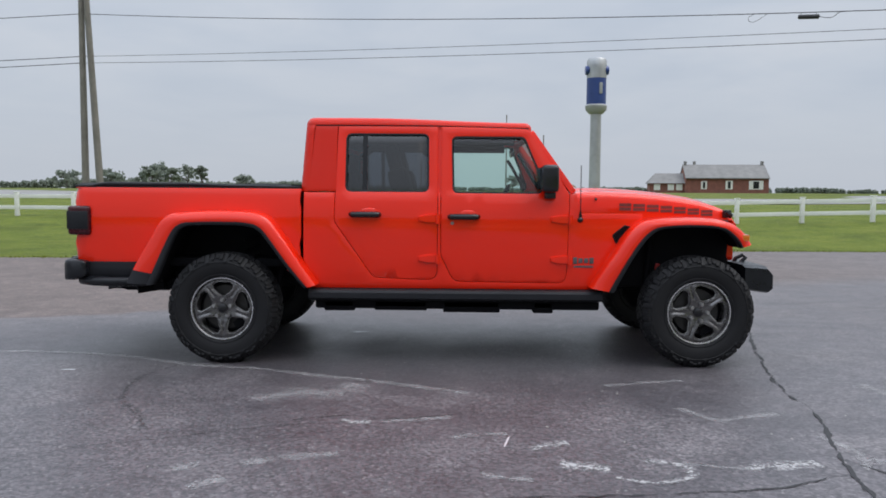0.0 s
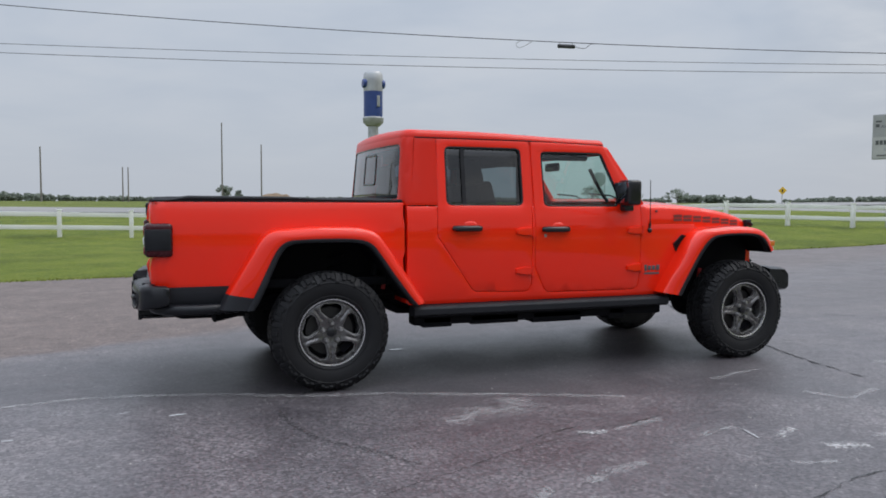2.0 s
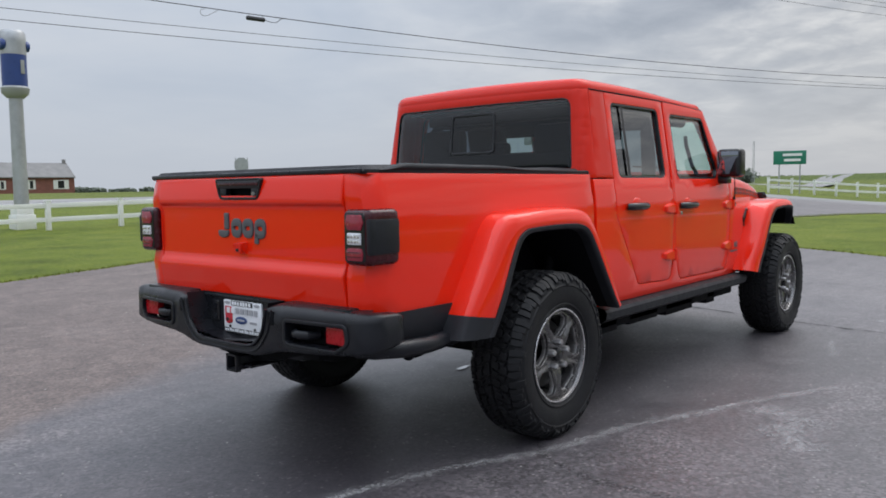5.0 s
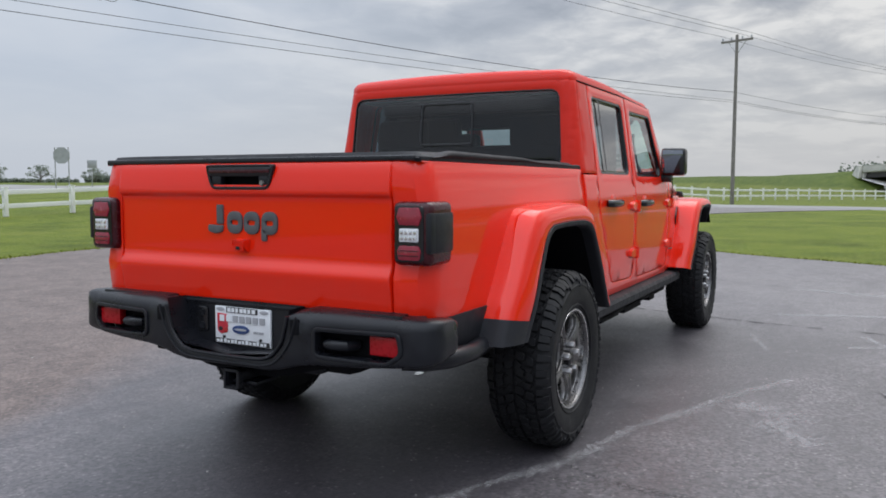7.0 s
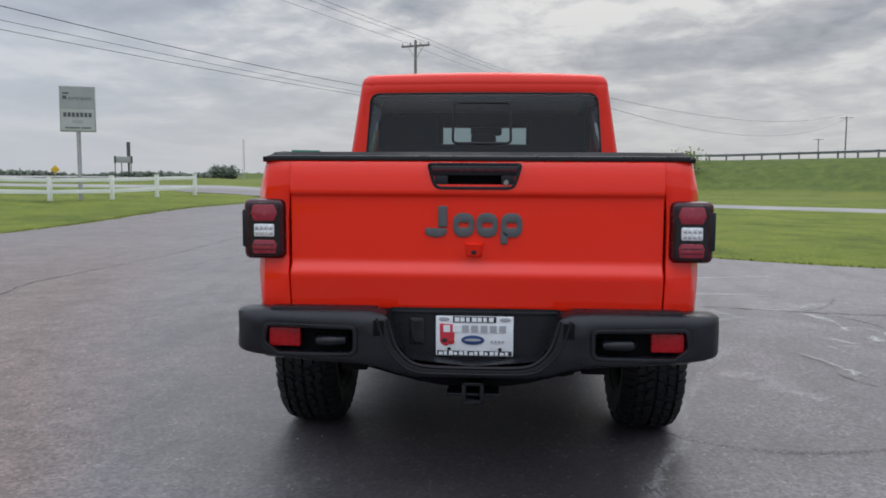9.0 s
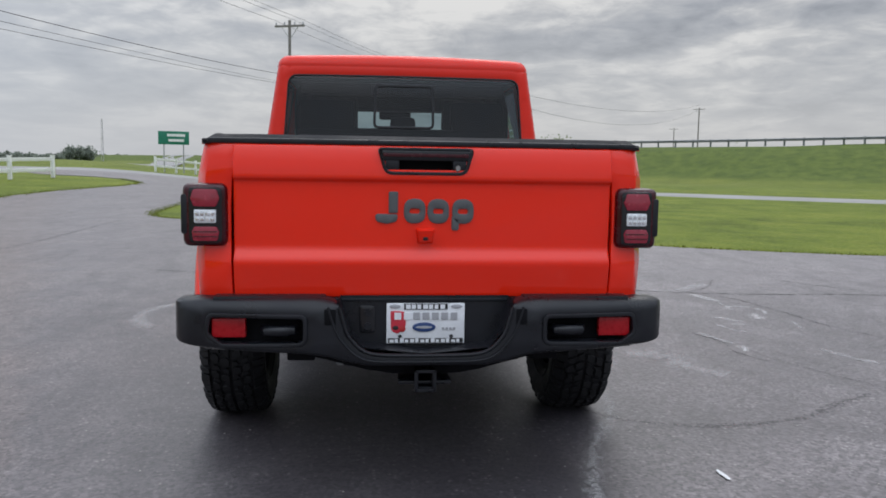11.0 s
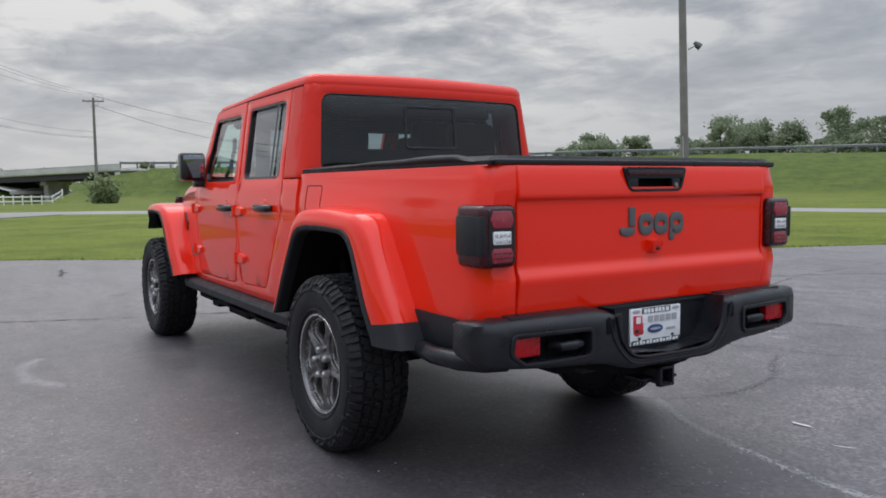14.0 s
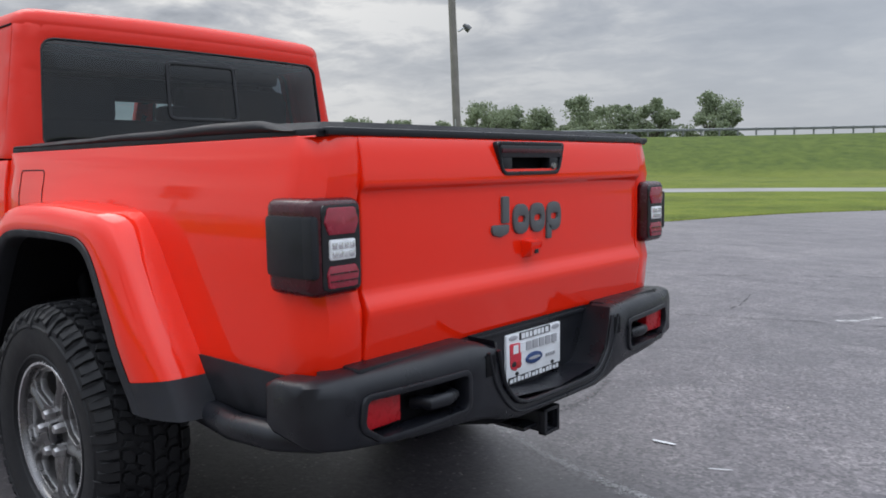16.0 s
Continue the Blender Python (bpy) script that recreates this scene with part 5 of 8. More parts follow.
splice = empty("splice_case")
tube_into(bm, [on_cable(SPLICE - 0.28, 0.13), on_cable(SPLICE - 0.26, 0.13), on_cable(SPLICE + 0.26, 0.13), on_cable(SPLICE + 0.28, 0.13)], [0.05, 0.07, 0.07, 0.05], 10)
part("case", bm, WIRE, splice)
tube("pigtail", curve_points([on_cable(SPLICE + 0.27, 0.13), on_cable(SPLICE + 0.45, 0.17), on_cable(SPLICE + 0.62, 0.16), on_cable(SPLICE + 0.78, 0.03), on_cable(SPLICE + 0.95, 0.0)]), 0.010, WIRE, splice, 5)
for k in (-0.2, 0.2):
    tube("hanger", [on_cable(SPLICE + k, -0.01), on_cable(SPLICE + k, 0.08)], 0.008, WIRE, splice, 5)
tagged(splice, "black splice case hanging on the overhead cable", "splice case")
bm = bmesh.new()
tube_into(bm, curve_points([on_cable(SPLICE - 1.45, 0.0), on_cable(SPLICE - 1.60, 0.10), on_cable(SPLICE - 1.59, 0.21), on_cable(SPLICE - 1.48, 0.25), on_cable(SPLICE - 1.30, 0.16), on_cable(SPLICE - 1.10, 0.01)]), 0.007, 5)
tagged(part("cable_loop", bm, WIRE, None), "thin slack loop hanging from the overhead cable", "cable")

# lamp pole on the lawn
lamp = pole_thing(10.3, -13.4, 10.0, "weathered pole with a floodlight on the lawn", lean=(0.11, 0.30), radius=0.108, name="lamp_pole")
bm = bmesh.new()
tube_into(bm, [(0.0, 0, 4.75), (-0.12, -0.25, 4.92)], 0.03, 6)
part("bracket", bm, GALV, lamp)
bm = bmesh.new()
tube_into(bm, [(-0.06, -0.13, 4.92), (-0.10, -0.19, 4.86), (-0.16, -0.25, 4.79)], [0.04, 0.08, 0.09], 12)
part("floodlight", bm, BADGE, lamp, "small grey floodlight")
box("meter_box", (-0.09, 0.08, 0.98), (0.07, 0.20, 1.22), GALV, lamp, 0.01)
tube("conduit", [(-0.04, 0.13, 0.0), (-0.04, 0.13, 1.0)], 0.03, GALV, lamp, 8)
tube("conduit", [(-0.02, 0.12, 1.2), (0.0, 0.16, 2.6)], 0.018, GALV, lamp, 8)

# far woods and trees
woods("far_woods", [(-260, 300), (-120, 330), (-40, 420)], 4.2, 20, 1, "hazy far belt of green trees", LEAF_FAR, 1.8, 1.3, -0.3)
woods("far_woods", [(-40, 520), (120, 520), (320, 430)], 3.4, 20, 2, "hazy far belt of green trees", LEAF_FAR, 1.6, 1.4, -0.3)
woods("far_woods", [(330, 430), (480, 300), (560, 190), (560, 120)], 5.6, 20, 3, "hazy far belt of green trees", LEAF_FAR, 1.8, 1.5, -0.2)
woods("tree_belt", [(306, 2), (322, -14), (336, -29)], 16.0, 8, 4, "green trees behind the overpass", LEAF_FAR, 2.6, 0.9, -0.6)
woods("tree_belt", [(196, -72), (168, -84), (140, -94)], 8.0, 6, 8, "leafy green trees behind the embankment", LEAF, 0.5, 0.4, 0.45)
woods("roadside_bushes", [(80.8, -10.1), (81.6, -11.5)], 5.0, 0.8, 6, "green bush at the foot of a utility pole", LEAF, 12.0, 0.26, -0.9)
woods("roadside_bushes", [(80.2, -9.2), (80.8, -11.8)], 1.9, 0.8, 16, "low green scrub at the foot of the embankment", LEAF, 7.0, 0.24, -0.9)
woods("roadside_bushes", [(93.6, -16.6), (93.0, -17.8)], 1.8, 0.7, 9, "green bushes on the embankment crest", LEAF, 6.0, 0.2, -0.9)
woods("roadside_bushes", [(86.6, -19.4), (85.4, -22.6)], 2.5, 1.0, 7, "green bushes on the embankment slope", LEAF, 4.0, 0.24, -0.9)
woods("tree_belt", [(140, -8), (133, -15), (124, -20)], 3.4, 3, 14, "green trees seen under the overpass", LEAF, 2.4, 0.3, -0.6)
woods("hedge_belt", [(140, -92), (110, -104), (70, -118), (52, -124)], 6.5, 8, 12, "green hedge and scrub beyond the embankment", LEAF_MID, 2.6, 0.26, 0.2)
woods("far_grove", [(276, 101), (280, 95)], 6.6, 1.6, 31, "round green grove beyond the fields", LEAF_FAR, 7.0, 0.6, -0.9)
rnd_t = random.Random(77)
for i in range(5, 29):
    # a loose row of leafy trees beyond the highway
    t_u = i / 37
    x, y = 132 - 112 * t_u + rnd_t.uniform(-4, 4), -96 - 36 * t_u + rnd_t.uniform(-7, 7)
    tall = rnd_t.uniform(8.5, 12.0) if noise.noise((i * 0.45, 3, 0)) > -0.15 else rnd_t.uniform(5.5, 7.5)
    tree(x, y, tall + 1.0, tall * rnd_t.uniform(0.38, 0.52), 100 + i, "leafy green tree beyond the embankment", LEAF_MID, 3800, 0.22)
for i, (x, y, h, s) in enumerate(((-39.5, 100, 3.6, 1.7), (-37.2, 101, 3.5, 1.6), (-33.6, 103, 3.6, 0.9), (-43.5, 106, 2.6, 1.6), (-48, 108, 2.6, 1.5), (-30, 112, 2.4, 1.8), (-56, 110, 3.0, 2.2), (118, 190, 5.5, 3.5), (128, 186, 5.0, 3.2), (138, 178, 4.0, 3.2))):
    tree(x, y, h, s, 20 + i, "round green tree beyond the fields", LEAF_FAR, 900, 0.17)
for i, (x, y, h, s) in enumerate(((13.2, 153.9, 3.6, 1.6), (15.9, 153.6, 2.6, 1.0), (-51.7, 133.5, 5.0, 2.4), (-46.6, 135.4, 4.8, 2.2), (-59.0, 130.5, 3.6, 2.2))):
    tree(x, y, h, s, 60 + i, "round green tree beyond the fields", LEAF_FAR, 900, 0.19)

# heap of bare earth in the fields
rnd_m = random.Random(8)
bm = bmesh.new()
rows = []
for i in range(15):
    u = i / 14 * 2 - 1
    row = []
    for j in range(9):
        v = j / 8 * 2 - 1
        h = 2.0 * max(0.0, 1 - abs(u) ** 2.6) * max(0.0, 1 - v * v) * (0.86 + 0.28 * noise.noise((u * 2.3, v * 2, 4)))
        row.append((21.3 + 4.0 * u, 142.8 + 2.6 * v, land(21.3, 142.8) - 0.05 + h))
    rows.append(row)
loft_into(bm, rows)
tagged(part("earth_heap", bm, EARTH, None), "low heap of bare brown earth in the fields", "earth heap")
# ---------------------------------------------------------------- the pickup truck
# x runs forward from the rear axle, y to its left side, z up
WHEELBASE, AXLE_Z, TYRE_R = 3.487, 0.405, 0.410
truck = tagged(empty("pickup_truck", (-0.010, 0.010, 0)), "orange-red crew-cab off-road pickup truck with black trim, parked on asphalt", "pickup truck")

_z = np.arange(0.40, 1.95, 0.005)
_y = np.interp(_z, [0.40, 0.55, 0.62, 0.75, 0.95, 1.08, 1.16, 1.21, 1.27, 1.75, 1.95], [0.745, 0.782, 0.796, 0.806, 0.811, 0.8105, 0.8055, 0.797, 0.785, 0.712, 0.682])
for _ in range(3):
    _y = np.convolve(np.pad(_y, 3, mode="edge"), np.ones(7) / 7, mode="valid")


def side_y(x, z):
    """Half the width of the body's side."""
    w = float(np.interp(z, _z, _y))
    if x > 2.5:
        w *= 1 - 0.16 * ((x - 2.5) / 1.35) ** 1.3
    return w


def side_place(s):
    """Panels in the plane of the body's side: u forward, v up; s is -1 for the right side."""
    return lambda u, v, d: (u, s * (side_y(u, v) - d), v)


# outlines of the side, forward and up
REAR_DOOR = rounded([(0.829, 1.761, 0.02), (0.808, 1.05, 0.06), (1.10, 0.632, 0.07), (1.572, 0.615, 0.07), (1.578, 1.761, 0.01)])
FRONT_DOOR = rounded([(1.598, 1.761, 0.01), (1.603, 0.80, 0.10), (1.70, 0.606, 0.08), (2.535, 0.600, 0.07), (2.552, 1.262, 0.01), (2.50, 1.345, 0.02), (2.250, 1.742, 0.02)])
REAR_WINDOW = rounded([(0.888, 1.704, 0.050), (0.886, 1.268, 0.050), (1.511, 1.268, 0.050), (1.509, 1.704, 0.050)])
FRONT_WINDOW = rounded([(1.676, 1.685, 0.045), (1.686, 1.262, 0.045), (2.335, 1.262, 0.04), (2.378, 1.318, 0.05), (2.220, 1.685, 0.05)])
ARCH_R = [((-0.715, 0.583), (-0.520, 0.575)), ((-0.665, 0.682), (-0.478, 0.652)), ((-0.60, 0.790), (-0.440, 0.735)), ((-0.53, 0.905), (-0.395, 0.84)), ((-0.455, 1.025), (-0.330, 0.965)), ((-0.385, 1.085), (-0.265, 1.010)),
          ((-0.28, 1.100), (-0.17, 1.020)), ((0.0, 1.103), (0.0, 1.022)), ((0.20, 1.096), (0.17, 1.016)), ((0.315, 1.062), (0.265, 0.985)), ((0.395, 0.965), (0.335, 0.905)), ((0.50, 0.815), (0.435, 0.765)), ((0.595, 0.675), (0.53, 0.645)), ((0.665, 0.575), (0.605, 0.560))]
ARCH_F = [((2.725, 0.570), (2.865, 0.545)), ((2.80, 0.69), (2.925, 0.665)), ((2.89, 0.825), (3.00, 0.80)), ((2.975, 0.955), (3.085, 0.925)), ((3.065, 1.040), (3.16, 0.995)), ((3.17, 1.070), (3.24, 1.020)),
          ((3.40, 1.078), (3.42, 1.030)), ((3.60, 1.066), (3.60, 1.022)), ((3.73, 1.032), (3.69, 0.992)), ((3.825, 0.965), (3.765, 0.925)), ((3.875, 0.895), (3.80, 0.875))]


def arch_line(arch, k, n=6):
    return [(p.x, p.y) for p in (Vector((q.x, q.y)) for q in curve_points([(*a[k], 0) for a in arch], n))]


def flare(arch, s, name, front):
    """A fender flare: painted shoulder and black lip, swept along the arch."""
    o, i = arch_line(arch, 0), arch_line(arch, 1)
    o = [tuple(Vector(a) + (Vector(a) - Vector(b)).normalized() * 0.026) for a, b in zip(o, i)]
    sect = [(-0.02, 0.775), (0.0, 0.795), (0.02, 0.830), (0.045, 0.868), (0.075, 0.893), (0.11, 0.906), (0.16, 0.914), (0.34, 0.928), (0.55, 0.936), (0.75, 0.939), (0.80, 0.936)]
    lip = [(0.80, 0.938), (0.82, 0.942), (0.96, 0.941), (1.02, 0.936), (1.04, 0.925), (1.03, 0.88)]
    n = len(o)

    def rows(sec):
        out = []
        for k, (a, b) in enumerate(zip(o, i)):
            t = k / (n - 1)
            pinch = 0.012 * smooth(1 - min(t, 1 - t) / 0.18)
            row = []
            for c, y in sec:
                p = Vector(a).lerp(Vector(b), c)
                yy = y
                if y < 0.80:
                    yy = min(y, side_y(p.x, min(p.y, 1.2)) - 0.02) if not front else 0.60 + 0.12 * (1 - smooth((p.x - 2.75) / 0.5))
                if front:
                    yy = yy - 0.07 * smooth((p.x - 3.55) / 0.35) * (1 if y > 0.8 else 0)
                row.append((p.x, s * (yy - pinch), p.y))
            out.append(row)
        return out
    body = rows(sect)
    cut = 0 if front else 6
    bm = bmesh.new()
    loft_into(bm, body[cut:])
    f = part(name, bm, RED, truck, sharp=50)
    if cut:
        # the foot behind the wheel is black plastic
        bm = bmesh.new()
        vs = loft_into(bm, [[(x, y + s * 0.003, z) for x, y, z in row] for row in body[:cut + 1]])
        bm.faces.new(vs[0])
        part("flare_foot", bm, TRIM, f, "black plastic foot of the flare", sharp=50)
    bm = bmesh.new()
    loft_into(bm, rows(lip))
    part("lip", bm, TRIM, f, "textured black plastic edge", sharp=50)
    bm = bmesh.new()
    loft_into(bm, [[(p[0], s * y, p[1]) for y in (0.90, 0.75, 0.40)] for p in i])
    part("liner", bm, UNDER, f, "black wheel well liner")
    return f


def build_side(s):
    place = side_place(s)
    tag = "left" if s > 0 else "right"
    # cab side with door openings
    rd = [(0.8205, 1.30)] + [p for p in inset(resample(REAR_DOOR, 0.03), -0.0035) if p[1] < 1.255] + [(1.5815, 1.30)]
    fd = [(1.5945, 1.30)] + [p for p in inset(resample(FRONT_DOOR, 0.03), -0.0035) if p[1] < 1.255] + [(2.5555, 1.30)]
    outline = [(0.580, 1.262), (0.575, 0.60), (0.583, 0.56), (0.60, 0.548), (2.80, 0.548), (3.00, 0.86), (3.10, 1.00), (3.10, 1.118), (2.62, 1.118), (2.612, 1.262)]
    # walk along the belt from front to rear round the two openings
    edge = outline + [(2.5555, 1.262)] + fd[1:-1][::-1] + [(1.5945, 1.262), (1.5815, 1.262)] + rd[1:-1][::-1] + [(0.8205, 1.262)]
    sheet("cab_side", edge, [], place, RED, truck, 0.07, 0.03, 0.003)
    box("seam_backing", (0.62, s * 0.70 - 0.01, 0.56), (2.55, s * 0.70 + 0.01, 1.262), UNDER, truck, 0.0)
    sheet("b_pillar", rounded([(1.555, 1.758, 0.0), (1.555, 1.235, 0.0), (1.625, 1.235, 0.0), (1.625, 1.758, 0.0)]), [], lambda u, v, d: (u, s * (side_y(u, v) - 0.012 - d), v), RED, truck, 0.06, 0.02, 0.002)
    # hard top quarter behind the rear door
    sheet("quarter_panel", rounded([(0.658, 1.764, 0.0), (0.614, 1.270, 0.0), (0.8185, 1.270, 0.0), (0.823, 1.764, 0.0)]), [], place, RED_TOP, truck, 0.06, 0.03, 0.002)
    for outline_d, window, name, glass, frame_x in ((REAR_DOOR, REAR_WINDOW, "rear_door", DARK_GLASS, 1.03), (FRONT_DOOR, FRONT_WINDOW, "front_door", CLEAR_GLASS, None)):
        door = sheet(name, outline_d, [window], place, RED, truck, 0.06, 0.045, 0.004)
        seal = inset(window, 0.013)
        sheet("window_seal", inset(window, -0.004), [seal], lambda u, v, d: (u, s * (side_y(u, v) - 0.003 - d), v), GLOSS_BLACK, door, 0.05, 0.02, 0.002)
        pane = sheet("pane", inset(window, 0.004), [], lambda u, v, d: (u, s * (side_y(u, v) - 0.017 - d), v), glass, door, 0.08, 0.004, 0.001)
        pane.visible_shadow = False
        if frame_x:
            bm = bmesh.new()
            loft_into(bm, [[(x, s * (side_y(1, z) - 0.006), z) for x in (frame_x - 0.016, frame_x + 0.016)] for z in (1.272, 1.4, 1.55, 1.702)])
            part("divider_bar", bm, GLOSS_BLACK, door)
        # handle: dark grip over a scooped cup
        hx, hz = (1.037, 1.100) if name == "rear_door" else (1.770, 1.088)
        y0 = side_y(hx, hz)
        bm = bmesh.new()
        bmesh.ops.create_uvsphere(bm, u_segments=20, v_segments=10, radius=1, matrix=Matrix.Translation((hx + 0.03, s * (y0 - 0.006), hz + 0.018)) @ Matrix.Diagonal((0.062, 0.012, 0.034, 1)))
        part("handle_cup", bm, RED, door)
        bm = bmesh.new()
        tube_into(bm, [(hx - 0.105, s * (y0 + 0.005), hz), (hx - 0.09, s * (y0 + 0.026), hz), (hx - 0.03, s * (y0 + 0.036), hz), (hx + 0.06, s * (y0 + 0.036), hz), (hx + 0.095, s * (y0 + 0.026), hz), (hx + 0.108, s * (y0 + 0.004), hz)], [0.019, 0.0225, 0.0225, 0.0225, 0.0225, 0.017], 12)
        part("handle", bm, GLOSS_BLACK, door, "black grab handle")
        if name == "front_door":
            lathe("lock_cylinder", [(0, 0.004), (0.011, 0.004), (0.013, 0.0)], STEEL, door, 16, m=Matrix.Translation((hx - 0.085, s * (y0 + 0.002), hz - 0.048)) @ Matrix.Rotation(0 if s > 0 else math.pi, 4, "X"))
        # exposed hinges
        for k, z in enumerate((1.072, 0.774)):
            x = 1.555 if name == "rear_door" else 2.535
            y0 = side_y(x, z)
            bm = bmesh.new()
            pts = [(-0.125, -0.018), (-0.125, 0.018), (-0.055, 0.034), (0.03, 0.034), (0.03, -0.034), (-0.055, -0.034)]
            base = [bm.verts.new((x + u, s * (y0 - 0.004), z + v)) for u, v in pts]
            topv = [bm.verts.new((x + u * 0.92 - 0.002, s * (y0 + 0.020), z + v * 0.8)) for u, v in pts]
            bm.faces.new(topv)
            for a in range(6):
                bm.faces.new((base[a], base[(a + 1) % 6], topv[(a + 1) % 6], topv[a]))
            bmesh.ops.bevel(bm, geom=[e for e in bm.edges], offset=0.004, segments=2, affect="EDGES")
            tube_into(bm, [(x + 0.022, s * (y0 + 0.016), z - 0.036), (x + 0.022, s * (y0 + 0.016), z + 0.036)], 0.016, 10)
            part("hinge", bm, RED, door)
    # sill rail
    bm = bmesh.new()
    prof = [(0.800, 0.545), (0.838, 0.538), (0.850, 0.520), (0.846, 0.480), (0.820, 0.462), (0.74, 0.462), (0.74, 0.545)]
    loft_into(bm, [[(x, s * y, z) for y, z in prof] for x in (0.62, 0.66, 1.4, 2.2, 2.74, 2.80)], True)
    part("rock_rail", bm, TRIM, truck, "black steel sill rail")
    bm = bmesh.new()
    for k in range(6):
        x = 0.80 + 0.36 * k
        box_into(bm, (x, s * 0.55, 0.455), (x + 0.06, s * 0.80, 0.50), 0.006)
    box_into(bm, (0.65, min(s * 0.60, s * 0.74), 0.385), (2.8, max(s * 0.60, s * 0.74), 0.54), 0.02)
    for x0, x1, z0 in ((0.72, 0.95, 0.368), (1.1, 1.5, 0.374), (1.62, 2.05, 0.362), (2.3, 2.45, 0.36)):
        box_into(bm, (x0, min(s * 0.58, s * 0.74), z0), (x1, max(s * 0.58, s * 0.74), 0.45), 0.012)
    part("rail_bracket", bm, UNDER, truck)
    # mirror
    bm = bmesh.new()
    box_into(bm, (2.332, s * 0.785, 1.272), (2.456, s * 0.957, 1.472), 0.036, seg=4)
    mirror = part("mirror", bm, GLOSS_BLACK, truck, "black door mirror")
    box("mirror_glass", (2.324, min(s * 0.800, s * 0.942), 1.292), (2.331, max(s * 0.800, s * 0.942), 1.452), MIRROR, mirror, 0.002, "mirror glass", m=Matrix.Translation((2.325, s * 0.871, 1.372)) @ Matrix.Rotation(-s * radians(14), 4, "Z") @ Matrix.Rotation(radians(-6), 4, "Y") @ Matrix.Translation((-2.327, -s * 0.871, -1.372)))
    bm = bmesh.new()
    box_into(bm, (2.362, min(s * 0.770, s * 0.86), 1.225), (2.445, max(s * 0.770, s * 0.86), 1.282), 0.015)
    part("mirror_arm", bm, GLOSS_BLACK, mirror)
    # bed side: wraps round the rear corner; cut out for the wheel
    R, XR = 0.075, -1.150

    def bed_place(u, v, d):
        w = side_y(0, v) - 0.004 - d
        xr = XR + d + gate_x(v) * 0.6
        xc = xr + R - d
        if u >= 0:
            return (xc + u, s * w, v)
        a = -u / R
        if a <= math.pi / 2:
            return (xc - (R - d) * math.sin(a), s * (w - (R - d) * (1 - math.cos(a))), v)
        return (xr, s * (w - R + d - (-u - R * math.pi / 2)), v)
    u_in = -(R * math.pi / 2 + 0.0525)
    arch = [((a[0] + b[0]) / 2, (a[1] + b[1]) / 2) for a, b in zip(arch_line(ARCH_R, 0, 4), arch_line(ARCH_R, 1, 4))]
    off = -(XR + R)
    bed = [(u_in, 1.290), (u_in, 0.735), (-0.02, 0.735), (0.07, 0.730), (arch[0][0] + off - 0.12, 0.700)] + [(x + off, z) for x, z in arch if z > 0.66] + [(0.556 + off, 0.66), (0.556 + off, 1.288)]
    bedside = sheet("bed_side", bed, [], bed_place, RED, truck, 0.06, 0.03, 0.004, gap=0.025)
    if s > 0:
        lid = rounded([(0.262 + off, 1.226, 0.02), (0.262 + off, 1.06, 0.02), (0.455 + off, 1.06, 0.02), (0.455 + off, 1.226, 0.02)], 4)
        sheet("fuel_door_seam", lid, [inset(lid, 0.004)], lambda u, v, d: bed_place(u, v, d - 0.0012), UNDER, bedside, 0.04, 0.003, 0.0005, gap=0.02)
    # black lower panel and side tube behind the wheel
    bm = bmesh.new()
    loft_into(bm, [[(x, s * y, z) for y, z in ((0.70, 0.735), (side_y(0, 0.735) + 0.002, 0.733), (0.806, 0.70), (0.80, 0.62), (0.77, 0.585), (0.60, 0.585))] for x in (-1.10, -0.95, -0.80, -0.62, -0.50)])
    part("lower_panel", bm, TRIM, truck, "black plastic lower panel")
    tube("corner_tube", [(-0.60, s * 0.74, 0.585), (-0.66, s * 0.80, 0.585), (-0.85, s * 0.83, 0.584), (-1.00, s * 0.82, 0.588), (-1.10, s * 0.77, 0.592), (-1.13, s * 0.70, 0.594)], 0.036, BLACK, truck, 12, "black bed guard tube")
    flare(ARCH_R, s, "rear_flare", False)
    flare(ARCH_F, s, "front_flare", True)
    box("turn_signal", (3.76, min(s * 0.74, s * 0.868), 0.925), (3.862, max(s * 0.74, s * 0.868), 0.975), AMBER, truck, 0.012, "amber side lamp")
    # fender vent
    q = rounded([(2.872, 0.960, 0.018), (2.905, 0.885, 0.018), (3.030, 1.016, 0.02), (2.965, 1.036, 0.02)], 4)
    vent = sheet("fender_vent", q, [inset(q, 0.010)], lambda u, v, d: (u, s * (side_y(u, v) + 0.008 - d), v), BLACK, truck, 0.03, 0.02, 0.003, "black fender vent", gap=0.012)
    sheet("vent_mesh", inset(q, 0.008), [], lambda u, v, d: (u, s * (side_y(u, v) + 0.002 - d), v), UNDER, vent, 0.03, 0.004, 0.001, gap=0.012)
    # side badge: plain dark shapes
    for k, (x, w, h) in enumerate(((2.585, 0.03, 0.05), (2.625, 0.032, 0.036), (2.667, 0.032, 0.036), (2.708, 0.032, 0.046))):
        x = x + 0.015
        y0 = side_y(x, 0.76)
        box("badge", (x - w / 2, min(s * (y0 - 0.002), s * (y0 + 0.005)), 0.768 - h / 2), (x + w / 2, max(s * (y0 - 0.002), s * (y0 + 0.005)), 0.768 + h / 2), BADGE, truck, 0.004, "dark grey emblem block")
    y0 = side_y(2.66, 0.725)
    box("badge", (2.585, min(s * (y0 - 0.002), s * (y0 + 0.004)), 0.716), (2.735, max(s * (y0 - 0.002), s * (y0 + 0.004)), 0.731), BADGE, truck, 0.002, "dark grey emblem bar")
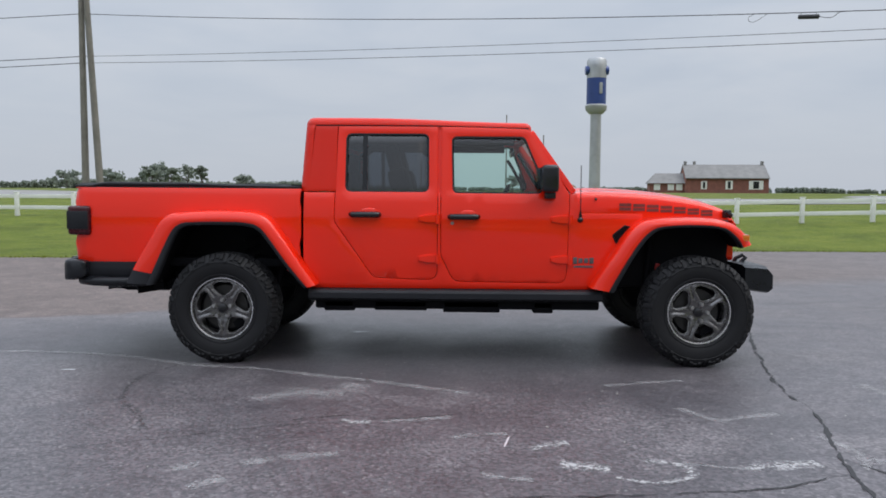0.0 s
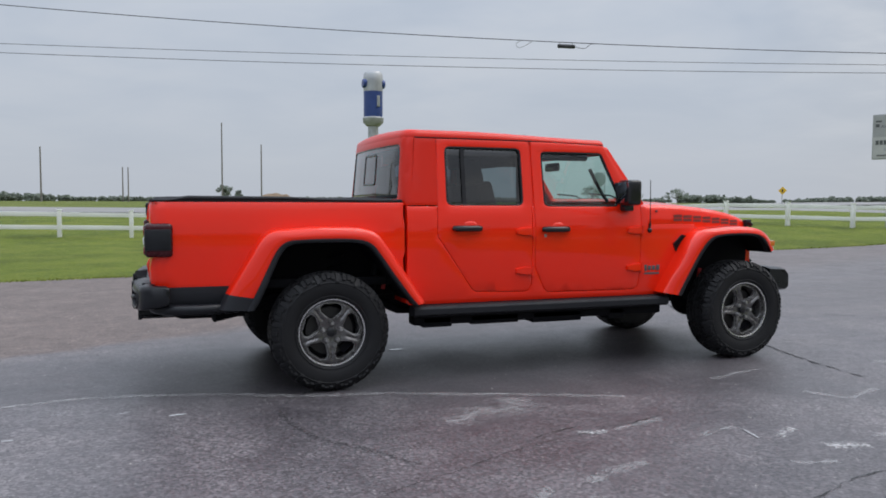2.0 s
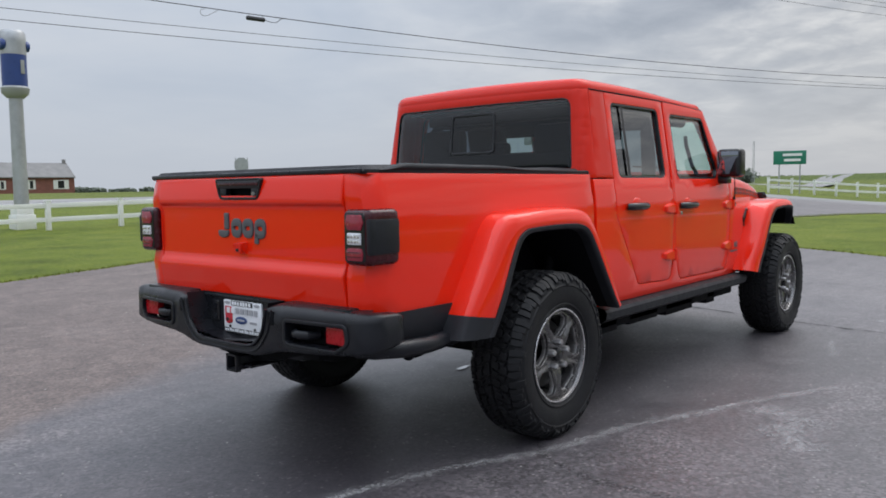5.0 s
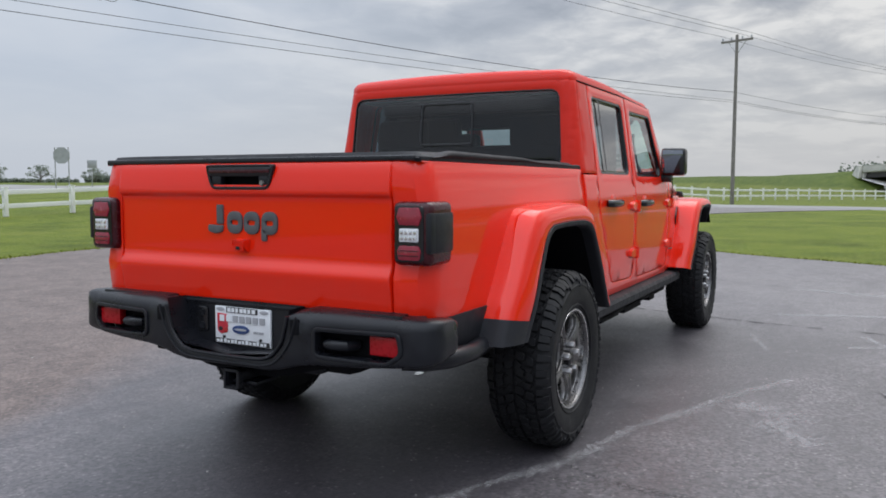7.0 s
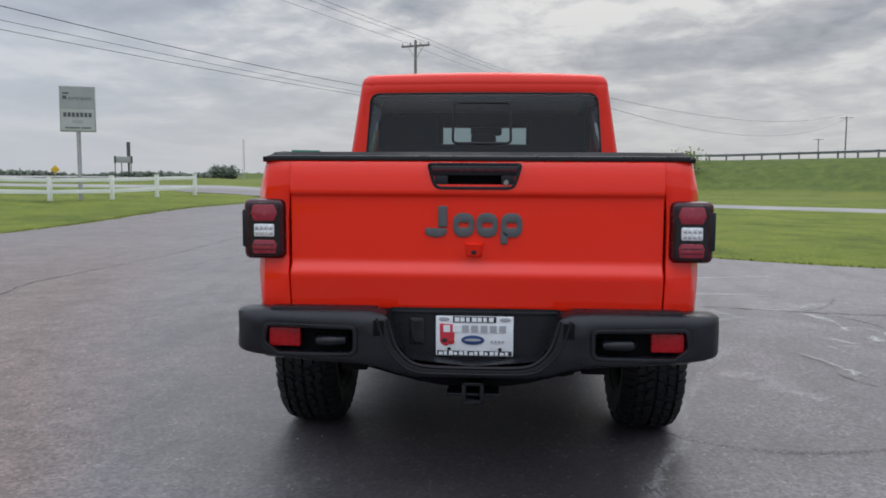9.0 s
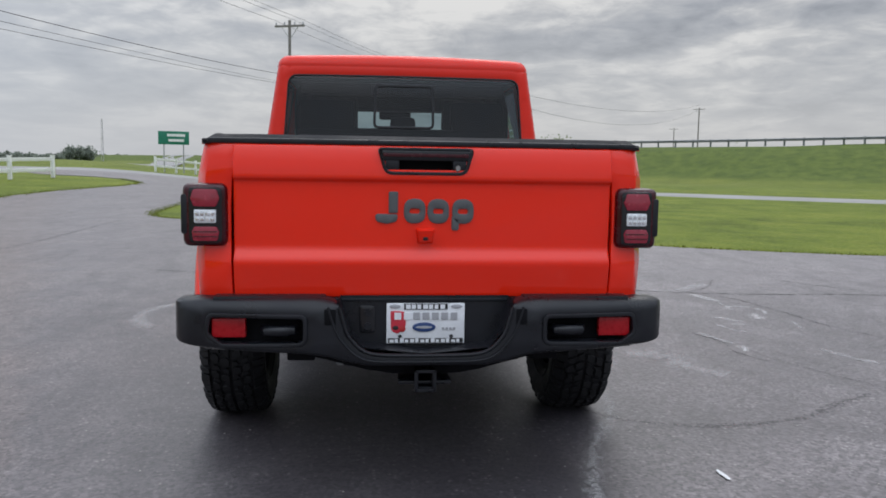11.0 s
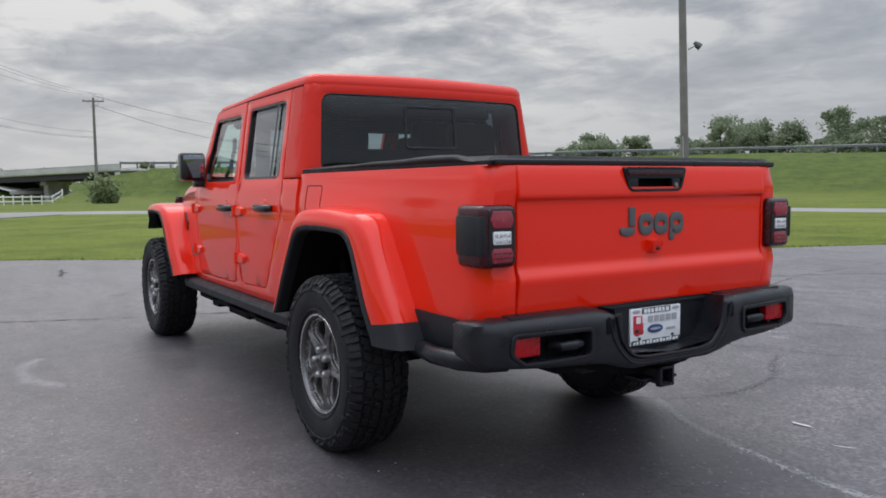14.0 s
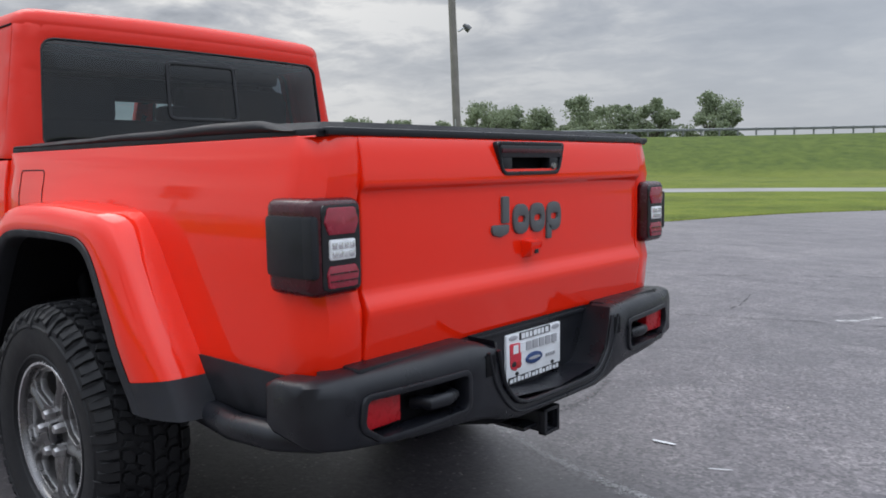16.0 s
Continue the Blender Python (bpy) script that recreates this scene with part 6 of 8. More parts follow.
    # tail lamp in the corner
    build_tail_lamp(s)
    # bed rail cap
    bm = bmesh.new()
    loft_into(bm, [[(x, s * y, z) for y, z in ((0.70, 1.275), (0.70, 1.294), (0.760, 1.295), (side_y(0, 1.29) - 0.008, 1.292), (side_y(0, 1.285) - 0.005, 1.284))] for x in (-1.13, -0.6, 0.0, 0.55)])
    part("bed_rail", bm, RED, truck)


def gate_x(z):
    """How far the tailgate's face stands back from its base plane, by height."""
    return float(np.interp(z, [0.74, 0.80, 0.868, 0.885, 0.925, 1.0, 1.145, 1.158, 1.172, 1.20, 1.262, 1.285, 1.30], [0.004, -0.004, -0.016, -0.016, 0.006, 0.004, 0.004, 0.002, -0.012, -0.012, -0.002, 0.006, 0.016]))


def build_tail_lamp(s):
    def lamp_place(x0, y0, x1, y1):
        return (min(x0, x1), min(s * y0, s * y1)), (max(x0, x1), max(s * y0, s * y1))

    def lens(name, points, depth, material, parent, label=""):
        outline = [(s * y, z, r) for y, z, r in points]
        if area([q[:2] for q in outline]) < 0:
            outline = outline[::-1]
        return sheet(name, rounded(outline, 3), [], lambda u, v, d: (-1.182 - depth + d, u, v), material, parent, 0.03, 0.012 + depth, 0.003, label, gap=0.01)
    (xa, ya), (xb, yb) = lamp_place(-1.182, 0.688, -1.012, 0.838)
    bm = bmesh.new()
    box_into(bm, (xa, ya, 0.932), (xb, yb, 1.150), 0.030, seg=4)
    lamp_o = part("tail_lamp", bm, LENS_DARK, truck, "dark red tail lamp with a clear middle lens")
    lens("lamp_mask", [(0.702, 0.946, 0.016), (0.814, 0.946, 0.016), (0.814, 1.137, 0.016), (0.702, 1.137, 0.016)], 0.003, GLOSS_BLACK, lamp_o, "black lamp mask")
    lens("lens", [(0.722, 1.070, 0.006), (0.796, 1.070, 0.006), (0.808, 1.098, 0.006), (0.798, 1.130, 0.008), (0.720, 1.130, 0.008), (0.710, 1.098, 0.006)], 0.008, LENS_RED, lamp_o, "red lens")
    lens("lens", [(0.722, 1.002, 0.006), (0.796, 1.002, 0.006), (0.804, 0.984, 0.006), (0.800, 0.952, 0.008), (0.718, 0.952, 0.008), (0.712, 0.984, 0.006)], 0.008, LENS_RED, lamp_o, "ribbed red lens")
    lens("lens", [(0.722, 1.014, 0.006), (0.796, 1.014, 0.006), (0.796, 1.060, 0.006), (0.722, 1.060, 0.006)], 0.009, LENS_WHITE, lamp_o, "clear reversing lens")
    for j in range(2):
        for k in range(4):
            (a, b), (c, d) = lamp_place(-1.1935, 0.727 + 0.017 * k, -1.188, 0.740 + 0.017 * k)
            box("diode", (a, b, 1.020 + 0.019 * j), (c, d, 1.035 + 0.019 * j), LIP, lamp_o, 0.002)
    for zz in (0.968, 0.985):
        (a, b), (c, d) = lamp_place(-1.1925, 0.718, -1.188, 0.798)
        box("lens_rib", (a, b, zz - 0.0015), (c, d, zz + 0.0015), LENS_DARK, lamp_o, 0.001)
    # smoked side cover
    (a, b), (c, d) = lamp_place(-1.160, 0.80, -1.020, 0.845)
    box("side_cover", (a, b, 0.974), (c, d, 1.114), LENS_SMOKE, lamp_o, 0.014, "smoked black side lens")
    (a, b), (c, d) = lamp_place(-1.183, 0.816, -1.12, 0.843)
    box("side_cover", (a, b, 0.974), (c, d, 1.114), LENS_SMOKE, lamp_o, 0.012, "smoked black corner lens")


def build_tailgate():
    def place(u, v, d):
        return (-1.155 + gate_x(v) + d, u, v)
    zs = [0.752, 0.754, 0.757, 0.77, 0.80, 0.84, 0.860, 0.868, 0.874, 0.880, 0.888, 0.900, 0.912, 0.922, 0.932, 0.95, 1.0, 1.06, 1.12, 1.140, 1.147, 1.153, 1.158, 1.163, 1.168, 1.174, 1.18, 1.192, 1.205, 1.23, 1.262, 1.275, 1.282, 1.288, 1.291]
    us = [-0.669, -0.667, -0.664, -0.655] + [0.0525 * k for k in range(-12, 13)] + [0.655, 0.664, 0.667, 0.669]
    us = sorted(us + [-0.136, 0.140])
    mid = 0.002
    scoop = rounded([(mid - 0.168, 1.279, 0.012), (mid - 0.142, 1.190, 0.035), (mid + 0.142, 1.190, 0.035), (mid + 0.168, 1.279, 0.012)])
    bm = bmesh.new()

    def rim(e):
        return 0.004 * (1 - math.sqrt(max(0.0, 1 - (1 - min(1.0, e / 0.005)) ** 2)))
    grid = [[bm.verts.new(place(u, z, rim(0.669 - abs(u)) + rim(min(z - 0.752, 1.291 - z)))) for u in us] for z in zs]
    for a in range(len(zs) - 1):
        for b in range(len(us) - 1):
            if not (-0.136 < (us[b] + us[b + 1]) / 2 < 0.140 and 1.205 < (zs[a] + zs[a + 1]) / 2 < 1.275):
                bm.faces.new((grid[a][b], grid[a][b + 1], grid[a + 1][b + 1], grid[a + 1][b]))
    ring = [grid[0][k] for k in range(len(us))] + [grid[a][-1] for a in range(1, len(zs))] + [grid[-1][k] for k in range(len(us) - 2, -1, -1)] + [grid[a][0] for a in range(len(zs) - 2, 0, -1)]
    inner = [bm.verts.new((-1.125, v.co.y, v.co.z)) for v in ring]
    for k in range(len(ring)):
        bm.faces.new((ring[k], ring[(k + 1) % len(ring)], inner[(k + 1) % len(ring)], inner[k]))
    gate = part("tailgate", bm, RED, truck, sharp=70)
    box("gate_top", (-1.135, -0.665, 1.262), (-1.06, 0.665, 1.288), RED, gate, 0.006)
    # handle scoop
    sheet("handle_bezel", inset(scoop, -0.003), [inset(scoop, 0.008)], lambda u, v, d: (-1.172 + d, u, v), BLACK, gate, 0.05, 0.02, 0.003)
    sheet("handle_cup", inset(scoop, 0.002), [], lambda u, v, d: (-1.122 + d, u, v), UNDER, gate, 0.05, 0.004, 0.001)
    grip = rounded([(mid - 0.158, 1.272, 0.008), (mid - 0.153, 1.236, 0.008), (mid + 0.153, 1.236, 0.008), (mid + 0.158, 1.272, 0.008)])
    sheet("handle", grip, [], lambda u, v, d: (-1.173 + 0.25 * max(0.0, 1.25 - v) + d, u, v), GLOSS_BLACK, gate, 0.03, 0.03, 0.004, "black pull handle")
    for side in (-1, 1):
        box("handle_cheek", (-1.168, mid + side * 0.118 - 0.024, 1.204), (-1.135, mid + side * 0.118 + 0.024, 1.240), BLACK, gate, 0.006)
    # dark red strip paints the gate's reflection onto the black handle
    box("handle_trim", (-1.1755, mid - 0.150, 1.250), (-1.171, mid + 0.150, 1.262), LENS_DARK, gate, 0.002, "dark red strip standing in for the tailgate's reflection")
    lathe("lock_cylinder", [(0, 0.006), (0.009, 0.006), (0.011, 0)], STEEL, gate, 14, m=Matrix.Translation((-1.168, mid - 0.112, 1.212)) @ Matrix.Rotation(math.pi / 2, 4, "Z"))
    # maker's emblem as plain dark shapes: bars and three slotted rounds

    def emblem(outline_e, holes_e):
        sheet("emblem_block", outline_e, holes_e, lambda u, v, d: (-1.159 + d, u - 0.010, v), BADGE, gate, 0.03, 0.014, 0.003, "raised dark grey emblem shape", gap=0.01)
    emblem(rounded([(0.142, 1.128, 0.006), (0.142, 1.052, 0.006), (0.109, 1.052, 0.006), (0.109, 1.128, 0.006)], 3), [])
    emblem(rounded([(0.190, 1.050, 0.012), (0.188, 1.022, 0.028), (0.150, 1.014, 0.020), (0.112, 1.022, 0.028), (0.109, 1.048, 0.008), (0.142, 1.048, 0.006)], 4), [])
    for y, w, h in ((0.050, 0.077, 0.088), (-0.034, 0.077, 0.088), (-0.122, 0.077, 0.088)):
        z = 1.060
        slot = rounded([(y - 0.018, z - 0.009, 0.008), (y + 0.018, z - 0.009, 0.008), (y + 0.018, z + 0.009, 0.008), (y - 0.018, z + 0.009, 0.008)], 3)
        emblem(rounded([(y - w / 2, z - h / 2, 0.042), (y + w / 2, z - h / 2, 0.042), (y + w / 2, z + h / 2, 0.042), (y - w / 2, z + h / 2, 0.042)], 6), [slot])
    emblem(rounded([(-0.108, 1.030, 0.006), (-0.108, 0.992, 0.008), (-0.082, 0.992, 0.008), (-0.082, 1.046, 0.006)], 3), [])
    # rear camera housing
    bm = bmesh.new()
    loft_into(bm, [[(-1.150, mid + y * 0.034, z) for y, z in ((-1, 0.998), (1, 0.998), (0.8, 0.944), (-0.8, 0.944))], [(-1.186, mid + y * 0.029, z) for y, z in ((-1, 0.992), (1, 0.992), (0.9, 0.976), (-0.9, 0.976))], [(-1.178, mid + y * 0.027, z) for y, z in ((-1, 0.974), (1, 0.974), (0.9, 0.950), (-0.9, 0.950))]], True)
    bm.verts.ensure_lookup_table()
    bm.faces.new(bm.verts[8:12])
    bmesh.ops.bevel(bm, geom=list(bm.edges), offset=0.0025, segments=2, affect="EDGES")
    part("camera_housing", bm, RED, gate)
    box("camera_lens", (-1.186, mid - 0.009, 0.958), (-1.174, mid + 0.009, 0.971), GLOSS_BLACK, gate, 0.003)


def build_bed():
    bm = bmesh.new()
    box_into(bm, (-1.10, -0.74, 0.70), (0.46, 0.74, 0.76), 0.01)
    box_into(bm, (0.44, -0.76, 0.70), (0.47, 0.76, 1.27), 0.01)
    part("bed_floor", bm, UNDER, truck)
    box("tail_sill", (-1.150, -0.72, 0.690), (-1.02, 0.72, 0.750), RED, truck, 0.01)
    # soft roll-up cover
    cover = empty("bed_cover")
    cover.parent = truck
    bm = bmesh.new()
    rows = []
    for x in np.linspace(-1.140, 0.475, 54):
        row = []
        for y in np.linspace(-0.772, 0.772, 45):
            e = min(1.0, (0.772 - abs(y)) / 0.050)
            fr = min(1.0, (x + 1.140) / 0.035)
            bow = 0.003 * math.cos((x + 0.3) * 12.0) * smooth((x + 1.0) / 0.2)
            edge = smooth((abs(y) - 0.60) / 0.10) * 0.006 * noise.noise((x * 3.1, y * 2.0, 2.0))
            row.append((x, y, 1.297 + 0.025 * math.sqrt(max(0, 1 - (1 - e) ** 2)) * math.sqrt(max(0, 1 - (1 - fr) ** 2)) + (bow + edge) * e))
        rows.append(row)
    loft_into(bm, rows)
    part("fabric", bm, VINYL, cover, "black stretched vinyl")
    for s in (-1, 1):
        bm = bmesh.new()
        box_into(bm, (-1.135, min(s * 0.70, s * 0.777), 1.285), (0.555, max(s * 0.70, s * 0.777), 1.304), 0.006)
        part("side_rail", bm, VINYL, cover)
        # the loose hem swells towards the rear and ends in a fold
        rows = []
        for x in np.linspace(-1.060, 0.545, 44):
            k = (0.545 - x) / 1.605
            h = (0.004 + 0.011 * smooth(k * 1.2)) * smooth((x + 1.060) / 0.16) + 0.002
            wv = 0.003 * noise.noise((x * 4.0, s, 0.5))
            c = (s * (0.752 + 0.008 * k), 1.299 + h * 0.9 + wv)
            rows.append([(x, c[0] + s * 0.026 * math.cos(a), c[1] + h * math.sin(a)) for a in (2 * math.pi * j / 12 for j in range(12))])
        bm = bmesh.new()
        vs = loft_into(bm, rows, True)
        bm.faces.new(vs[0]), bm.faces.new(vs[-1])
        part("hem", bm, VINYL, cover, sharp=60)
    box("rear_bar", (-1.152, -0.757, 1.288), (-1.110, 0.757, 1.307), BLACK, cover, 0.007)


def build_wings():
    """Dark inner walls that close the wheel wells."""
    bm = bmesh.new()
    box_into(bm, (-0.75, -0.52, 0.60), (0.66, 0.52, 1.10), 0.02)
    part("inner_wing", bm, UNDER, truck)


def build_top():
    # back of the hard top: bowed in plan, turned forward at the corners
    def back(u, v, d):
        w = side_y(1, v)
        e = max(0.0, abs(u) - (w - 0.075))
        turn = min(math.pi / 2, e / 0.075 * math.pi / 2)
        x = 0.497 + (v - 1.27) * 0.085 + 0.040 * (min(abs(u), w - 0.075) / 0.65) ** 2 + (0.075 - d) * (1 - math.cos(turn)) + d
        y = min(abs(u), w - 0.075) + (0.075 - d) * math.sin(turn)
        return (x, math.copysign(y, u), v)
    # roof: it grows out of the back wall
    w0 = side_y(1, 1.764)
    plan = [back(u, 1.764, 0.0)[:2] for u in np.linspace(w0, -w0, 41)]
    plan += rounded([(1.4, -w0, 0.0), (2.275, -0.695, 0.05), (2.275, 0.695, 0.05), (1.4, w0, 0.0)], 6)
    plan = resample(plan, 0.04)
    ring_pts = []
    for d in (0.004, 0.010, 0.018, 0.028, 0.040, 0.055, 0.08):
        ring_pts += inset(plan, d)

    def to_edge(p):
        return min(to_line(p[0], p[1], plan + plan[:1])[0:1])

    def place(u, v, d):
        e = min(1.0, to_edge((u, v)) / 0.052)
        fall = smooth((u - 1.0) / 1.3)
        z = 1.766 - 0.020 * fall + (0.056 - 0.012 * fall) * math.sqrt(max(0.0, 1 - (1 - e) ** 2)) + 0.012 * (1 - (v / 0.7) ** 2) * e
        return (u, v, z - d)
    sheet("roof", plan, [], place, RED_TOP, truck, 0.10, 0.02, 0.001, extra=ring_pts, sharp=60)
    bm = bmesh.new()
    tube_into(bm, [place(1.575, y, -0.0005) for y in np.linspace(-w0 + 0.003, w0 - 0.003, 41)], 0.003, 6)
    part("roof_seam", bm, GLOSS_BLACK, truck)
    box("headliner", (0.68, -0.66, 1.700), (2.20, 0.66, 1.712), SEAT, truck, 0.0)

    # rear wall with the window opening
    win = rounded([(-0.645, 1.714, 0.06), (-0.672, 1.315, 0.03), (0.672, 1.315, 0.03), (0.645, 1.714, 0.06)], 7)
    shell = rounded([(-w0, 1.765, 0.0), (-0.785, 1.268, 0.0), (0.785, 1.268, 0.0), (w0, 1.765, 0.0)])
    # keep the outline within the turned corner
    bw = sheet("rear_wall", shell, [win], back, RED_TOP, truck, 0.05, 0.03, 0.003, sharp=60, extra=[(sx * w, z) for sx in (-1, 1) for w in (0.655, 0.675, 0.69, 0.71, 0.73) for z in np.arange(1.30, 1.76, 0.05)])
    sheet("window_seal", inset(win, -0.003), [inset(win, 0.005)], lambda u, v, d: (back(u, v, d)[0] - 0.001, back(u, v, d)[1], v), GLOSS_BLACK, bw, 0.06, 0.02, 0.002)
    pane = sheet("pane", inset(win, 0.006), [], lambda u, v, d: (back(u, v, d)[0] + 0.004, back(u, v, d)[1], v), REAR_GLASS, bw, 0.1, 0.004, 0.001)
    pane.visible_shadow = False
    slider = rounded([(-0.160, 1.668, 0.03), (-0.166, 1.422, 0.035), (0.178, 1.422, 0.035), (0.172, 1.668, 0.03)])
    sheet("slider_frame", slider, [inset(slider, 0.015)], lambda u, v, d: (back(u, v, d)[0] - 0.001, u, v), GLOSS_BLACK, bw, 0.06, 0.006, 0.001)
    # drip strip over the doors
    for s in (-1, 1):
        tube("drip_rail", [(0.66, s * (w0 + 0.001), 1.7635), (1.5, s * w0, 1.7625), (2.25, s * 0.700, 1.746)], 0.004, UNDER, truck, 6)
    # cowl below the hard top at the cab's back
    box("cab_back", (0.578, -0.76, 0.56), (0.60, 0.76, 1.268), RED, truck, 0.0)


def build_front():
    # windscreen frame and pane
    a0, a1 = Vector((2.285, 1.738)), Vector((2.605, 1.285))

    def ws(u, v, d):
        p = a1.lerp(a0, v)
        return (p.x - d * 0.8, u, p.y - d * 0.6)
    outline = rounded([(-0.765, 0.0, 0.02), (0.765, 0.0, 0.02), (0.700, 1.0, 0.03), (-0.700, 1.0, 0.03)])
    hole = rounded([(-0.690, 0.10, 0.03), (0.690, 0.10, 0.03), (0.635, 0.91, 0.04), (-0.635, 0.91, 0.04)])
    fr = sheet("windscreen_frame", outline, [hole], ws, RED, truck, 0.1, 0.045, 0.006)
    pane = sheet("pane", inset(hole, -0.004), [], lambda u, v, d: ws(u, v, d + 0.012), CLEAR_GLASS, fr, 0.15, 0.004, 0.001)
    pane.visible_shadow = False
    # hood
    xs = [2.615, 2.70, 2.85, 3.05, 3.25, 3.42, 3.56, 3.68, 3.76, 3.82, 3.855]
    zt = [1.272, 1.280, 1.280, 1.272, 1.256, 1.236, 1.213, 1.182, 1.150, 1.105, 1.060]
    wh = [0.720, 0.715, 0.705, 0.690, 0.672, 0.655, 0.640, 0.626, 0.615, 0.603, 0.590]
    bm = bmesh.new()
    rows = []
    for x, z, w in zip(xs, zt, wh):
        lowz = min(1.070, z - 0.02)
        half = [(w, lowz), (w - 0.001, lowz + (z - 0.045 - lowz) * 0.5), (w - 0.006, z - 0.045), (w - 0.018, z - 0.018), (w - 0.045, z - 0.004), (w - 0.12, z + 0.004), (0.36, z + 0.010), (0.30, z + 0.026), (0.15, z + 0.032), (0.0, z + 0.033)]
        rows.append([(x, -y, zz) for y, zz in half] + [(x, y, zz) for y, zz in half[-2::-1]])
    loft_into(bm, rows)
    hood = part("hood", bm, RED, truck, sharp=50)
    # hood decal as plain bars along its flank
    for s in (-1, 1):
        for k in range(7):
            x0 = 2.940 + 0.105 * k
            z = 1.168 - 0.003 * k - 0.0007 * k * k
            h = 0.027 - 0.0008 * k
            w0 = float(np.interp(x0 + 0.04, xs, wh))
            for lo, hi in ((-h, -0.004), (0.003, h)):
                bmx = bmesh.new()
                loft_into(bmx, [[(x, s * (float(np.interp(x, xs, wh)) + 0.0025), z + o) for o in (lo, hi)] for x in (x0, x0 + 0.045, x0 + 0.090)])
                part("hood_decal", bmx, DECAL, hood, "faded black decal bar")
        bmx = bmesh.new()
        tube_into(bmx, [(3.755, s * 0.645, 1.135), (3.80, s * 0.645, 1.10)], 0.02, 8)
        box_into(bmx, (3.74, min(s * 0.60, s * 0.65), 1.09), (3.80, max(s * 0.60, s * 0.65), 1.15), 0.012)
        part("hood_latch", bmx, BLACK, hood, "black rubber hood latch")
    # cowl with wipers and antenna
    box("cowl", (2.56, -0.745, 1.12), (2.62, 0.745, 1.268), RED, truck, 0.01)
    for s in (-1, 1):
        for x, z in ((2.605, 1.235), (2.76, 1.225)):
            bmx = bmesh.new()
            bmesh.ops.create_uvsphere(bmx, u_segments=10, v_segments=6, radius=0.010, matrix=Matrix.Translation((x, s * (0.758 if x < 2.7 else 0.712), z)))
            part("bolt", bmx, GLOSS_BLACK, truck)
    for y in (-0.45, 0.15):
        tube("wiper", [(2.615, y, 1.295), (2.56, y + 0.1, 1.352), (2.545, y + 0.42, 1.372)], 0.008, GLOSS_BLACK, truck, 6)
    bm = bmesh.new()
    tube_into(bm, [(2.632, -0.785, 1.085), (2.632, -0.806, 1.105), (2.632, -0.812, 1.14), (2.632, -0.806, 1.475)], [0.014, 0.012, 0.004, 0.003], 8)
    bmesh.ops.create_uvsphere(bm, u_segments=14, v_segments=8, radius=0.022, matrix=Matrix.Translation((2.632, -0.800, 1.072)))
    part("antenna", bm, GLOSS_BLACK, truck, "black whip antenna")
    # inner wings, grille and radiator shell
    bm = bmesh.new()
    box_into(bm, (2.62, -0.60, 0.55), (3.80, 0.60, 1.12), 0.02)
    part("engine_bay", bm, UNDER, truck)
    slots = [rounded([(-0.31 + 0.103 * k - 0.036, 0.84, 0.02), (-0.31 + 0.103 * k + 0.036, 0.84, 0.02), (-0.31 + 0.103 * k + 0.036, 1.04, 0.02), (-0.31 + 0.103 * k - 0.036, 1.04, 0.02)]) for k in range(7)]
    sheet("grille", rounded([(-0.60, 0.76, 0.04), (0.60, 0.76, 0.04), (0.59, 1.07, 0.05), (-0.59, 1.07, 0.05)]), slots, lambda u, v, d: (3.865 - d - 0.03 * (u / 0.6) ** 2, u, v), RED, truck, 0.08, 0.06, 0.006)
    # front bumper
    bm = bmesh.new()
    rows = []
    for y in np.linspace(-0.83, 0.83, 25):
        k = abs(y) / 0.83
        x1 = 4.085 - 0.03 * k ** 4
        t = 0.015 * smooth((k - 0.93) / 0.07)
        rows.append([(3.85, y, 0.56 + t), (x1 - 0.03, y, 0.535 + t), (x1, y, 0.56 + t), (x1, y, 0.69 - t), (x1 - 0.04, y, 0.735 - t), (3.85, y, 0.745 - t)])
    loft_into(bm, rows, True)
    bm.verts.ensure_lookup_table()
    bm.faces.new(bm.verts[0:6]), bm.faces.new(bm.verts[-6:])
    bmesh.ops.bevel(bm, geom=[e for e in bm.edges if e.calc_face_angle(0) > 0.6], offset=0.028, segments=4, affect="EDGES")
    fb = part("front_bumper", bm, BLACK, truck, "black steel front bumper")
    for s in (-1, 1):
        tube("tow_hook", [(3.95, s * 0.42, 0.72), (4.0, s * 0.42, 0.775), (3.97, s * 0.42, 0.79), (3.92, s * 0.42, 0.765), (3.90, s * 0.42, 0.72)], 0.016, BLACK, fb, 8)
    box("bumper_mount", (3.70, -0.55, 0.60), (3.88, 0.55, 0.72), UNDER, truck, 0.01)


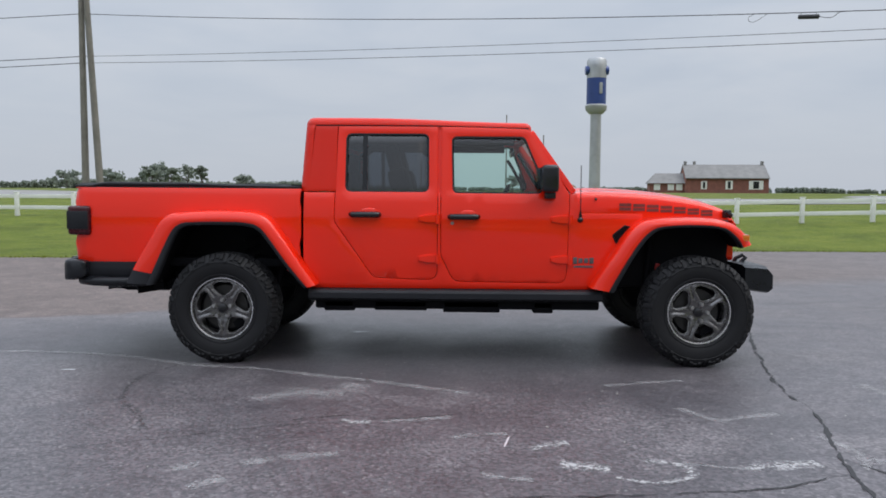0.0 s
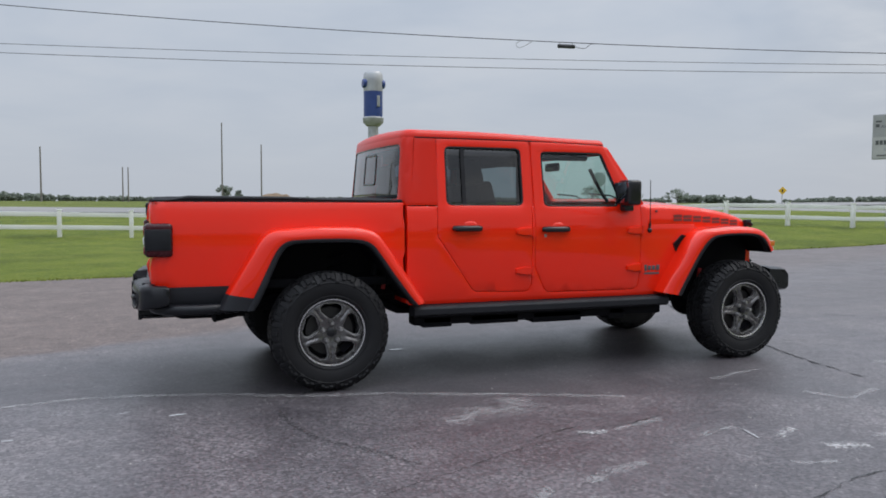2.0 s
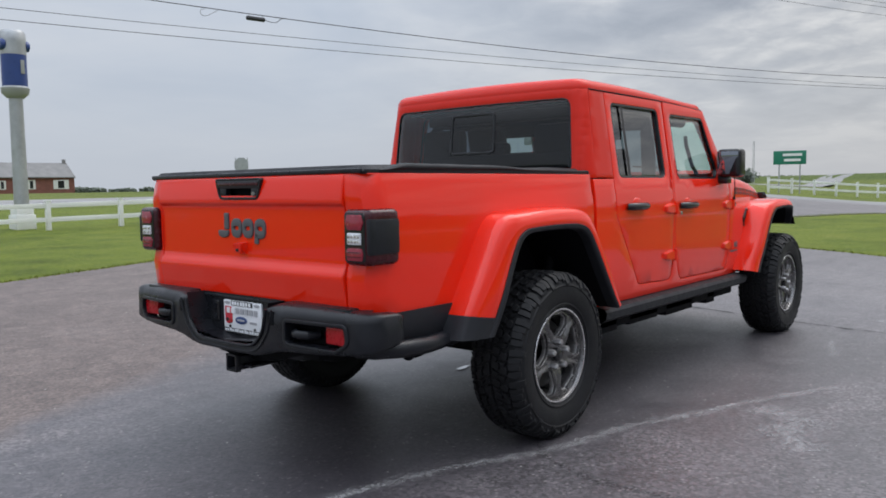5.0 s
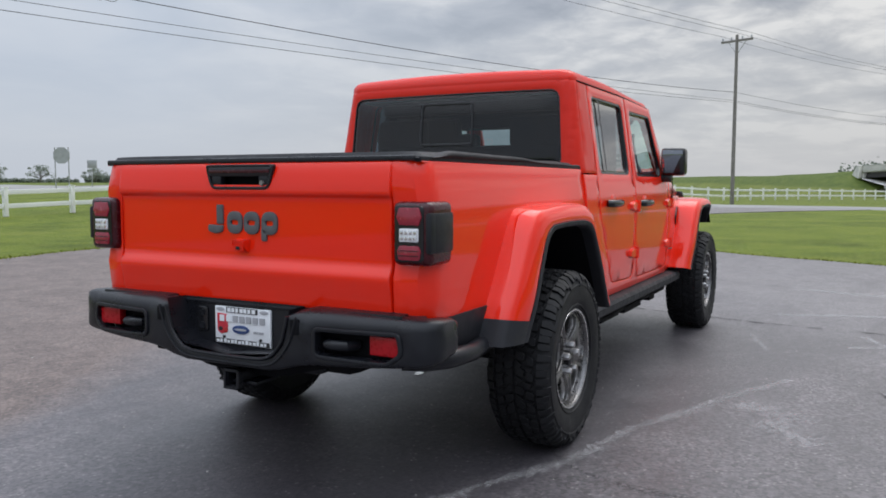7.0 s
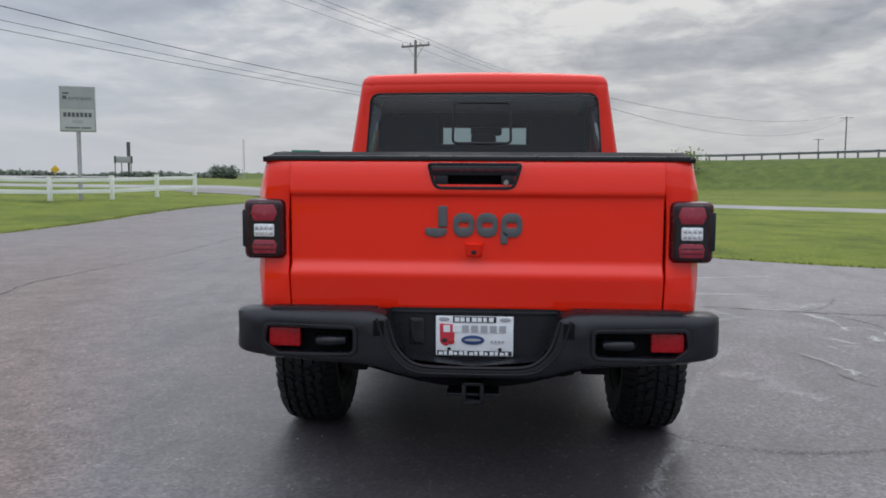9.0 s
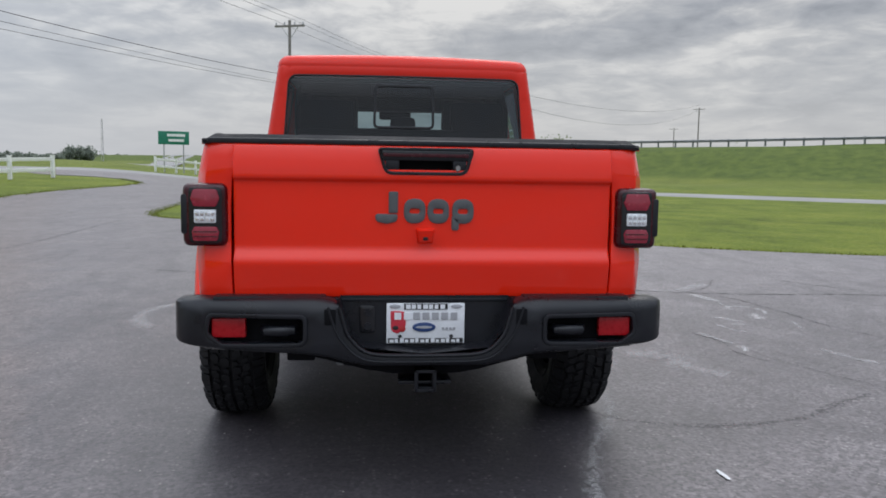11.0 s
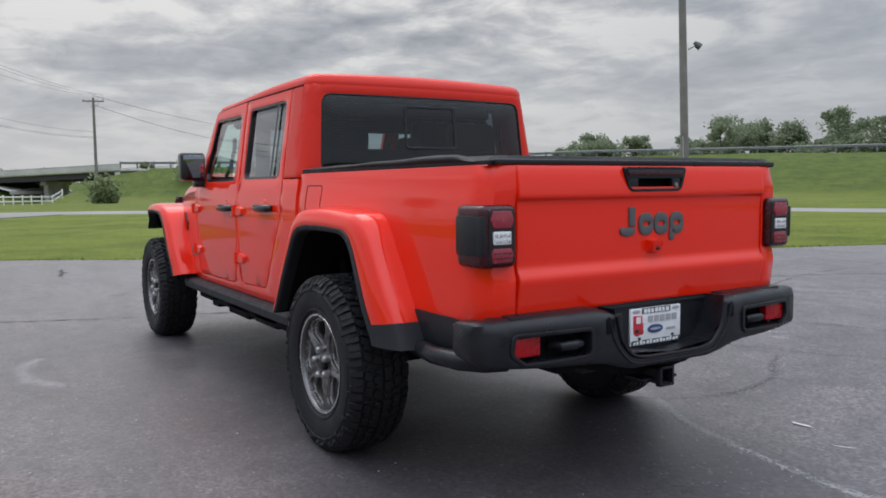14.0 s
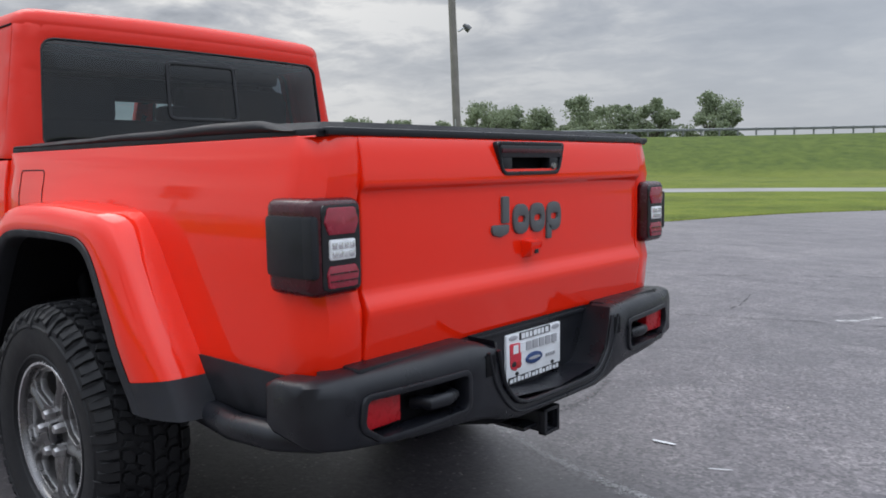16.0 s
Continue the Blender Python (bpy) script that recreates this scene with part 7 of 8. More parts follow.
def build_rear_bumper():
    def xb(u):
        k = min(1.0, abs(u) / 0.79)
        return -1.268 + 0.012 * k * k + 0.035 * k ** 5

    def place(u, v, d):
        # flat across the back, then round the corner and forward along the side
        r, a0 = 0.080, 0.792
        top = 0.045 * smooth((v - 0.735) / 0.03)
        e = abs(u) - a0
        x0 = xb(u)
        if e <= 0:
            return (x0 + d + top, u, v)
        turn = min(math.pi / 2, e / r)
        run = max(0.0, e - r * math.pi / 2)
        q = r - d
        return (x0 + r - q * math.cos(turn) + run + top * max(0.0, math.cos(turn)), math.copysign(a0 + q * math.sin(turn) - top * 0.5 * math.sin(turn), u), v)
    half = [(0.300, 0.742), (0.330, 0.756), (0.372, 0.762), (0.60, 0.761), (0.80, 0.757), (0.90, 0.752), (1.00, 0.745), (1.025, 0.732), (1.025, 0.638), (1.00, 0.620), (0.90, 0.605), (0.78, 0.590), (0.60, 0.578), (0.42, 0.570), (0.34, 0.560), (0.27, 0.540), (0.20, 0.528)]
    inner = [(0.0, 0.566), (0.17, 0.568), (0.225, 0.585), (0.272, 0.635), (0.290, 0.700)]
    right = inner + half
    outline = right + [(-u, v) for u, v in right[::-1]][:-1]
    pockets = []
    for s in (-1, 1):
        q = [(s * 0.418, 0.700, 0.02), (s * 0.418, 0.606, 0.025), (s * 0.70, 0.600, 0.03), (s * 0.752, 0.636, 0.03), (s * 0.742, 0.702, 0.02)]
        pockets.append(rounded(q if s > 0 else q[::-1]))
    bumper = sheet("rear_bumper", outline, pockets, place, BLACK, truck, 0.05, 0.06, 0.012, "black steel step bumper with recessed ends", sharp=55, gap=0.02)
    # pockets and their fittings
    for s, pk in zip((-1, 1), pockets):
        sheet("pocket", inset(pk, -0.01), [], lambda u, v, d: (xb(u) + 0.07 + d, u, v), UNDER, bumper, 0.08, 0.004, 0.001)
        sheet("pocket_rim", inset(pk, -0.010), [inset(pk, 0.006)], lambda u, v, d: (xb(u) - 0.006 + d, u, v), BLACK, bumper, 0.06, 0.05, 0.004)
        lo, hi = sorted((s * 0.622, s * 0.736))
        box("reflector", (xb(0.68) + 0.020, lo, 0.622), (xb(0.68) + 0.055, hi, 0.690), REFLECT, bumper, 0.006, "red rear reflector")
        tube("tow_hook", [(xb(0.5) + 0.06, s * 0.455, 0.648), (xb(0.5) + 0.012, s * 0.465, 0.650), (xb(0.5) + 0.002, s * 0.50, 0.651), (xb(0.5) + 0.012, s * 0.545, 0.650), (xb(0.5) + 0.06, s * 0.56, 0.648)], 0.018, BLACK, bumper, 10)
    # plate recess, its flanks and floor
    bm = bmesh.new()
    wall = [(xb(0.3) + 0.103, y, z) for y, z in ((0.300, 0.76), (0.285, 0.70), (0.262, 0.64), (0.215, 0.59), (0.0, 0.57))]
    wall = wall + [(x, -y, z) for x, y, z in wall[-2::-1]]
    v = [bm.verts.new(p) for p in wall]
    bm.faces.new(v)
    front = [bm.verts.new((xb(y) + 0.01, y * 1.015, z)) for x, y, z in wall]
    for a in range(len(v) - 1):
        bm.faces.new((v[a], v[a + 1], front[a + 1], front[a]))
    part("plate_recess", bm, BLACK, bumper)
    for s in (-1, 1):
        lo, hi = sorted((s * 0.312, s * 0.352))
        box("slot", (xb(0.33) - 0.0025, lo, 0.672), (xb(0.33) + 0.02, hi, 0.728), UNDER, bumper, 0.004, "dark square slot")
    box("step_pad", (-1.205, 0.35, 0.735), (-1.06, 0.735, 0.764), BLACK, bumper, 0.008)
    box("step_pad", (-1.205, -0.735, 0.735), (-1.06, -0.35, 0.764), BLACK, bumper, 0.008)
    box("step_pad", (-1.170, -0.36, 0.738), (-1.06, 0.36, 0.752), BLACK, bumper, 0.006)
    # raised rim round the plate recess, and a second one along the lower lip
    for name_r, grow, r in (("recess_rim", 1.0, 0.0065), ("lip_rim", 1.13, 0.0045)):
        low = 0.566 - (grow - 1.0) * 0.17
        line = [(0.300 * grow, 0.735), (0.288 * grow, 0.690), (0.268 * grow, 0.634), (0.222 * grow, 0.586 - (grow - 1) * 0.1), (0.170 * grow, low + 0.004), (0.08, low)]
        line = line + [(-y, z) for y, z in line[::-1]]
        tube(name_r, [(xb(y) - 0.001, y, z) for y, z in [(q.x, q.y) for q in curve_points([(y, z, 0) for y, z in line], 5)]], r, BLACK, bumper, 8)
    for y in (0.205,):
        sheet("socket_cover", rounded([(y - 0.028, 0.625, 0.012), (y + 0.028, 0.625, 0.012), (y + 0.028, 0.725, 0.012), (y - 0.028, 0.725, 0.012)]), [], lambda u, v, d: (-1.172 + d, u, v), GLOSS_BLACK, bumper, 0.05, 0.02, 0.004)
        for z in (0.650, 0.700):
            tube("socket_cap", [(-1.176, y - 0.002, z), (-1.170, y - 0.002, z)], 0.014, BLACK, bumper, 12)
    # hitch receiver
    hitch = empty("hitch_receiver")
    hitch.parent = truck
    bm = bmesh.new()
    for lo, hi in (((-1.225, -0.032, 0.432), (-0.95, -0.024, 0.498)), ((-1.225, 0.024, 0.432), (-0.95, 0.032, 0.498)), ((-1.225, -0.032, 0.490), (-0.95, 0.032, 0.498)), ((-1.225, -0.032, 0.432), (-0.95, 0.032, 0.440))):
        box_into(bm, lo, hi, 0.003)
    for lo, hi in (((-1.237, -0.039, 0.426), (-1.212, -0.027, 0.505)), ((-1.237, 0.027, 0.426), (-1.212, 0.039, 0.505)), ((-1.237, -0.039, 0.494), (-1.212, 0.039, 0.505)), ((-1.237, -0.039, 0.426), (-1.212, 0.039, 0.437))):
        box_into(bm, lo, hi, 0.003)
    part("receiver_tube", bm, BLACK, hitch)
    bm = bmesh.new()
    box_into(bm, (-1.20, -0.095, 0.445), (-1.06, 0.095, 0.457), 0.004)
    box_into(bm, (-1.08, -0.30, 0.475), (-0.99, 0.30, 0.535), 0.03)
    box_into(bm, (-1.04, -0.09, 0.45), (-0.96, 0.09, 0.58), 0.01)
    part("chain_plate", bm, BLACK, hitch)
    # dark valance sloping down to the receiver
    bm = bmesh.new()
    vs = loft_into(bm, [[(x, y, z) for y, z in ((-0.50, 0.575), (-0.44, 0.545), (-0.20, 0.485), (-0.12, 0.470), (0.12, 0.470), (0.20, 0.485), (0.44, 0.545), (0.50, 0.575))] for x in (-1.150, -0.90)], True)
    bm.faces.new(vs[0]), bm.faces.new(vs[1])
    bmesh.ops.bevel(bm, geom=list(bm.edges), offset=0.008, segments=2, affect="EDGES")
    part("valance", bm, UNDER, hitch)
    # dealer's plate in a frame: plain bars only, each about as wide as one mark
    yc = -0.003
    plate = box("dealer_plate", (-1.172, yc - 0.140, 0.586), (-1.160, yc + 0.140, 0.732), PLATE_WHITE, truck, 0.004, "white dealer plate with red, blue and grey bars")
    x0 = -1.1752

    def bar(y0, y1, z0, z1, mat, lift=0.0):
        box("plate_bar", (x0 - lift, yc + min(y0, y1), z0), (-1.171, yc + max(y0, y1), z1), mat, plate, 0.0)

    def oval(y, z, ry, rz, mat, lift):
        ring = [(y + ry * math.cos(a), z + rz * math.sin(a)) for a in np.linspace(0, 2 * math.pi, 20, endpoint=False)]
        sheet("plate_oval", ring, [], lambda u, v, d: (x0 - lift + d, yc + u, v), mat, plate, 0.02, 0.004, 0.0005, gap=0.01)
    # the frame's upper edge is black with a white row on it, its lower edge too
    bar(-0.078, 0.078, 0.710, 0.731, PLATE_BLACK)
    bar(-0.134, 0.134, 0.589, 0.606, PLATE_BLACK)
    for k in range(7):
        bar(0.0715 - 0.0205 * k, 0.0545 - 0.0205 * k + 0.002 * (k % 3), 0.7125, 0.7285, PLATE_WHITE, 0.001)
    for k in range(14):
        bar(0.129 - 0.0184 * k, 0.1145 - 0.0184 * k + 0.003 * (k % 2), 0.591, 0.6015 + 0.002 * (k % 3), PLATE_WHITE, 0.001)
    for e in (-1, 1):
        oval(e * 0.110, 0.721, 0.020, 0.007, PLATE_GREY, 0.0)
        oval(e * 0.092, 0.613, 0.007, 0.006, PLATE_BLACK, 0.0)
    # red patch, then a row of pale and grey bars across it
    red = rounded([(0.126, 0.705, 0.004), (0.124, 0.632, 0.02), (0.100, 0.622, 0.01), (0.072, 0.650, 0.01), (0.074, 0.702, 0.01)], 3)
    sheet("plate_patch", red, [], lambda u, v, d: (x0 + d, yc + u, v), PLATE_RED, plate, 0.03, 0.003, 0.0005, gap=0.012)
    for k in range(7):
        bar(0.112 - 0.0335 * k, 0.088 - 0.0335 * k, 0.674, 0.699, PLATE_WHITE if k < 2 else PLATE_GREY, 0.001)
    oval(0.006, 0.646, 0.042, 0.017, PLATE_BLUE, 0.0008)
    oval(0.006, 0.646, 0.030, 0.005, PLATE_GREY, 0.0016)
    for k in range(4):
        bar(-0.058 - 0.013 * k, -0.067 - 0.013 * k, 0.636, 0.645, PLATE_GREY)
    oval(0.108, 0.644, 0.011, 0.008, PLATE_BLACK, 0.001)
    oval(0.084, 0.640, 0.012, 0.011, CALIPER, 0.001)


def build_under():
    bm = bmesh.new()
    for s in (-1, 1):
        box_into(bm, (-1.15, s * 0.44 - 0.05, 0.52), (3.95, s * 0.44 + 0.05, 0.66), 0.01)
    for x in (-0.9, -0.45, 0.5, 1.3, 2.2):
        box_into(bm, (x, -0.45, 0.54), (x + 0.08, 0.45, 0.62), 0.01)
    part("chassis_frame", bm, UNDER, truck)
    box("floor_pan", (0.6, -0.72, 0.53), (2.8, 0.72, 0.57), UNDER, truck, 0.01)
    box("fuel_tank", (0.75, 0.10, 0.36), (1.95, 0.55, 0.55), UNDER, truck, 0.04)
    box("transfer_case", (1.9, -0.35, 0.36), (2.5, 0.12, 0.55), UNDER, truck, 0.05)
    box("skid_plate", (-1.0, -0.40, 0.46), (-0.55, 0.30, 0.60), UNDER, truck, 0.06)
    for x in (0.0, WHEELBASE):
        bm = bmesh.new()
        tube_into(bm, [(x, -0.72, AXLE_Z), (x, 0.72, AXLE_Z)], 0.045, 12)
        bmesh.ops.create_uvsphere(bm, u_segments=18, v_segments=12, radius=0.14, matrix=Matrix.Translation((x, 0.05 if x == 0 else -0.18, AXLE_Z)))
        part("axle", bm, UNDER, truck)
    for s in (-1, 1):
        for x0, x1 in ((0.33, 0.42), (3.16, 3.20)):
            sh = tube("damper", [(x0, s * 0.60, 0.46), ((x0 + x1) / 2, s * 0.62, 0.72), (x1, s * 0.62, 0.98)], 0.026, UNDER, truck, 10)
            tube("damper_boot", [(x0 * 0.4 + x1 * 0.6 + 0.05, s * 0.66, 0.66), (x0 * 0.3 + x1 * 0.7 + 0.06, s * 0.66, 0.74)], 0.016, CALIPER, truck, 8, "red shock absorber sleeve")
        bm = bmesh.new()
        pts = [(0.12 + 0.06 * math.cos(a), s * 0.52 + 0.06 * math.sin(a), 0.50 + 0.42 * a / (12 * math.pi)) for a in np.linspace(0, 12 * math.pi, 120)]
        tube_into(bm, pts, 0.008, 6)
        part("coil_spring", bm, UNDER, truck)
        box("mud_bracket", (-0.62, s * 0.60 - 0.03, 0.50), (-0.54, s * 0.60 + 0.03, 0.60), UNDER, truck, 0.01)
    tube("exhaust_pipe", [(2.4, -0.3, 0.45), (1.2, -0.45, 0.45), (0.6, -0.48, 0.48), (0.35, -0.50, 0.62), (-0.35, -0.52, 0.62), (-0.6, -0.55, 0.52), (-0.75, -0.62, 0.50)], 0.032, UNDER, truck, 12)


def build_cabin():
    cab = truck
    box("cabin_floor", (0.66, -0.68, 0.58), (2.55, 0.68, 0.62), SEAT, cab, 0.0)
    for s in (-1, 1):
        seat = box("front_seat", (1.45, s * 0.37 - 0.25, 0.72), (1.98, s * 0.37 + 0.25, 0.88), SEAT, cab, 0.05)
        m = Matrix.Translation((1.45, s * 0.37, 0.86)) @ Matrix.Rotation(radians(-14), 4, "Y")
        box("backrest", (-0.13, -0.265, 0.0), (0.02, 0.265, 0.62), SEAT, seat, 0.05, m=m)
        box("headrest", (-0.11, s * 0.045 - 0.145, 0.60), (-0.01, s * 0.045 + 0.145, 0.82), SEAT, seat, 0.04, m=m)
    bench = box("rear_bench", (0.86, -0.60, 0.74), (1.25, 0.60, 0.88), SEAT, cab, 0.05)
    box("backrest", (0.74, -0.62, 0.86), (0.86, 0.62, 1.435), SEAT, bench, 0.04)
    for y, w, top in ((-0.44, 0.16, 1.60), (0.0, 0.075, 1.505), (0.44, 0.16, 1.60)):
        box("headrest", (0.74, y - w, 1.42), (0.83, y + w, top), SEAT, bench, 0.035)
    box("dashboard", (2.22, -0.70, 0.95), (2.54, 0.70, 1.24), SEAT, cab, 0.05)
    bm = bmesh.new()
    ring = [Matrix.Translation((2.10, 0.37, 1.16)) @ Matrix.Rotation(radians(-65), 4, "Y") @ Vector((0.185 * math.cos(a), 0.185 * math.sin(a), 0)) for a in np.linspace(0, 2 * math.pi, 33)]
    tube_into(bm, ring, 0.016, 8)
    tube_into(bm, [(2.10, 0.37, 1.16), (2.28, 0.37, 1.10)], 0.03, 8)
    part("steering_wheel", bm, SEAT, cab)
    for s in (-1, 1):
        tube("roll_bar", [(0.78, s * 0.58, 0.9), (0.80, s * 0.60, 1.55), (0.95, s * 0.60, 1.66), (2.15, s * 0.60, 1.66)], 0.035, SEAT, cab, 10)
        tube("roll_bar", [(1.57, s * 0.66, 0.7), (1.57, s * 0.62, 1.66)], 0.045, SEAT, cab, 10)
        tube("grab_bar", [(2.34, s * 0.64, 1.30), (2.30, s * 0.62, 1.36), (2.22, s * 0.61, 1.50), (2.18, s * 0.62, 1.56)], 0.014, SEAT, cab, 8)
    box("roof_bar", (0.80, -0.60, 1.63), (0.88, 0.60, 1.70), SEAT, cab, 0.02)
    box("sound_bar", (1.42, -0.62, 1.585), (1.62, 0.62, 1.70), SEAT, cab, 0.03, "black overhead speaker bar")
    bm = bmesh.new()
    box_into(bm, (2.16, -0.12, 1.565), (2.19, 0.12, 1.635), 0.02)
    part("rear_view_mirror", bm, GLOSS_BLACK, cab)


def build_wheel():
    """One wheel, its outer face towards -y, centred on the axle."""
    w = empty("wheel")
    w.parent = truck
    tyre_w = 0.285 / 2
    # carcass: from the inner bead over the tread to the outer bead
    prof = [(0.215, tyre_w * 0.72), (0.235, tyre_w * 0.86), (0.28, tyre_w * 0.97), (0.325, tyre_w), (0.362, tyre_w * 0.965), (0.3825, tyre_w * 0.87), (0.391, tyre_w * 0.72), (0.395, tyre_w * 0.35), (0.3955, 0.0)]
    prof = [(r, y) for r, y in prof]
    full = prof + [(r, -y) for r, y in prof[-2::-1]]
    tyre = lathe("tyre", full, RUBBER, w, 96, "black all-terrain tyre with chunky tread")
    # rings on the sidewall
    bm = bmesh.new()
    for s in (-1, 1):
        lathe_into(bm, [(0.243, s * tyre_w * 0.885), (0.246, s * (tyre_w * 0.90 + 0.004)), (0.252, s * (tyre_w * 0.91 + 0.004)), (0.256, s * tyre_w * 0.91)], 72)
        lathe_into(bm, [(0.338, s * tyre_w * 0.99), (0.341, s * (tyre_w * 0.985 + 0.004)), (0.345, s * (tyre_w * 0.98 + 0.004)), (0.349, s * tyre_w * 0.975)], 72)
    part("sidewall_rib", bm, RUBBER, w)

    # tread blocks
    def on_tread(ang, y, h):
        e = abs(y) / tyre_w
        r = float(np.interp(e, [0, 0.35, 0.72, 0.87, 0.965, 1.03], [0.3985, 0.398, 0.394, 0.3855, 0.363, 0.330])) + h * (1 if e < 0.9 else 0.6)
        yy = y if abs(y) <= tyre_w * 0.985 else math.copysign(tyre_w * 0.985, y)
        yy += math.copysign(0.006, y) if e > 0.9 and h > 0 else 0
        return Vector((r * math.cos(ang), yy, r * math.sin(ang)))
    verts, faces = [], []
    N, pitch = 34, 2 * math.pi / 34

    def block(points, h=0.0110):
        n, k = len(points), len(verts)
        cx, cy = sum(p[0] for p in points) / n, sum(p[1] for p in points) / n
        for hh, shrink in ((-0.006, 1.0), (h - 0.0025, 0.96), (h, 0.87)):
            for a, y in points:
                verts.append(on_tread(cx + (a - cx) * shrink, cy + (y - cy) * shrink, hh))
        for r in range(2):
            for i in range(n):
                faces.append((k + r * n + i, k + r * n + (i + 1) % n, k + (r + 1) * n + (i + 1) % n, k + (r + 1) * n + i))
        faces.append(tuple(k + 2 * n + i for i in range(n)))
    T = tyre_w
    for i in range(N):
        b = i * pitch
        j = 0.06 * pitch * (1 if i % 2 else -1)

        def P(*uv):
            return [(b + j + u * pitch, v * T) for u, v in uv]
        for s in (-1, 1):
            o = 0.0 if s < 0 else 0.5
            # centre hooks
            block(P((0.02 + o, s * 0.04), (0.44 + o, s * 0.04), (0.60 + o, s * 0.17), (0.52 + o, s * 0.31), (0.22 + o, s * 0.33), (0.06 + o, s * 0.20)))
            block(P((0.52 + o, s * 0.05), (0.94 + o, s * 0.05), (0.98 + o, s * 0.16), (0.80 + o, s * 0.27), (0.68 + o, s * 0.18)))
            # middle row
            block(P((0.28 + o, s * 0.38), (0.62 + o, s * 0.36), (0.84 + o, s * 0.46), (0.82 + o, s * 0.60), (0.50 + o, s * 0.62), (0.32 + o, s * 0.54)))
            block(P((0.86 + o, s * 0.32), (1.16 + o, s * 0.38), (1.22 + o, s * 0.52), (0.98 + o, s * 0.58), (0.92 + o, s * 0.44)))
            # shoulder lugs, long and short, running down the sidewall
            end = 1.02 if i % 2 else 0.94
            block(P((0.10 + o, s * 0.67), (0.52 + o, s * 0.67), (0.54 + o, s * 0.88), (0.52 + o, s * end), (0.14 + o, s * end), (0.08 + o, s * 0.88)), 0.0115)
            block(P((0.62 + o, s * 0.66), (0.98 + o, s * 0.66), (1.01 + o, s * 0.88), (0.96 + o, s * 0.97), (0.64 + o, s * 0.97), (0.60 + o, s * 0.88)), 0.0115)
    tr = finish("tread", verts, faces, RUBBER, w, sharp=25)
    tagged(tr, kind="stuff")

    # rim
    rim = w
    yo = -tyre_w * 0.80
    lathe("barrel", [(0.205, yo + 0.01), (0.200, yo + 0.05), (0.193, 0.0)], BARREL, rim, 64)
    lathe("inner_barrel", [(0.1935, -0.001), (0.19, 0.10), (0.215, 0.11)], UNDER, rim, 48)
    lathe("rim_lip", [(0.226, yo + 0.020), (0.2325, yo + 0.004), (0.2325, yo - 0.006), (0.2295, yo - 0.010), (0.2225, yo - 0.0095)], LIP, rim, 80, "polished rim lip")
    lathe("rim_step", [(0.2225, yo - 0.0095), (0.2185, yo - 0.006), (0.2155, yo + 0.002), (0.2135, yo + 0.012)], RIM, rim, 80)
    # five-spoke face with rounded windows
    ring = [(0.2165 * math.cos(a), 0.2165 * math.sin(a)) for a in np.linspace(0, 2 * math.pi, 120, endpoint=False)]
    holes = []
    for k in range(5):
        c = 2 * math.pi * k / 5 + math.pi / 2 + math.pi / 5

        def pol(r, da):
            return (r * math.cos(c + da), r * math.sin(c + da))
        pts = [pol(0.086, -0.18), pol(0.086, 0.18), pol(0.128, 0.42), pol(0.160, 0.505), pol(0.193, 0.44), pol(0.206, 0.24), pol(0.206, -0.24), pol(0.193, -0.44), pol(0.160, -0.505), pol(0.128, -0.42)]
        holes.append(rounded([(x, y, 0.014) for x, y in pts], 3))

    def face(u, v, d):
        r = math.hypot(u, v)
        dish = float(np.interp(r, [0, 0.05, 0.075, 0.10, 0.15, 0.19, 0.2165], [0.020, 0.018, 0.017, 0.008, 0.003, 0.004, 0.010]))
        a = (math.atan2(v, u) - math.pi / 2) % (2 * math.pi / 5)
        a = min(a, 2 * math.pi / 5 - a)
        # a groove runs down the middle of each spoke
        groove = 0.010 * smooth((r - 0.09) / 0.02) * smooth((0.205 - r) / 0.02) * smooth(1 - a * r / 0.016)
        return (u, yo + dish + groove + d, v)
    ex = [(r * math.cos(math.pi / 2 + 2 * math.pi * k / 5 + o / r), r * math.sin(math.pi / 2 + 2 * math.pi * k / 5 + o / r)) for k in range(5) for r in np.arange(0.09, 0.21, 0.012) for o in (-0.022, -0.015, -0.008, 0, 0.008, 0.015, 0.022)]
    sheet("spokes", ring, holes, face, RIM, rim, 0.025, 0.035, 0.0035, extra=ex, gap=0.012, sharp=50)
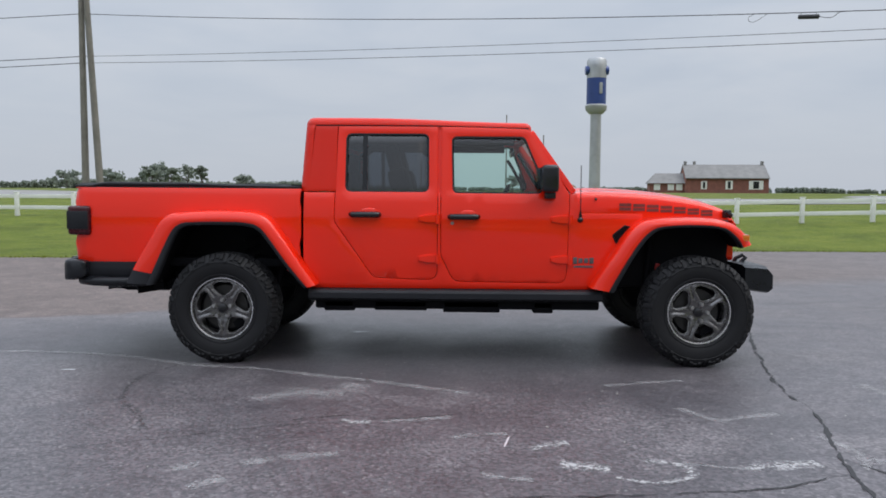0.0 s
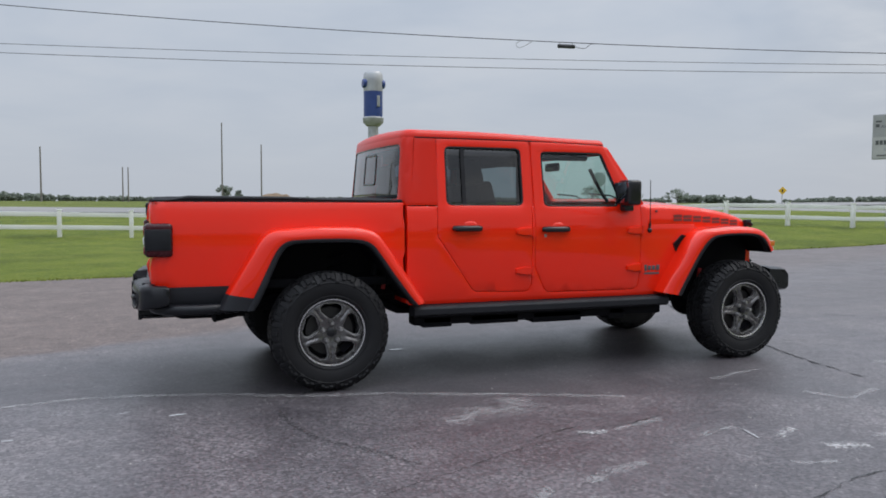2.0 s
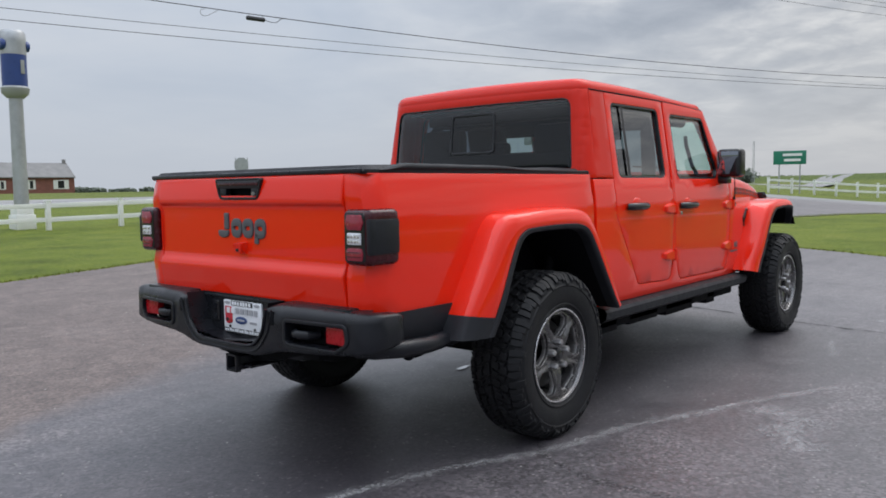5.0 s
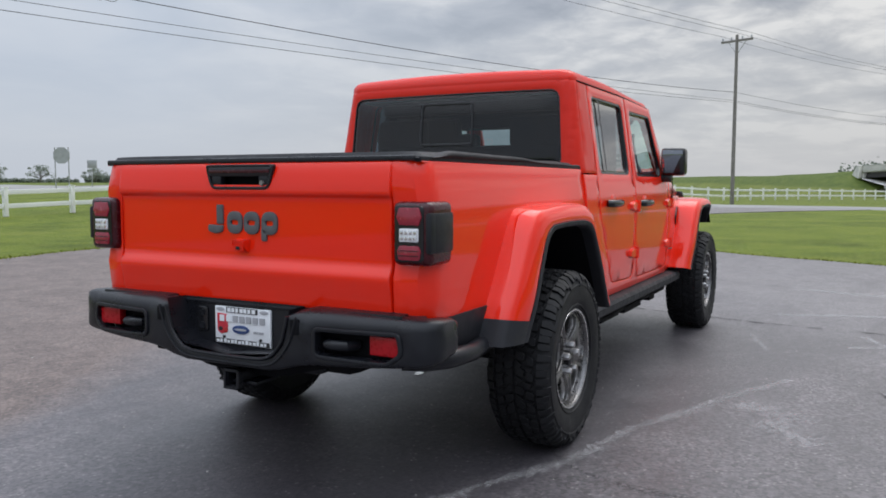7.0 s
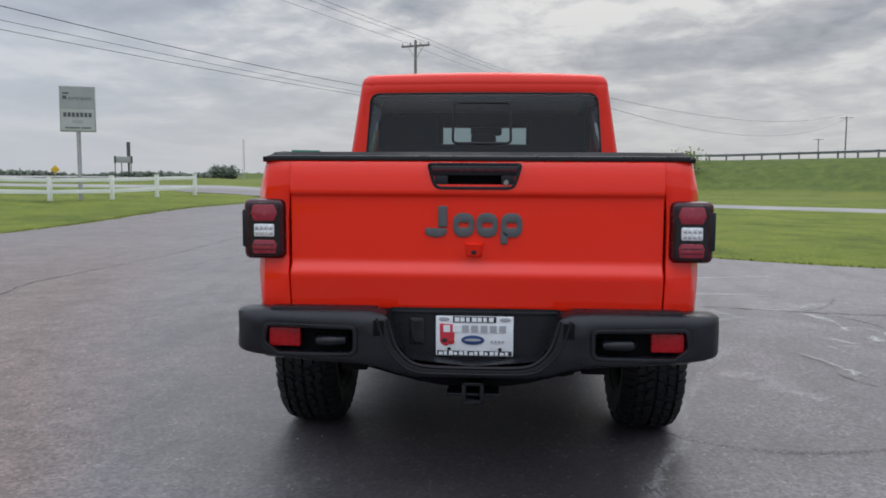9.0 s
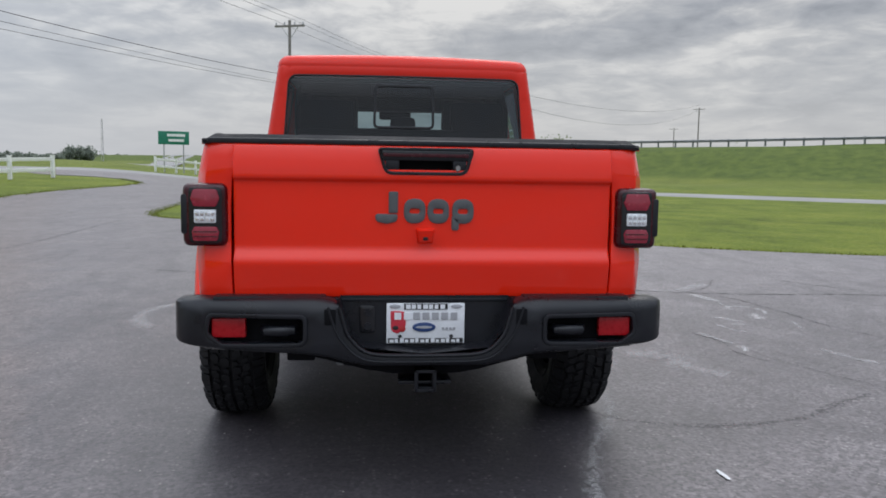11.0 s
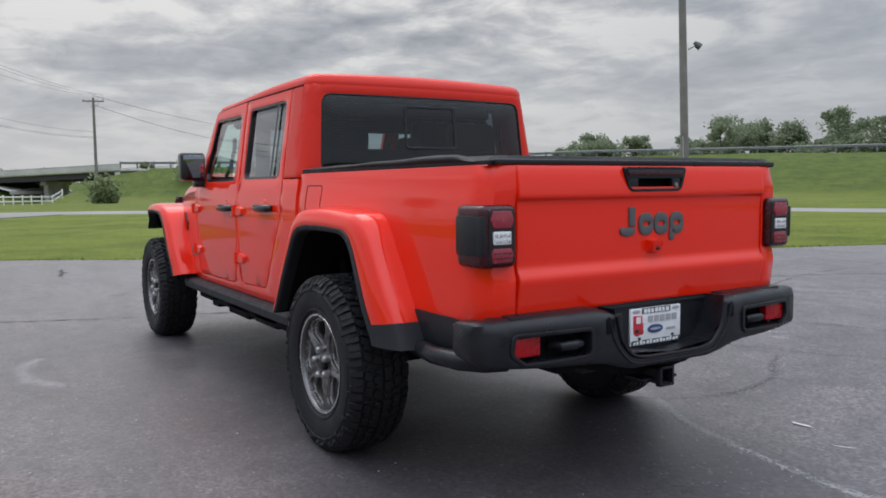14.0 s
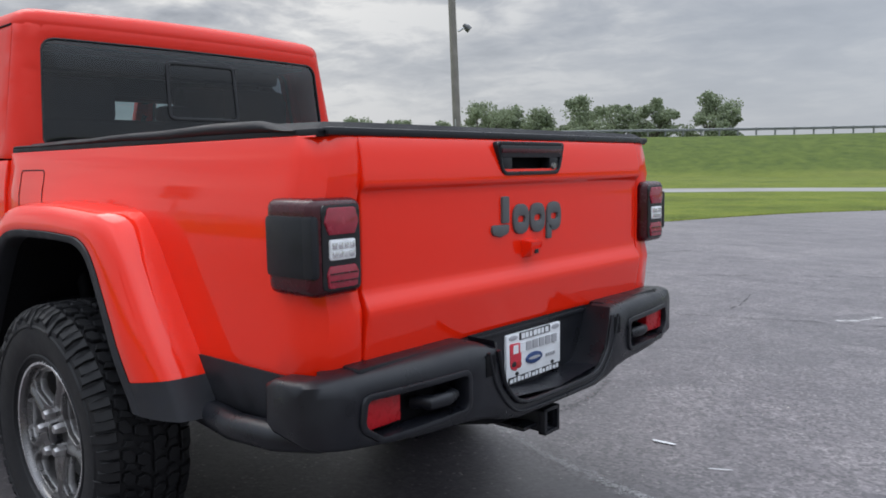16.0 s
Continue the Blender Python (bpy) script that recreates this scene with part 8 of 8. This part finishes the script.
    for h in holes:
        sheet("window_ledge", inset(h, -0.002), [inset(h, 0.006)], lambda u, v, d: (face(u, v, d)[0], face(u, v, d)[1] + 0.016, v), BARREL, rim, 0.03, 0.02, 0.002, gap=0.012)
    lathe("hub_cap", [(0, yo - 0.004), (0.026, yo - 0.003), (0.033, yo + 0.002), (0.035, yo + 0.02)], GLOSS_BLACK, rim, 32, "dark centre cap")
    for k in range(5):
        a = math.pi / 2 + 2 * math.pi * (k + 0.5) / 5
        bm = bmesh.new()
        tube_into(bm, [(0.0635 * math.cos(a), yo + 0.02, 0.0635 * math.sin(a)), (0.0635 * math.cos(a), yo - 0.006, 0.0635 * math.sin(a)), (0.0635 * math.cos(a), yo - 0.016, 0.0635 * math.sin(a))], [0.0175, 0.017, 0.012], 6)
        part("lug_nut", bm, BARREL, rim, "grey metal lug nut")
    lathe("brake_disc", [(0.05, yo + 0.085), (0.165, yo + 0.085), (0.165, yo + 0.105), (0.05, yo + 0.105)], DISC, rim, 48, "dull brake disc")
    lathe("backing_plate", [(0.0, yo + 0.115), (0.19, yo + 0.12), (0.192, yo + 0.16)], UNDER, rim, 40)
    bm = bmesh.new()
    rows = []
    for a in np.linspace(-0.45, 0.45, 9):
        rows.append([(r * math.cos(a), y, r * math.sin(a)) for r, y in ((0.125, yo + 0.06), (0.182, yo + 0.06), (0.182, yo + 0.13), (0.125, yo + 0.13))])
    loft_into(bm, rows, True)
    part("caliper", bm, UNDER, rim, "brake caliper")
    return w


def copy_part(ob, m):
    """A copy of a part with its sub-parts."""
    return copy_thing(ob, m)


build_tailgate()
build_bed()
build_top()
build_wings()
build_front()
build_rear_bumper()
build_under()
build_cabin()
for side in (-1, 1):
    build_side(side)
wheel = build_wheel()
wheel.matrix_basis = pose(0, -0.815, AXLE_Z, 0, 36, 0)
copy_part(wheel, pose(WHEELBASE, -0.815, AXLE_Z, 0, 54, 0))
copy_part(wheel, pose(0, 0.815, AXLE_Z, 0, 25, 180))
copy_part(wheel, pose(WHEELBASE, 0.815, AXLE_Z, 0, 5, 180))
